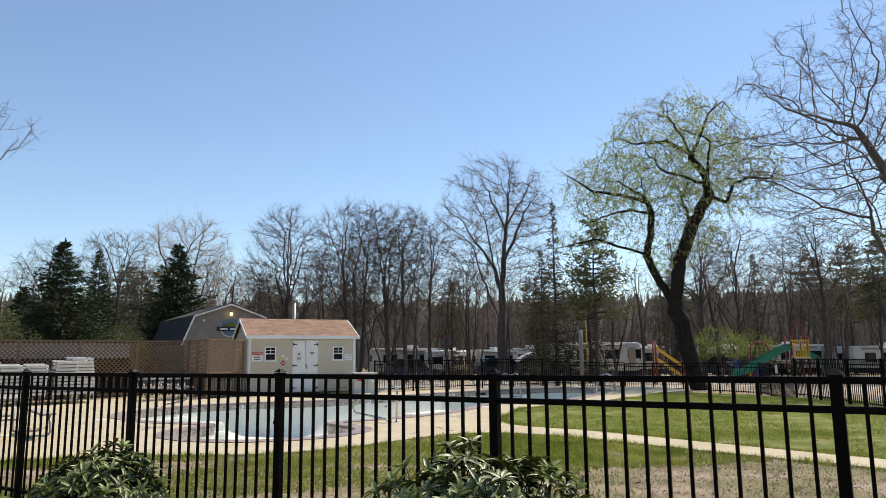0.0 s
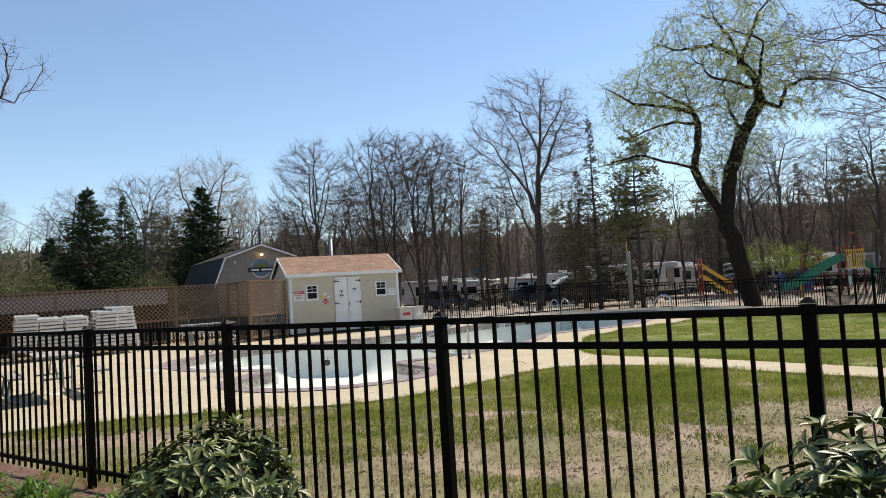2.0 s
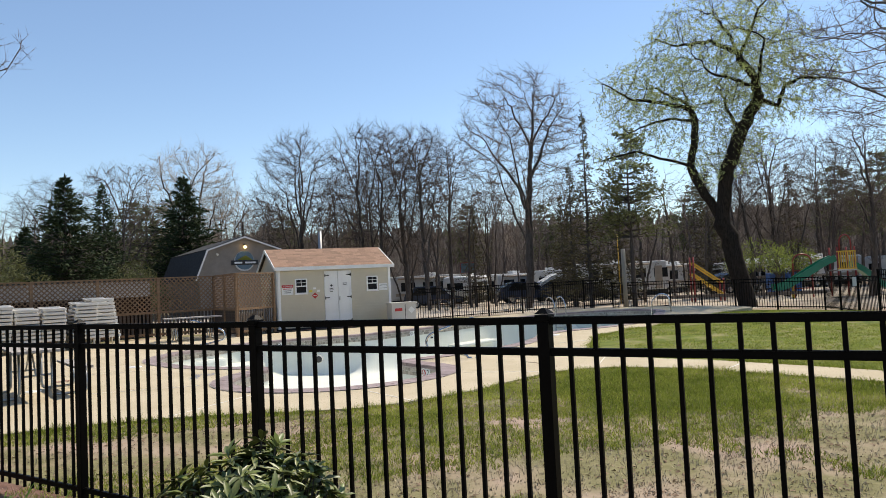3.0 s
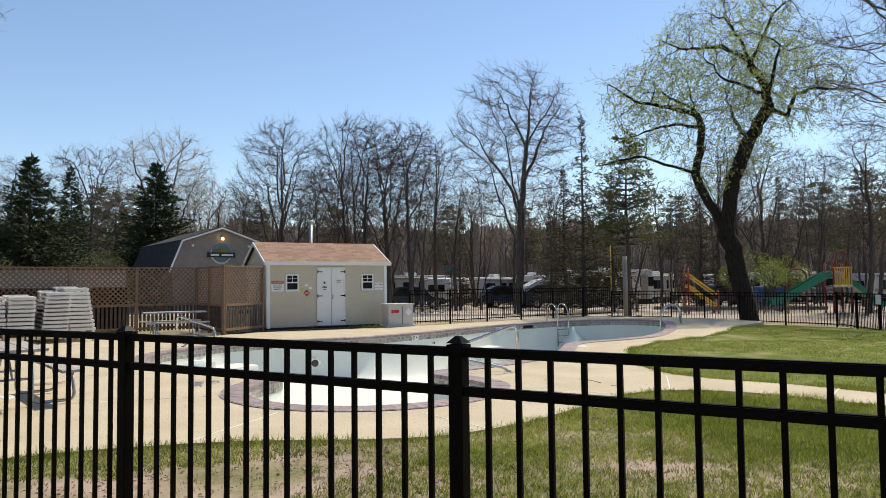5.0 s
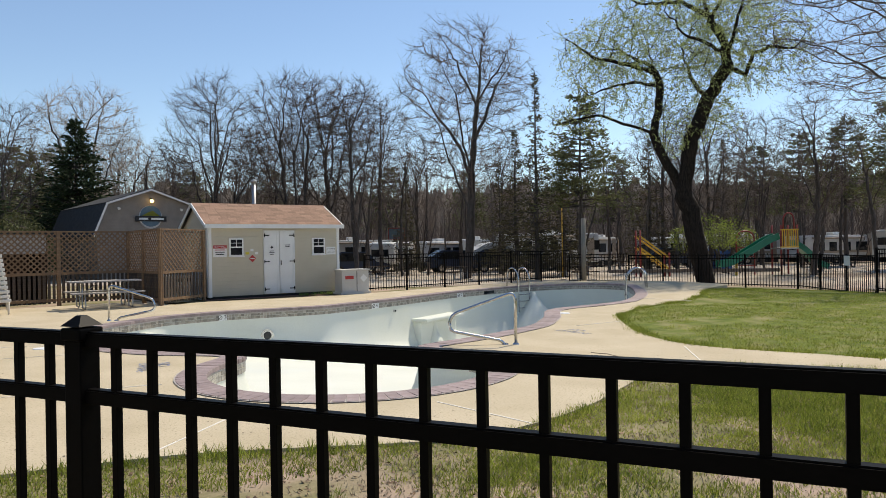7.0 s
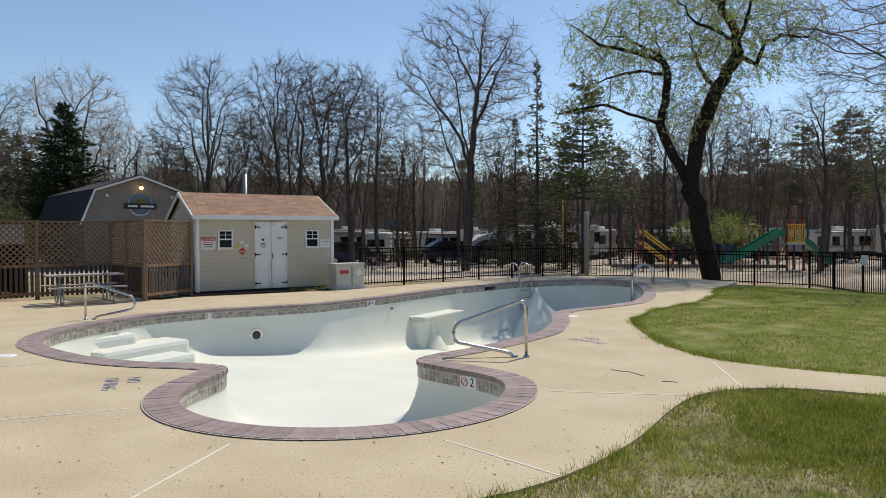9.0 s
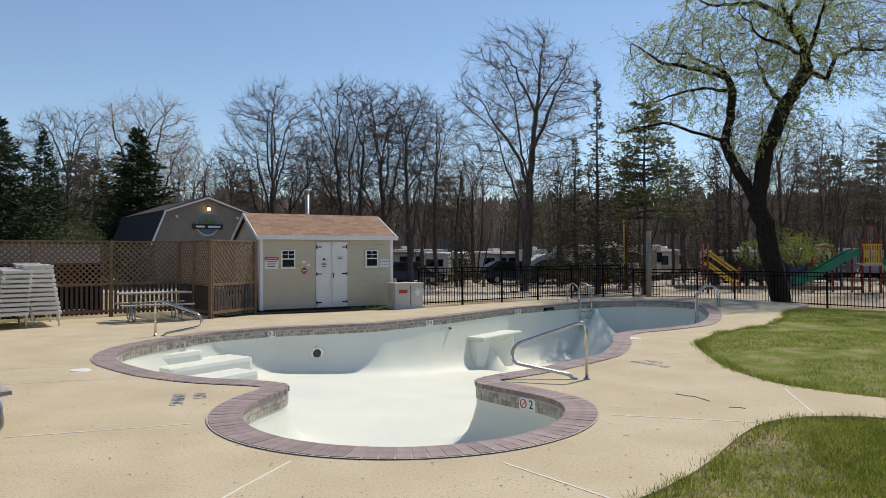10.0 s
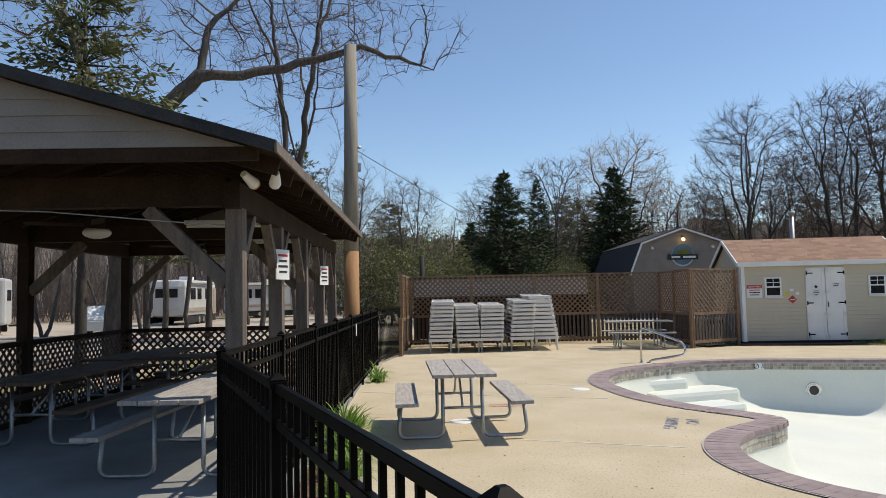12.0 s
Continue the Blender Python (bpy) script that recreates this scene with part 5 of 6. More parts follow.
for k in range(112):
    a = -62 + 150 * (k + rng.random()) / 112
    r = rng.uniform(58, 96)
    plant_tree(("wood_a", "wood_b", "wood_c")[k % 3], bearing(a, r), rng.uniform(9.0, 12.5) * (1 + (r - 70) * 0.004), rng.uniform(0, 360), "slender leafless tree at the edge of the woods", "woodland trees", wide=rng.uniform(0.9, 1.4))


def sprays(name, centres, outs, size, rng, mat, slim=0.35, droop=0.15):
    """Small pointed sprays of foliage at the centres, each turned its own way."""
    n = len(centres)
    c, o = np.array(centres), np.array(outs)
    o = o + rng.normal(0, 0.45, (n, 3))
    o[:, 2] -= droop
    o /= np.linalg.norm(o, axis=1)[:, None]
    s = np.cross(o, rng.normal(0, 1, (n, 3)))
    s /= np.linalg.norm(s, axis=1)[:, None]
    ln = size * rng.uniform(0.6, 1.3, (n, 1))
    v = np.stack([c, c + o * ln * 0.45 + s * ln * slim * 0.5, c + o * ln, c + o * ln * 0.45 - s * ln * slim * 0.5], 1).reshape(-1, 3)
    f = np.arange(4 * n).reshape(-1, 4)
    return mesh_from(name, v.tolist(), f.tolist(), mat)


def conifer(seed, height, width, mat, whorls, per, each, size, shape, bare=0.06, rise=0.1, slim=0.35):
    """Trunk and crown of a conifer; shape gives the reach at each height."""
    rng = np.random.default_rng(seed)
    vs, fs = [], []
    tube_faces(vs, fs, [np.array((0, 0, z)) + rng.normal(0, 0.03, 3) * (z > 0) for z in np.linspace(-0.1, height * 0.97, 7)], list(np.linspace(height * 0.018, 0.01, 7)), 7)
    cs, os = [], []
    for w in range(whorls):
        t = bare + (1 - bare) * (w + rng.random()) / whorls
        reach = width * shape(t) * rng.uniform(0.6, 1.2)
        for b in range(max(4, int(per * (0.4 + 0.6 * shape(t))))):
            a = rng.uniform(0, 2 * math.pi)
            d = np.array((math.cos(a), math.sin(a), rise + rng.normal(0, 0.12)))
            p0 = np.array((0, 0, t * height))
            L = reach * rng.uniform(0.55, 1.1)
            pts = [p0, p0 + d * L * 0.5, p0 + d * L + np.array((0, 0, -0.08 * L))]
            tube_faces(vs, fs, pts, [0.018 + 0.012 * L, 0.012, 0.005], 3)
            for e in range(max(5, int(each * (0.3 + 0.8 * L / width)))):
                u = rng.uniform(0.25, 1.0)
                cs.append(p0 + d * L * u + rng.normal(0, 0.03 + 0.07 * L, 3) * (1, 1, 0.5))
                os.append(d)
    for k in range(24):
        cs.append(np.array((0, 0, height * rng.uniform(0.95, 1.02))) + rng.normal(0, 0.03, 3))
        os.append(np.array((rng.normal(0, 0.4), rng.normal(0, 0.4), 1.3)))
    return [mesh_from("trunk", vs, fs, BARK, True), sprays("crown", cs, os, size, rng, mat, slim)]


cone = lambda t: max(0.01, 1 - t) ** 0.85 + 0.012
spire = lambda t: max(0.01, 1 - t) ** 1.5 * 0.95 + 0.03
egg = lambda t: max(0.06, math.sin(math.pi * min(1, (t * 0.95 + 0.05)) ** 0.8))
flat = lambda t: max(0.1, (0.35 + 0.65 * math.sin(math.pi * t)) * (1.05 - 0.25 * t))
TREES["fir"] = conifer(2, 9.0, 3.9, FIR, 58, 17, 34, 0.3, cone, bare=0.03, rise=0.2, slim=0.26)
TREES["fir_slim"] = conifer(4, 9.0, 2.5, FIR, 50, 14, 24, 0.28, cone, bare=0.03, rise=0.25, slim=0.26)
TREES["pine"] = conifer(6, 10.0, 3.1, PINE, 24, 9, 64, 0.24, flat, bare=0.38, rise=0.15, slim=0.3)
TREES["cedar"] = conifer(8, 10.5, 2.9, CEDAR, 60, 9, 20, 0.22, spire, bare=0.04, rise=0.15, slim=0.28)
TREES["round"] = conifer(9, 6.5, 2.4, PINE, 20, 8, 16, 0.4, egg, bare=0.1, rise=0.3)
for a, r, h, k, turn, w in ((21.9, 54, 10.7, "fir", 0, 1.0), (30.7, 44, 9.0, "fir", 60, 1.1), (28.0, 47, 9.0, "fir_slim", 30, 0.9), (33.4, 50, 6.6, "fir", 200, 1.0), (24.8, 58, 8.6, "round", 0, 1.2)):
    plant_tree(k, bearing(a, r), h, turn, "dark green fir tree with dense boughs" if k != "round" else "olive evergreen tree behind the lattice", "evergreens", "fir_tree", nominal=9.0 if k != "round" else 6.5, wide=w)
for a, r, h, k, turn, w in ((-13.7, 37, 11.0, "cedar", 20, 0.8), (-12.0, 40, 8.5, "cedar", 90, 1.1), (-15.8, 42, 7.5, "cedar", 160, 1.2), (-2.9, 46, 7.2, "cedar", 40, 0.9), (-22.5, 46, 8.5, "cedar", 300, 1.2), (-10.6, 46, 7.5, "cedar", 250, 1.0), (-28, 52, 9, "cedar", 99, 1.1)):
    plant_tree(k, bearing(a, r), h, turn, "bronze-green cedar with sparse foliage", "evergreens", "cedar_tree", nominal=10.5, wide=w)
for a, r, h, turn, w in ((-17.3, 37, 9.8, 0, 0.9), (-36, 60, 11, 50, 1.0), (-39.5, 52, 11, 130, 1.0), (-33, 66, 11, 20, 1.0), (26, 70, 11, 80, 1.2), (23, 66, 10.5, 150, 1.2), (8, 72, 10, 10, 1.0), (-1.5, 70, 10, 60, 1.0), (-8, 74, 10, 200, 1.0), (-30, 72, 11, 280, 1.0), (-20, 72, 10.5, 33, 1.1), (40, 64, 10, 0, 1), (14, 74, 10, 300, 1)):
    plant_tree("pine", bearing(a, r), h, turn, "olive-green pine with layered boughs", "evergreens", "pine_tree", nominal=10.0, wide=w)
plant_tree("pine", PAV @ Vector((-6.9, 14.8, 0)), 8.8, 40, "green pine close behind the pavilion", "evergreens", "pine_tree", nominal=10.0, wide=0.85)
plant_tree("pine", PAV @ Vector((-9.5, 12.0, 0)), 9.0, 140, "green pine close behind the pavilion", "evergreens", "pine_tree", nominal=10.0, wide=0.9)
# The first five, unseen to the west, are added to darken the pavilion.
for x, y, h, w in ((-13.5, 9.5, 11, 1.0), (-16.0, 13.5, 12, 1.0), (-12.5, 4.0, 10, 1.0), (-18, 7, 12, 1.1), (-21, 18, 12, 1.0), (-8.6, 29.5, 8.5, 1.0), (-12.8, 34, 9.0, 1.1), (-4.6, 27.5, 7.5, 0.8)):
    plant_tree("pine", PAV @ Vector((x, y, 0)), h, x * 40, "green pine beside the pavilion", "evergreens", "pine_tree", nominal=10.0, wide=w)

# the spreading willow by the far fence
WB = Vector((11.5, 34.55, 0))
WILLOW_LIMBS = [[(0.1, 0, -0.2), (-0.25, 0, 1.6), (-0.54, 0, 3.2), (-0.8, 0, 3.9)],
                [(-0.8, 0, 3.9), (-1.1, 0.1, 4.7), (-1.8, 0.1, 5.9), (-2.05, 0.1, 6.8), (-1.8, 0.2, 7.9), (-1.7, 0.2, 9.0), (-2.0, 0.3, 9.9), (-2.3, 0.8, 11.3)],
                [(-0.8, 0, 3.9), (-0.65, -0.1, 5.0), (-0.45, -0.1, 6.4), (0.27, -0.1, 8.1), (1.15, 0, 9.7), (1.0, -0.2, 10.6), (0.45, -0.3, 11.5), (0.1, -0.4, 12.6), (-0.6, -0.3, 13.9)],
                [(-2.05, 0.1, 6.8), (-2.8, -0.2, 7.1), (-3.7, -0.4, 7.35), (-4.6, -0.6, 7.7), (-5.6, -0.6, 7.5), (-6.5, -0.7, 7.3)],
                [(-1.8, 0.2, 8.9), (-2.6, 0.4, 9.25), (-3.5, 0.6, 9.25), (-4.9, 0.9, 8.9)],
                [(-2.0, 0.3, 9.7), (-3.5, -0.4, 10.0), (-4.6, -0.6, 10.3), (-5.5, -0.7, 11.0), (-6.4, -0.8, 11.6)],
                [(-2.0, 0.3, 9.9), (-2.8, 1.2, 10.5), (-3.5, 1.8, 11.2), (-4.4, 2.2, 11.4)],
                [(1.15, 0, 9.6), (1.9, 0.4, 9.25), (2.3, 0.5, 10.2), (3.0, 0.6, 10.4), (4.0, 0.8, 10.4)],
                [(1.0, -0.2, 10.2), (0.2, -1.3, 10.3), (-0.6, -2.0, 10.5)],
                [(0.45, -0.3, 11.6), (0.9, -0.5, 12.6), (1.35, -0.6, 13.6), (2.3, -0.8, 14.4)],
                [(0.4, -0.3, 11.8), (-0.8, 0.2, 12.7), (-2.6, 0.5, 12.9), (-3.5, 0.6, 13.5)],
                [(0.3, -0.1, 8.1), (-0.1, 1.6, 9.2), (-0.4, 2.6, 10.6)], [(1.0, 0, 9.6), (1.2, -1.6, 10.6), (1.4, -2.6, 11.6)]]
CROWN = [((-0.35, 0, 11.6), (3.9, 4.0, 3.5), 0.5), ((-3.8, 0, 10.3), (2.7, 2.6, 2.0), 0.2), ((-5.4, -0.6, 7.7), (1.6, 1.4, 0.9), 0.05), ((2.7, 0.4, 10.6), (2.1, 2.2, 2.2), 0.15), ((-0.6, 0, 8.4), (2.6, 2.8, 2.6), 0.14)]
rng = np.random.default_rng(77)
thick, fine, (start, way, length) = grow(77, WILLOW_LIMBS, CROWN, 5600, 0.41, step=0.32, kill=0.42, seek=2.2, lift=0.0, tip=0.008, twigs=2, twig_len=0.8, shake=0.3, slack=0.5)
willow_meshes = tree_meshes((thick, fine, (start, way, length)), DARK_BARK, DARK_TWIG, 0.006)
willow = thing("willow_tree", pose(WB.x, WB.y, 0, 0, 0, -20), "spreading willow with young yellow-green leaves", "tree")
part("trunk", willow_meshes[0], None, willow)
part("branchwork", willow_meshes[1], None, willow)
leafy = np.repeat(np.arange(len(start)), 13)
leafy = leafy[rng.random(len(leafy)) < 0.35 + 0.65 * (np.sin(start[leafy] * 1.3).sum(1) > -0.6)]
tips = start[leafy] + way[leafy] * length[leafy] * rng.uniform(0.1, 1.05, (len(leafy), 1)) + rng.normal(0, 0.04, (len(leafy), 3))
leaves = part("crown", sprays("crown", tips, way[leafy], 0.10, rng, WILLOW_LEAF, slim=0.4), None, willow, "thin crown of pale young leaves")


def leaf_mass(seed, lumps, count, size, mat, slim=0.5):
    """Twigs and a loose crown of leaves spread over a few lumps."""
    rng = np.random.default_rng(seed)
    cs, os, vs, fs = [], [], [], []
    for cx, cy, cz, r in lumps:
        for k in range(count):
            d = rng.normal(0, 1, 3)
            d /= np.linalg.norm(d)
            p = np.array((cx, cy, cz)) + d * r * rng.uniform(0.35, 1.0) ** 0.6 * (1, 1, 0.85)
            cs.append(p)
            os.append(d)
        for k in range(14):
            d = rng.normal(0, 1, 3)
            d /= np.linalg.norm(d)
            tube_faces(vs, fs, [np.array((cx * 0.5, cy * 0.5, 0.0)), np.array((cx, cy, cz * 0.6)), np.array((cx, cy, cz)) + d * r * 0.9], [0.03, 0.02, 0.006], 3)
    return [mesh_from("stem_bundle", vs, fs, BARK), sprays("crown", cs, os, size, rng, mat, slim)]


TREES["shrub"] = leaf_mass(3, ((0, 0, 2.3, 1.0), (1.0, 0.4, 1.9, 0.8), (-1.1, -0.3, 2.0, 0.8)), 700, 0.10, SHRUB_LEAF)
TREES["thicket"] = leaf_mass(5, ((0, 0, 1.5, 1.6), (1.4, 0.4, 1.2, 1.3), (-1.4, -0.3, 1.6, 1.5), (0.3, 0.8, 2.4, 1.3)), 1700, 0.12, PINE)
for a, r, h in ((-26.6, 40.5, 3.5), (-28.8, 44, 3.3)):
    plant_tree("shrub", bearing(a, r), h, a * 37, "yellow-green shrub in new leaf", "spring shrubs", "shrub", nominal=3.1)
for a, r, h in ((36.5, 40, 5.2), (40, 38, 4.8), (34.2, 46, 4.6), (25.5, 46, 4.0)):
    plant_tree("thicket", bearing(a, r), h, a * 31, "dark green evergreen thicket", "thickets", "shrub", nominal=3.4)

# undergrowth closing the woods
rng = np.random.default_rng(12)
vs, fs = [], []
for k in range(6500):
    p = np.array(bearing(rng.uniform(-64, 92), rng.uniform(64, 100)))
    d = np.array((rng.normal(0, 0.25), rng.normal(0, 0.25), 1.0))
    h = rng.uniform(2.0, 8.5)
    tube_faces(vs, fs, [p, p + d * h * 0.5 + rng.normal(0, 0.15, 3), p + d * h], [0.035, 0.025, 0.008], 3)
    for b in range(3):
        q = p + d * h * rng.uniform(0.3, 0.9)
        tube_faces(vs, fs, [q, q + rng.normal(0, 0.6, 3) + np.array((0, 0, 0.5))], [0.014, 0.005], 3)
tagged(new("undergrowth", mesh_from("undergrowth", vs, fs, TWIG)), "tangle of bare saplings and brush in the woods", "undergrowth", "", "stuff")
# The woods glow faintly: emission stands in for haze on their backlit side.
WOODS_GLOW = material("distant_woods", (0.085, 0.072, 0.064), (0.16, 0.138, 0.122), 0.95, 0.6, fine=3.0, stretch=(1, 1, 0.25), glow=0.42)
vs, fs = [], []
rng = np.random.default_rng(15)
steps = 4200
# Full ring: the unseen rear part only darkens what the windows reflect.
for k in range(steps + 1):
    a = -100 + 360 * k / steps
    p = bearing(a, 118 + 3 * math.sin(k * 0.25))
    h = 11.2 + 1.8 * noise.noise((k * 0.016, 0, 0)) + 1.5 * noise.noise((k * 0.13, 3, 0)) + rng.uniform(-0.7, 0.7)
    vs += [(p.x, p.y, -0.2), (p.x, p.y, h)]
    if k:
        fs.append((2 * k - 2, 2 * k, 2 * k + 1, 2 * k - 1))
tagged(new("backdrop", mesh_from("backdrop", vs, fs, WOODS_GLOW)), "far line of grey-brown woods with a faint haze glow", "woods", "", "structure")

# ---- barn ----
BARN = pose(*site(-15.7, 40.0), 0, 0, 36)
barn = thing("barn_house", BARN, "grey gambrel-roofed building with a lit gable lamp", "building")
PROF = [(-2.75, 0), (2.75, 0), (2.95, 2.7), (2.4, 4.25), (0, 5.1), (-2.4, 4.25), (-2.95, 2.7)]
part("wall", prism(B(), PROF, -4.5, 4.5, pose(0, 4.5, 0, 90)), GREY_SIDING, barn)
for k in range(26):
    z = 0.4 + k * 0.175
    half = float(np.interp(z, (0, 2.7, 4.25, 5.1), (2.75, 2.95, 2.4, 0.0))) - 0.12
    if half > 0.2:
        part("clapboard", box(B(), (0, -0.012, z), (2 * half, 0.02, 0.17), rx=5), GREY_SIDING, barn)
for s in (-1, 1):
    for (x0, z0), (x1, z1) in (((0, 5.1), (2.4, 4.25)), ((2.4, 4.25), (3.1, 2.4))):
        part("roof", beam(B(), (s * (x0 - 0.0), 4.5, z0 + 0.06), (s * (x1 + 0.06), 4.5, z1 + 0.04), 9.5, 0.07), DARK_SHINGLE, barn, "dark shingled roof slope")
        part("barge_board", beam(B(), (s * x0, -0.29, z0 + 0.0), (s * (x1 + 0.04), -0.29, z1), 0.04, 0.10), WHITE, barn)
b = B()
bmesh.ops.create_cone(b, segments=40, radius1=0.66, radius2=0.64, depth=0.05, cap_ends=True, matrix=pose(0, -0.06, 3.55, 90))
badge = part("round_sign", b, TARP, barn, "round painted sign with a dark name band")
b = B()
bmesh.ops.create_cone(b, segments=40, radius1=0.6, radius2=0.6, depth=0.02, cap_ends=True, matrix=pose(0, -0.095, 3.6, 90))
part("painted_scene", b, SIGN_BLUE, badge)
part("name_band", box(B(), (0, -0.12, 3.45), (1.75, 0.03, 0.3)), INK, badge)
for x, w in ((-0.42, 0.5), (0.36, 0.72)):
    part("name_bar", box(B(), (x, -0.14, 3.45), (w, 0.02, 0.11)), SIGN_WHITE, badge)
part("hill_shape", prism(B(), [(-0.5, 0), (0.5, 0), (0.1, 0.3), (-0.15, 0.2)], -0.01, 0.01, pose(0, -0.115, 3.62, 90)), BLADE, badge)
b = B()
bmesh.ops.create_uvsphere(b, u_segments=14, v_segments=8, radius=0.10, matrix=pose(0, -0.3, 4.45))
lamp = part("gable_lamp", b, LAMP, barn, "glowing amber lamp", smooth=True)
part("lamp_bracket", beam(B(), (0, 0, 4.62), (0, -0.3, 4.6), 0.05, 0.05), BLACK_METAL, barn)
for x, z in ((-1.75, 4.05), (1.75, 4.05)):
    part("spot_lamp", tube(B(), [(x, 0, z), (x, -0.2, z - 0.06)], [0.05, 0.08], 10), LAMP_WHITE, barn)
gp = tube(B(), [(0, 0, 0), (0, 0, 3.3)], 0.11, 10)
solid("flue_pipe", gp, RUBBER, "black stove pipe behind the lattice screen", "flue pipe", m=pose(*bearing(37.6, 31), 0, 0, 0))

# ---- service box and shed planting ----
cab = thing("service_cabinet", pose(-3.93, 28.4, 0, 0, 0, 26), "grey metal service cabinet with warning labels", "cabinet")
part("body", box(B(), (0, 0, 0.42), (0.98, 0.6, 0.72), bevel=0.02), PALE_CONCRETE, cab)
part("lid", box(B(), (0, 0, 0.8), (1.04, 0.66, 0.05), bevel=0.012), PALE_CONCRETE, cab)
part("plinth", box(B(), (0, 0, 0.03), (1.1, 0.7, 0.08)), PALE_CONCRETE, cab)
part("panel_seam", box(B(), (0.05, -0.304, 0.42), (0.02, 0.01, 0.66)), RUBBER, cab)
part("red_label", box(B(), (-0.22, -0.306, 0.55), (0.3, 0.008, 0.11)), SIGN_RED, cab)
part("hazard_diamond", box(B(), (0.3, -0.306, 0.52), (0.19, 0.008, 0.19), ry=45), SIGN_WHITE, cab)


def lily(m, seed, count, reach, label, group, mat=LILY, name="daylily_clump"):
    """A clump of arching strap leaves."""
    rng = np.random.default_rng(seed)
    vs, fs = [], []
    for k in range(count):
        a = rng.uniform(0, 2 * math.pi)
        d = np.array((math.cos(a), math.sin(a), 0))
        s = np.array((-math.sin(a), math.cos(a), 0))
        L = reach * rng.uniform(0.6, 1.1)
        lean = rng.uniform(0.35, 1.15)
        base = len(vs)
        p = np.array((rng.normal(0, 0.05), rng.normal(0, 0.05), 0))
        for i in range(5):
            t = i / 4
            q = p + d * L * lean * t ** 1.4 + np.array((0, 0, L * (t * (1.15 - lean * 0.3) - 0.75 * lean * t * t)))
            w = 0.013 * (1 - t) ** 0.6 + 0.001
            vs += [tuple(q - s * w), tuple(q + s * w)]
            if i:
                fs.append((base + 2 * i - 2, base + 2 * i - 1, base + 2 * i + 1, base + 2 * i))
    t = thing(name, m, label, "plant", group)
    tagged(part("leaf_clump", mesh_from("leaf_clump", vs, fs, mat), None, t), kind="stuff")


for k in range(7):
    p = SHED @ Vector((2.9 + k * 0.24, -0.28 + 0.05 * (k % 2), -0.03))
    lily(pose(p.x, p.y, -0.03), k, 46, 0.2, "low green hosta at the foot of the shed", "shed planting", name="hosta_plant")
bed = [tuple((SHED @ Vector(p))[:2]) for p in ((-0.2, -0.5, 0), (5.2, -0.5, 0), (5.2, 0.3, 0), (-0.2, 0.3, 0))]
patch("ground_shed_bed", bed, 0.006, MULCH, "narrow mulch strip at the shed", "planting bed")

# planting bed inside the corner of the fence
corner_bed = [tuple((CORNER + RUN * a + SIDE * c)[:2]) for a, c in ((-1.0, 0.0), (0, 0.0), (0, 5.6), (-0.3, 6.0), (-0.62, 5.3), (-1.1, 4.4), (-1.45, 3.2), (-1.5, 2.0))]
patch("ground_corner_bed", corner_bed, 0.008, MULCH, "mulched bed along the side fence", "planting bed")
for k, (a, c, n, r) in enumerate(((-0.8, 4.1, 180, 0.62), (-1.1, 3.7, 160, 0.58), (-0.7, 4.75, 130, 0.52), (-1.3, 3.2, 120, 0.48), (-1.35, 2.5, 60, 0.34), (-0.85, 5.3, 60, 0.3), (-0.6, 9.5, 60, 0.42), (-0.5, 10.3, 60, 0.42))):
    p = CORNER + RUN * a + SIDE * c
    lily(pose(p.x, p.y, 0.0), 20 + k, n, r, "bright green daylily clump in the mulch bed", "daylilies")

# front bed with shrubs on the walker's side of the fence
front = [tuple((POST_E + RUN * a + Vector((-RUN.y, RUN.x, 0)) * c)[:2]) for a, c in ((-9.5, -0.15), (4.2, -0.15), (4.2, 1.1), (2.0, 1.05), (-1, 0.9), (-4, 0.95), (-9.5, 0.95))]
if ((Vector((*front[2], 0)) - Vector((0.6, -1.2, 0))).length > (Vector((*front[1], 0)) - Vector((0.6, -1.2, 0))).length):
    front = [tuple((POST_E + RUN * a - Vector((-RUN.y, RUN.x, 0)) * c)[:2]) for a, c in ((-9.5, -0.15), (4.2, -0.15), (4.2, 1.1), (2.0, 1.05), (-1, 0.9), (-4, 0.95), (-9.5, 0.95))]
patch("ground_front_bed", front, -0.012, MULCH, "red-brown mulch bed outside the fence", "planting bed")


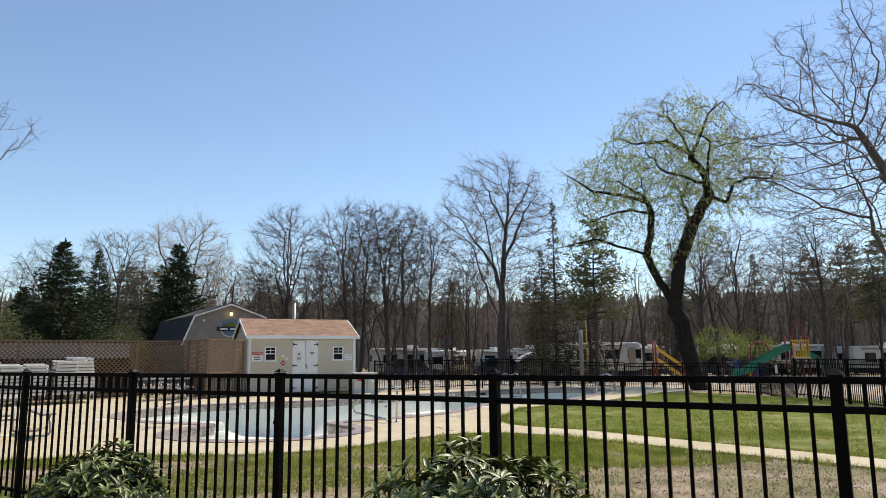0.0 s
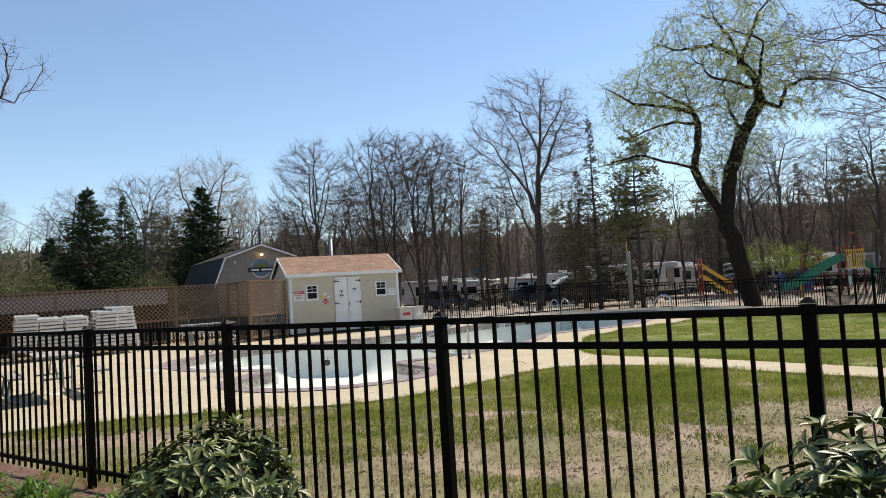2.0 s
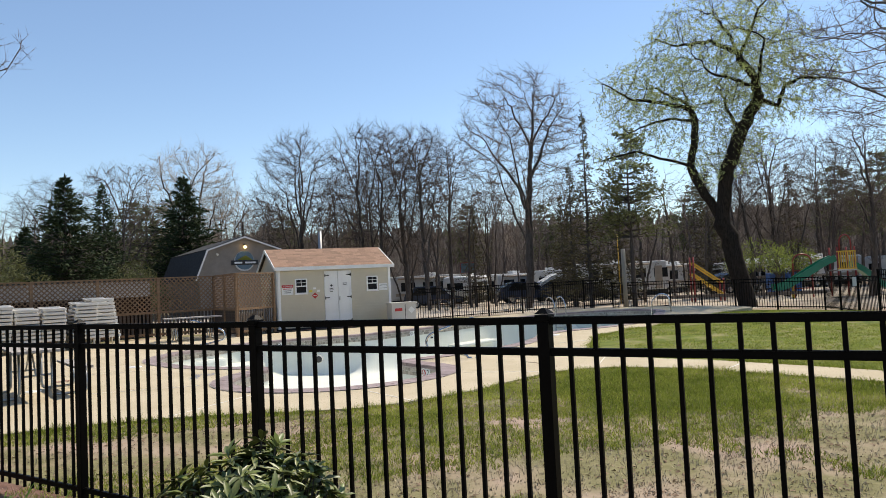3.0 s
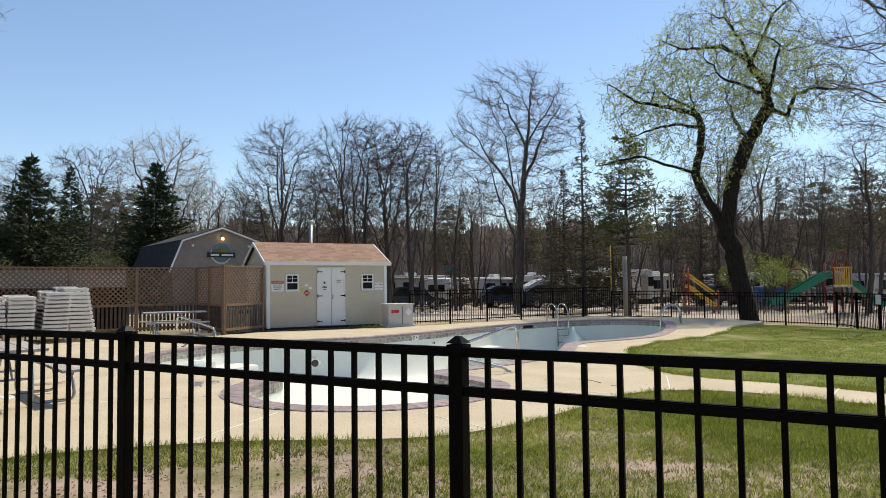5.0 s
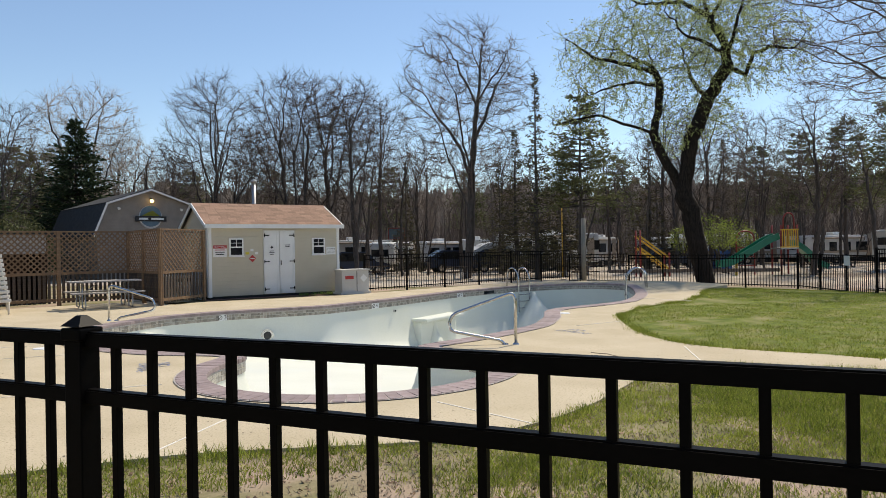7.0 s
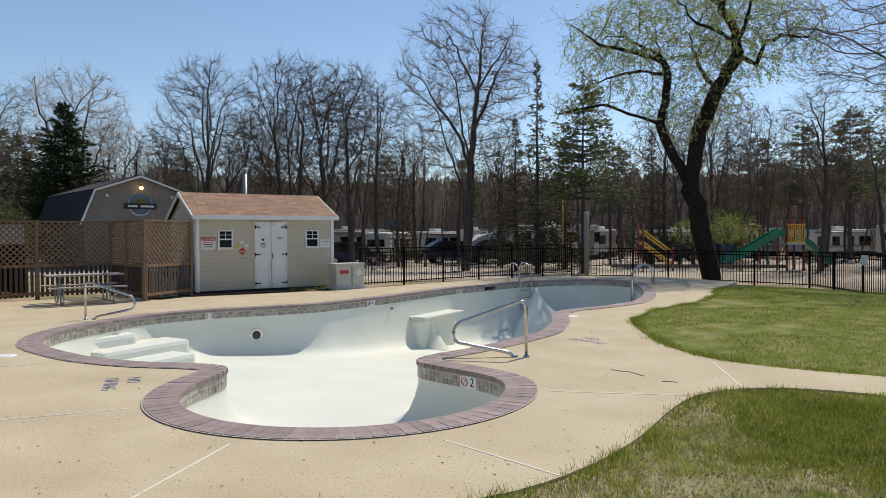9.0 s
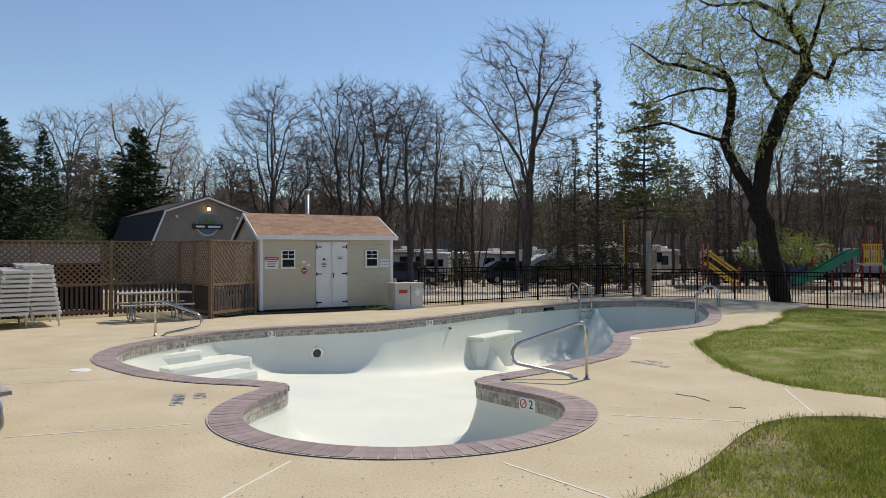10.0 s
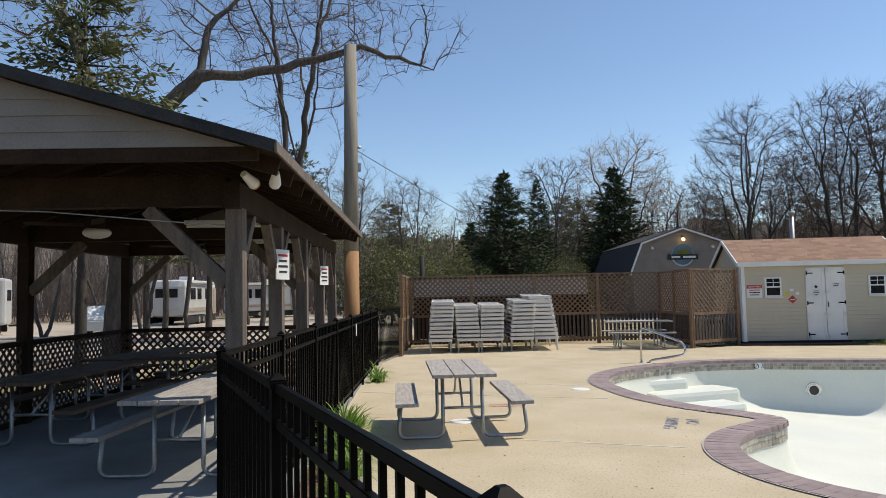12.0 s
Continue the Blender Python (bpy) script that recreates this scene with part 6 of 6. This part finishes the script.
def rhododendron(m, seed, radius, height, tips, label):
    """Whorls of long leathery leaves at the ends of many stems."""
    rng = np.random.default_rng(seed)
    sv, sf, lv, lf, nv, nf = [], [], [], [], [], []
    for k in range(tips):
        d = rng.normal(0, 1, 3)
        d[2] = abs(d[2]) * 0.9 + 0.05
        d /= np.linalg.norm(d)
        f = rng.uniform(0.55, 1.0) ** 0.5
        p = np.array((d[0] * radius * f, d[1] * radius * f, 0.12 + d[2] * (height - 0.12) * f)) * (1 + 0.10 * noise.noise((d[0] * 2 + seed, d[1] * 2, d[2] * 2)))
        root = np.array((d[0] * 0.15, d[1] * 0.15, 0.02))
        tube_faces(sv, sf, [root, root * 0.4 + p * 0.6 + rng.normal(0, 0.02, 3), p], [0.008, 0.006, 0.004], 3)
        young = rng.random() < 0.16 and d[2] > 0.3
        vs, fs = (nv, nf) if young else (lv, lf)
        up = d + np.array((0, 0, 0.5)) + rng.normal(0, 0.25, 3)
        up /= np.linalg.norm(up)
        e1 = np.cross(up, (0.2, 0.9, 0.1))
        e1 /= np.linalg.norm(e1)
        e2 = np.cross(up, e1)
        n = rng.integers(7, 11)
        for j in range(n):
            a = 2 * math.pi * j / n + rng.uniform(-0.3, 0.3)
            out = e1 * math.cos(a) + e2 * math.sin(a)
            lift = rng.uniform(0.5, 1.4) if young else rng.uniform(-0.25, 0.75)
            w = out + up * lift
            w /= np.linalg.norm(w)
            s = np.cross(w, up)
            s /= np.linalg.norm(s) + 1e-9
            nrm = np.cross(s, w)
            L = rng.uniform(0.06, 0.108)
            W = L * 0.145
            c = len(vs)
            vs += [tuple(p), tuple(p + w * L * 0.4 + s * W + nrm * 0.006), tuple(p + w * L * 0.4 - nrm * 0.004), tuple(p + w * L * 0.4 - s * W + nrm * 0.006),
                   tuple(p + w * L * 0.75 + s * W * 0.75 - nrm * 0.006), tuple(p + w * L * 0.75 - nrm * 0.012), tuple(p + w * L * 0.75 - s * W * 0.75 - nrm * 0.006), tuple(p + w * L - nrm * 0.022)]
            fs += [(c, c + 1, c + 2), (c, c + 2, c + 3), (c + 1, c + 4, c + 5, c + 2), (c + 2, c + 5, c + 6, c + 3), (c + 4, c + 7, c + 5), (c + 5, c + 7, c + 6)]
    t = thing("rhododendron_bush", m, label, "bush", "front shrubs")
    part("stem_frame", mesh_from("stem_frame", sv, sf, BARK), None, t)
    tagged(part("foliage", mesh_from("foliage", lv, lf, EVERGREEN, True), None, t), kind="stuff")
    tagged(part("new_growth", mesh_from("new_growth", nv, nf, YOUNG_LEAF, True), None, t, "pale upright new leaves"), kind="stuff")


rhododendron(pose(-2.18, 4.2, -0.03), 1, 0.54, 0.78, 460, "rounded dark rhododendron by the black fence")
rhododendron(pose(0.62, 2.36, -0.03), 2, 0.74, 1.0, 720, "large rhododendron with pale new growth by the fence")
for k, (x, y) in enumerate(((-3.9, 5.35), (-4.35, 5.75), (-3.3, 5.1), (-4.9, 6.0))):
    lily(pose(x, y, -0.03), 60 + k, 90, 0.34, "bright green strap-leaved plant by the fence", "front lilies")

for k, (x, y) in enumerate(((-9.35, 26.7), (-8.75, 27.0))):
    solid("grey_drum", tube(B(), [(0, 0, 0.0), (0, 0, 0.3), (0, 0, 0.33), (0, 0, 0.9)], [0.27, 0.27, 0.29, 0.27], 20), TARP, "grey plastic drum behind the lattice screen", "drum", group="drums", m=pose(x, y, 0))

# ---- campground beyond the fence ----
def trailer(m, length, height, seed, label, stripe=RV_TAN, rounded_front=False):
    """A travel trailer with windows, stripe, wheels and roof unit."""
    t = thing("travel_trailer", m, label, "camper", "parked campers")
    w, z0 = 2.4, 0.55
    part("body", box(B(), (0, 0, z0 + (height - z0) / 2), (length, w, height - z0), bevel=0.45 if rounded_front else 0.14), RV_WHITE, t)
    for s in (-1, 1):
        part("stripe", box(B(), (0, s * (w / 2 + 0.006), z0 + 0.45), (length * 0.86, 0.012, 0.22)), stripe, t)
        rr = random.Random(seed)
        x = -length * 0.36
        while x < length * 0.36:
            ww = rr.uniform(0.6, 1.3)
            part("window", box(B(), (x + ww / 2, s * (w / 2 + 0.01), height - 0.9), (ww, 0.02, 0.72), bevel=0.004), GLASS, t)
            x += ww + rr.uniform(0.25, 0.8)
        for dx in (-0.42, 0.42):
            wheel = part("wheel", tube(B(), [(dx, s * 0.95, 0.33), (dx, s * 1.17, 0.33)], 0.33, 18), RUBBER, t)
            part("rim", tube(B(), [(dx, s * 1.1, 0.33), (dx, s * 1.18, 0.33)], 0.18, 14), STEEL, wheel)
    for s in (-1, 1):
        part("end_window", box(B(), (s * (length / 2 + 0.008), 0, height - 0.85), (0.02, 1.4, 0.55)), GLASS, t)
        part("skirt", box(B(), (0, s * (w / 2 - 0.06), 0.36), (length * 0.94, 0.04, 0.4)), RUBBER, t)
        part("door", box(B(), (length * 0.4, s * (w / 2 + 0.012), z0 + 0.95), (0.62, 0.025, 1.75), bevel=0.01), RV_TAN, t)
        part("awning_roll", tube(B(), [(-length * 0.4, s * (w / 2 + 0.09), height - 0.22), (length * 0.3, s * (w / 2 + 0.09), height - 0.22)], 0.075, 8), stripe, t)
    part("roof_unit", box(B(), (0.4, 0, height + 0.13), (0.9, 0.7, 0.26), bevel=0.06), WHITE, t)
    part("hitch", beam(B(), (length / 2, 0, 0.5), (length / 2 + 1.0, 0, 0.5), 0.1, 0.1), RUBBER, t)


for k, (ac, al, yaw, ln, h, rf) in enumerate(((-6.2, 56, 15, 6.5, 2.55, False), (-2.7, 57, 70, 6.0, 2.35, True), (0.9, 62, 40, 5.5, 2.4, False), (4.4, 60, 80, 6.0, 2.5, False), (9.2, 52, 15, 7.5, 2.75, False), (13.6, 58, 40, 5.5, 2.5, False), (15.6, 62, 60, 6.0, 2.5, False),
                                           (21.5, 60, 10, 6.0, 2.4, False), (26.0, 58, 5, 7.0, 2.5, False), (33.0, 56, 8, 7.0, 2.3, False), (37.0, 52, 20, 6.0, 2.6, False))):
    p = site(ac, al)
    trailer(pose(p.x, p.y, -0.04, 0, 0, yaw), ln, h, k, "white travel trailer parked in the campground", rounded_front=rf)
for k, (lat, d, yaw, ln, h) in enumerate(((-24.0, 36, 60, 6.5, 2.9), (-15.6, 48, 125, 6.0, 2.9), (-13.0, 60, 60, 6.0, 2.9), (-6.0, 72, 40, 6.5, 2.7))):
    p = PAV @ Vector((lat, d, -0.04))
    trailer(pose(p.x, p.y, -0.04, 0, 0, yaw), ln, h, 40 + k, "white travel trailer among the trees", rounded_front=(k == 1))
left_sand = [tuple(bearing(a, r)[:2]) for a, r in ((36, 30), (50, 24), (70, 17), (95, 14), (96, 60), (66, 62), (40, 58))]
patch("ground_sand_lane", left_sand, -0.016, SAND, "sandy camp lane under the trees", "ground")


def car(m, label, paint=CAR_PAINT, tall=0.0):
    t = thing("parked_car", m, label, "car", "parked cars")
    prof = [(-2.2, 0.35), (2.2, 0.35), (2.25, 0.75), (1.2, 0.92), (0.6, 1.42 + tall), (-1.3, 1.45 + tall), (-2.1, 0.98 + tall), (-2.25, 0.8)]
    b = prism(B(), prof, -0.86, 0.86, pose(0, 0, 0, 90))
    bmesh.ops.bevel(b, geom=b.edges[:], offset=0.06, segments=2, affect="EDGES")
    part("body", b, paint, t, smooth=False)
    for s in (-1, 1):
        part("side_window", prism(B(), [(-1.7, 0.98), (0.95, 0.98), (0.5, 1.34 + tall), (-1.2, 1.36 + tall)], -0.01, 0.01, pose(0, s * 0.87, 0, 90)), GLASS, t)
        for x in (-1.35, 1.35):
            wheel = part("wheel", tube(B(), [(x, s * 0.68, 0.33), (x, s * 0.89, 0.33)], 0.33, 18), RUBBER, t)
            part("rim", tube(B(), [(x, s * 0.86, 0.33), (x, s * 0.9, 0.33)], 0.2, 14), STEEL, wheel)
    part("windscreen", beam(B(), (1.14, 0, 0.97), (0.66, 0, 1.36 + tall), 1.45, 0.02), GLASS, t)


for ac, al, yaw, tall, lab in ((2.3, 52, 10, 0.2, "dark sports utility vehicle parked at a campsite"), (5.6, 50, -8, 0.25, "dark pickup-sized vehicle parked at a campsite"), (8.4, 53, 5, 0.2, "dark car parked beside a trailer"), (18.3, 52, 15, 0.1, "dark blue car parked beside the playground"), (-4.8, 50, 5, 0.2, "dark vehicle parked behind the fence")):
    p = site(ac, al)
    car(pose(p.x, p.y, -0.04, 0, 0, yaw), lab, tall=tall)
p = PAV @ Vector((-14.6, 34, 0))
car(pose(p.x, p.y, -0.04, 0, 0, 150), "silver car parked under the trees", RV_WHITE)
tp = site(5.6, 54)
tarp = thing("tarp_shelter", pose(tp.x, tp.y, -0.04, 0, 0, 8), "grey tarpaulin stretched over a boat-shaped trailer", "tarp")
b = prism(B(), [(-2.6, 0.9), (2.6, 0.8), (2.2, 1.6), (0.6, 2.3), (-1.2, 2.1), (-2.3, 1.5)], -1.2, 1.2, pose(0, 0, 0, 90))
bmesh.ops.bevel(b, geom=b.edges[:], offset=0.15, segments=2, affect="EDGES")
part("cover", b, TARP, tarp)
for x in (-1.6, 1.6):
    for y in (-0.9, 0.9):
        part("leg", box(B(), (x, y, 0.45), (0.1, 0.1, 0.95)), RUBBER, tarp)
for ac, al in ((19.6, 48), (20.6, 47.5)):
    p = site(ac, al)
    solid("blue_bin", box(B(), (0, 0, 0.7), (0.9, 0.8, 1.4), bevel=0.06), BLUE_PLASTIC, "blue covered bin beside the playground", "bin", group="bins", m=pose(p.x, p.y, -0.04))

# camp tables and posts seen through the far fence
for k in range(16):
    p = site(-6 + k * 2.6 + (k % 3) * 0.5, 36 + (k * 7 % 5) * 2.4)
    if k % 2:
        picnic_table(pose(p.x, p.y, -0.04, 0, 0, k * 41), 1.8, BEAM_WOOD, "dark wooden camp table on the sand", 4, "camp tables")
    else:
        solid("bollard_post", box(B(), (0, 0, 0.45), (0.14, 0.14, 0.95), bevel=0.012), POST_WOOD, "short wooden site post on the sand", "post", group="site posts", m=pose(p.x, p.y, -0.06, 0, 0, k * 20))
for ac, al, h, r, mt, lab, nm in ((6.9, 29.5, 2.85, 0.10, CREOSOTE, "short wooden light pole by the far fence", "wooden_pole"), (8.0, 40, 4.3, 0.035, YELLOW, "thin yellow pole beyond the fence", "yellow_pole")):
    p = site(ac, al)
    solid(nm, tube(B(), [(0, 0, -0.1), (0, 0, h)], r, 12), mt, lab, "pole", m=pose(p.x, p.y, 0))
ht = site(-2.03, 50)
hoop = thing("basketball_hoop", pose(ht.x, ht.y, -0.04, 0, 0, -4), "basketball backboard with a red frame on a pole", "basketball hoop")
part("pole", tube(B(), [(0, 0.25, 0), (0, 0.25, 3.2)], 0.06, 10), GALV, hoop)
part("backboard", box(B(), (0, 0, 2.9), (1.1, 0.03, 0.8)), SIGN_BLUE, hoop, "dim blue-grey board")
for c, s in (((0, -0.02, 3.29), (1.16, 0.05, 0.06)), ((0, -0.02, 2.51), (1.16, 0.05, 0.06)), ((-0.56, -0.02, 2.9), (0.06, 0.05, 0.8)), ((0.56, -0.02, 2.9), (0.06, 0.05, 0.8))):
    part("frame", box(B(), c, s), RED, hoop)
part("rim", tube(B(), [(0.22 * math.cos(t), -0.26 + 0.22 * math.sin(t), 2.62) for t in np.linspace(0, 2 * math.pi, 21)], 0.012, 6), RED, hoop)

# ---- playground ----
pg = thing("playground_slide", pose(*site(19.6, 37.3), 0, 0, -4), "playground tower with a green slide and yellow rails", "playground")
for x in (-0.35, 0.55):
    for y in (-0.5, 0.5):
        part("post", tube(B(), [(x, y, -0.05), (x, y, 2.7)], 0.05, 10), RED, pg)
part("platform", box(B(), (0.1, 0, 1.42), (1.0, 1.1, 0.08)), GALV, pg)
for k in range(8):
    part("panel_bar", box(B(), (-0.3 + k * 0.12, -0.55, 1.97), (0.055, 0.04, 1.0), bevel=0.008), YELLOW, pg)
for z in (1.5, 2.44):
    part("panel_rail", box(B(), (0.1, -0.55, z), (1.0, 0.05, 0.07)), YELLOW, pg)
part("arch", tube(B(), [(0.1 + 0.3 * math.cos(t), -0.45, 2.9 + 0.45 * max(0, math.sin(t))) if 0 < t < math.pi else (0.1 + 0.3 * math.cos(t), -0.45, 2.3) for t in np.linspace(-0.01, math.pi + 0.01, 18)], 0.04, 8), RED, pg)
b = B()
chute = rounded([(-0.35, 0, 1.95), (-0.9, 0, 1.75), (-2.6, 0, 0.75), (-3.1, 0, 0.5), (-3.6, 0, 0.48)], 0.4)
for p, q in zip(chute, chute[1:]):
    for dy, dz, w, h in ((0, 0, 0.62, 0.05), (-0.32, 0.16, 0.05, 0.36), (0.32, 0.16, 0.05, 0.36)):
        beam(b, (p.x, p.y + dy, p.z + dz), (q.x, q.y + dy, q.z + dz), w, h)
part("slide_chute", b, GREEN_PLASTIC, pg)
b = B()
chute = rounded([(0.6, 0.2, 1.75), (1.2, 0.2, 1.4), (2.0, 0.2, 0.6), (2.5, 0.2, 0.4)], 0.3)
for p, q in zip(chute, chute[1:]):
    beam(b, p, q, 0.6, 0.3)
part("short_slide", b, GREEN_PLASTIC, pg)
part("support", box(B(), (-2.6, 0, 0.3), (0.1, 0.1, 0.7)), YELLOW, pg)
arch2 = thing("climbing_arch", pose(*site(17.8, 37.9), 0, 0, -4), "red tubular climbing arch on the sand", "climbing frame")
part("arch", tube(B(), [(-0.5, 0, -0.05), (-0.5, 0, 2.0)] + [(0.5 * -math.cos(t), 0, 2.0 + 0.42 * math.sin(t)) for t in np.linspace(0.2, math.pi - 0.2, 10)] + [(0.5, 0, 2.0), (0.5, 0, -0.05)], 0.045, 8), RED, arch2)
for z in (0.5, 1.0, 1.5):
    part("rung", tube(B(), [(-0.5, 0, z), (0.5, 0, z)], 0.025, 8), RED, arch2)
stair = thing("climbing_stair", pose(*site(12.4, 37.9), 0, 0, -4), "yellow-railed climbing stair with red posts", "climbing frame")
for x, h in ((-0.6, 2.55), (1.0, 1.3)):
    for y in (-0.4, 0.4):
        part("post", tube(B(), [(x, y, -0.05), (x, y, h)], 0.05, 8), RED, stair)
for y in (-0.4, 0.4):
    for dz in (0, -0.62):
        part("hand_rail", beam(B(), (-0.65, y, 2.25 + dz), (0.95, y, 1.05 + dz), 0.06, 0.09), YELLOW, stair)
for k in range(6):
    part("step", box(B(), (-0.5 + k * 0.28, 0, 1.45 - k * 0.21), (0.22, 0.76, 0.05)), YELLOW, stair)
sgn = thing("fence_sign", pose(11.25, 24.6, 0.95, 0, 0, 78), "small white notice wired to the far fence", "sign")
part("plate", box(B(), (0, 0, 0), (0.4, 0.01, 0.3)), SIGN_WHITE, sgn)
rl = beam(B(), site(9.0, 33.5, 0.2), site(16.5, 31.5, 0.2), 0.09, 0.16)
solid("timber_edging", rl, POST_WOOD, "long timber edging rail of the play area", "edging")

# ---- grass ----
def blades(name, count, area, seed, mat, tall, thin, label, bald=0.0, tuft=0.035):
    """Upright blades over the lawn, thinner where the earth is bare."""
    rng = np.random.default_rng(seed)
    vs, fs = [], []
    (x0, x1), (y0, y1) = area
    tries = 0
    while len(fs) < count and tries < count * 6:
        tries += 1
        x, y = rng.uniform(x0, x1), rng.uniform(y0, y1)
        off = (x - POST_E.x) * 0.513 + (y - POST_E.y) * 0.859
        if off < -0.05:
            continue
        if noise.noise((x * 0.45, y * 0.45, 4.0)) + 0.35 * noise.noise((x * 1.7, y * 1.7, 1.0)) < bald + 0.4 * min(1, max(0, (x + 2.5) / 3)) * min(1, max(0, (9.2 - y) / 2)):
            continue
        if within_ring((x, y), COARSE):
            continue
        size = rng.uniform(0.55, 1.35)
        drop = fall(x, y) - 0.026
        for k in range(6):
            a = rng.uniform(0, 6.283)
            h = tall * size * rng.uniform(0.5, 1.15)
            c = len(vs)
            u, v = x + rng.normal(0, tuft), y + rng.normal(0, tuft)
            dx, dy = thin * math.cos(a), thin * math.sin(a)
            lx, ly = rng.normal(0, 0.5, 2) * h
            vs += [(u - dx, v - dy, drop), (u + dx, v + dy, drop), (u + lx, v + ly, drop + h)]
            fs.append((c, c + 1, c + 2))
    tagged(new(name, mesh_from(name, vs, fs, mat)), label, "grass", "", "stuff")


COARSE = ring_of(DECK[::4])
blades("grass", 60000, ((-7.5, 7.0), (2.6, 12.6)), 1, BLADE, 0.042, 0.004, "short patchy green lawn grass", -0.06)
blades("grass", 48000, ((-7.5, 7.0), (2.6, 12.6)), 11, DARK_BLADE, 0.05, 0.0045, "darker tufts in the patchy lawn", -0.12, 0.03)
blades("grass", 45000, ((0.5, 11.5), (11.5, 28.0)), 12, DARK_BLADE, 0.05, 0.006, "darker tufts in the lawn beside the pool", -0.2, 0.05)
blades("grass", 45000, ((-2.6, 3.4), (8.6, 12.7)), 5, BLADE, 0.042, 0.004, "thick green lawn edge by the deck", -0.3)
blades("grass", 80000, ((0.5, 11.5), (11.5, 28.0)), 2, BLADE, 0.045, 0.006, "short green lawn grass beside the pool", -0.35)
blades("dry_grass", 45000, ((-3.5, 7.0), (2.6, 9.6)), 13, STRAW, 0.03, 0.004, "dead straw strewn on worn ground by the fence", -2.0, 0.05)
blades("dry_grass", 16000, ((-7.5, 7.0), (2.6, 12.4)), 3, STRAW, 0.04, 0.004, "dry straw-coloured grass on bare earth", -0.6)


def fringe(name, ring, seed, mat, tall, label, keep):
    """Uneven tufts that lean over the edge of the paving."""
    rng = np.random.default_rng(seed)
    vs, fs = [], []
    for (x0, y0), (x1, y1) in zip(ring, ring[1:]):
        if not keep(x0, y0):
            continue
        side = unit(np.array((y1 - y0, x0 - x1)))
        thick = 0.35 + 1.3 * max(0.0, noise.noise((x0 * 1.9, y0 * 1.9, 2.0)) + 0.4)
        for _ in range(int(46 * thick)):
            f, off = rng.random(), rng.normal(0.06, 0.07)
            sign = 1 if not within_ring((x0 + side[0] * 0.3, y0 + side[1] * 0.3), COARSE) else -1
            u = x0 + (x1 - x0) * f + side[0] * off * sign
            v = y0 + (y1 - y0) * f + side[1] * off * sign
            a, h = rng.uniform(0, 6.283), tall * rng.uniform(0.35, 1.0) * min(1.3, thick)
            dx, dy = 0.005 * math.cos(a), 0.005 * math.sin(a)
            lx, ly = rng.normal(0, 0.6, 2) * h
            c = len(vs)
            vs += [(u - dx, v - dy, -0.028), (u + dx, v + dy, -0.028), (u + lx, v + ly, h)]
            fs.append((c, c + 1, c + 2))
    tagged(new(name, mesh_from(name, vs, fs, mat)), label, "grass", "", "stuff")


near_edge = lambda x, y: -7.3 < x < 7 and y < 12.8 and x + y > 1.5
lawn_edge = lambda x, y: 1.0 < x < 7.5 and 12.9 < y < 26.5
fringe("grass", DECK_RING, 41, DARK_BLADE, 0.075, "rough dark grass along the paving's edge", lambda x, y: near_edge(x, y) or lawn_edge(x, y))
fringe("grass", DECK_RING, 42, BLADE, 0.06, "bright grass leaning over the paving's edge", lambda x, y: near_edge(x, y) or lawn_edge(x, y))
blades("grass", 24000, ((-3.2, 3.6), (8.6, 12.8)), 51, BLADE, 0.032, 0.005, "green lawn closing up to the deck", -0.5, 0.04)
blades("grass", 16000, ((-3.2, 3.6), (8.6, 12.8)), 52, DARK_BLADE, 0.055, 0.006, "coarse dark clumps near the deck", 0.02, 0.05)
blades("dry_grass", 9000, ((-3.2, 3.6), (8.6, 12.8)), 53, STRAW, 0.03, 0.004, "dead straw between the clumps near the deck", -0.15, 0.05)


def strewn(seed, count, area, mat, size, label):
    """Fallen leaf bits and crumbs of earth, each a small bent chip, over the worn lawn."""
    rng = np.random.default_rng(seed)
    vs, fs = [], []
    (x0, x1), (y0, y1) = area
    while len(fs) < 2 * count:
        x, y = rng.uniform(x0, x1), rng.uniform(y0, y1)
        if (x - POST_E.x) * 0.513 + (y - POST_E.y) * 0.859 < 0.05 or within_ring((x, y), COARSE):
            continue
        if noise.noise((x * 0.9, y * 0.9, 7.0)) < rng.uniform(-0.6, 0.35):
            continue
        a, r, c = rng.uniform(0, 6.283), size * rng.uniform(0.4, 1.2), len(vs)
        u, w = np.array((math.cos(a), math.sin(a))) * r, np.array((-math.sin(a), math.cos(a))) * r * 0.45
        z = fall(x, y) - 0.02
        tilt = rng.uniform(0.0, 0.7) * r
        vs += [(x - u[0], y - u[1], z), (x + w[0], y + w[1], z + 0.003 + tilt), (x + u[0], y + u[1], z + tilt * 0.5), (x - w[0], y - w[1], z + 0.002)]
        fs += [(c, c + 1, c + 3), (c + 1, c + 2, c + 3)]
    tagged(new("leaf_litter", mesh_from("leaf_litter", vs, fs, mat)), label, "leaf litter", "", "stuff")


OAK_LEAF = material("dry_oak_leaves", (0.20, 0.13, 0.08), (0.36, 0.26, 0.18), 0.9, 4, random_tint=0.4, island=True, gloss=0.1)
CRUMB = material("earth_crumbs", (0.09, 0.065, 0.045), (0.19, 0.14, 0.10), 0.95, 6, random_tint=0.4, island=True, gloss=0.1)
strewn(61, 9000, ((-7.0, 6.5), (2.6, 12.4)), OAK_LEAF, 0.022, "dry brown leaves strewn over the worn lawn")
strewn(62, 9000, ((-7.0, 6.5), (2.6, 12.4)), CRUMB, 0.016, "dark crumbs of earth and twig on the lawn")
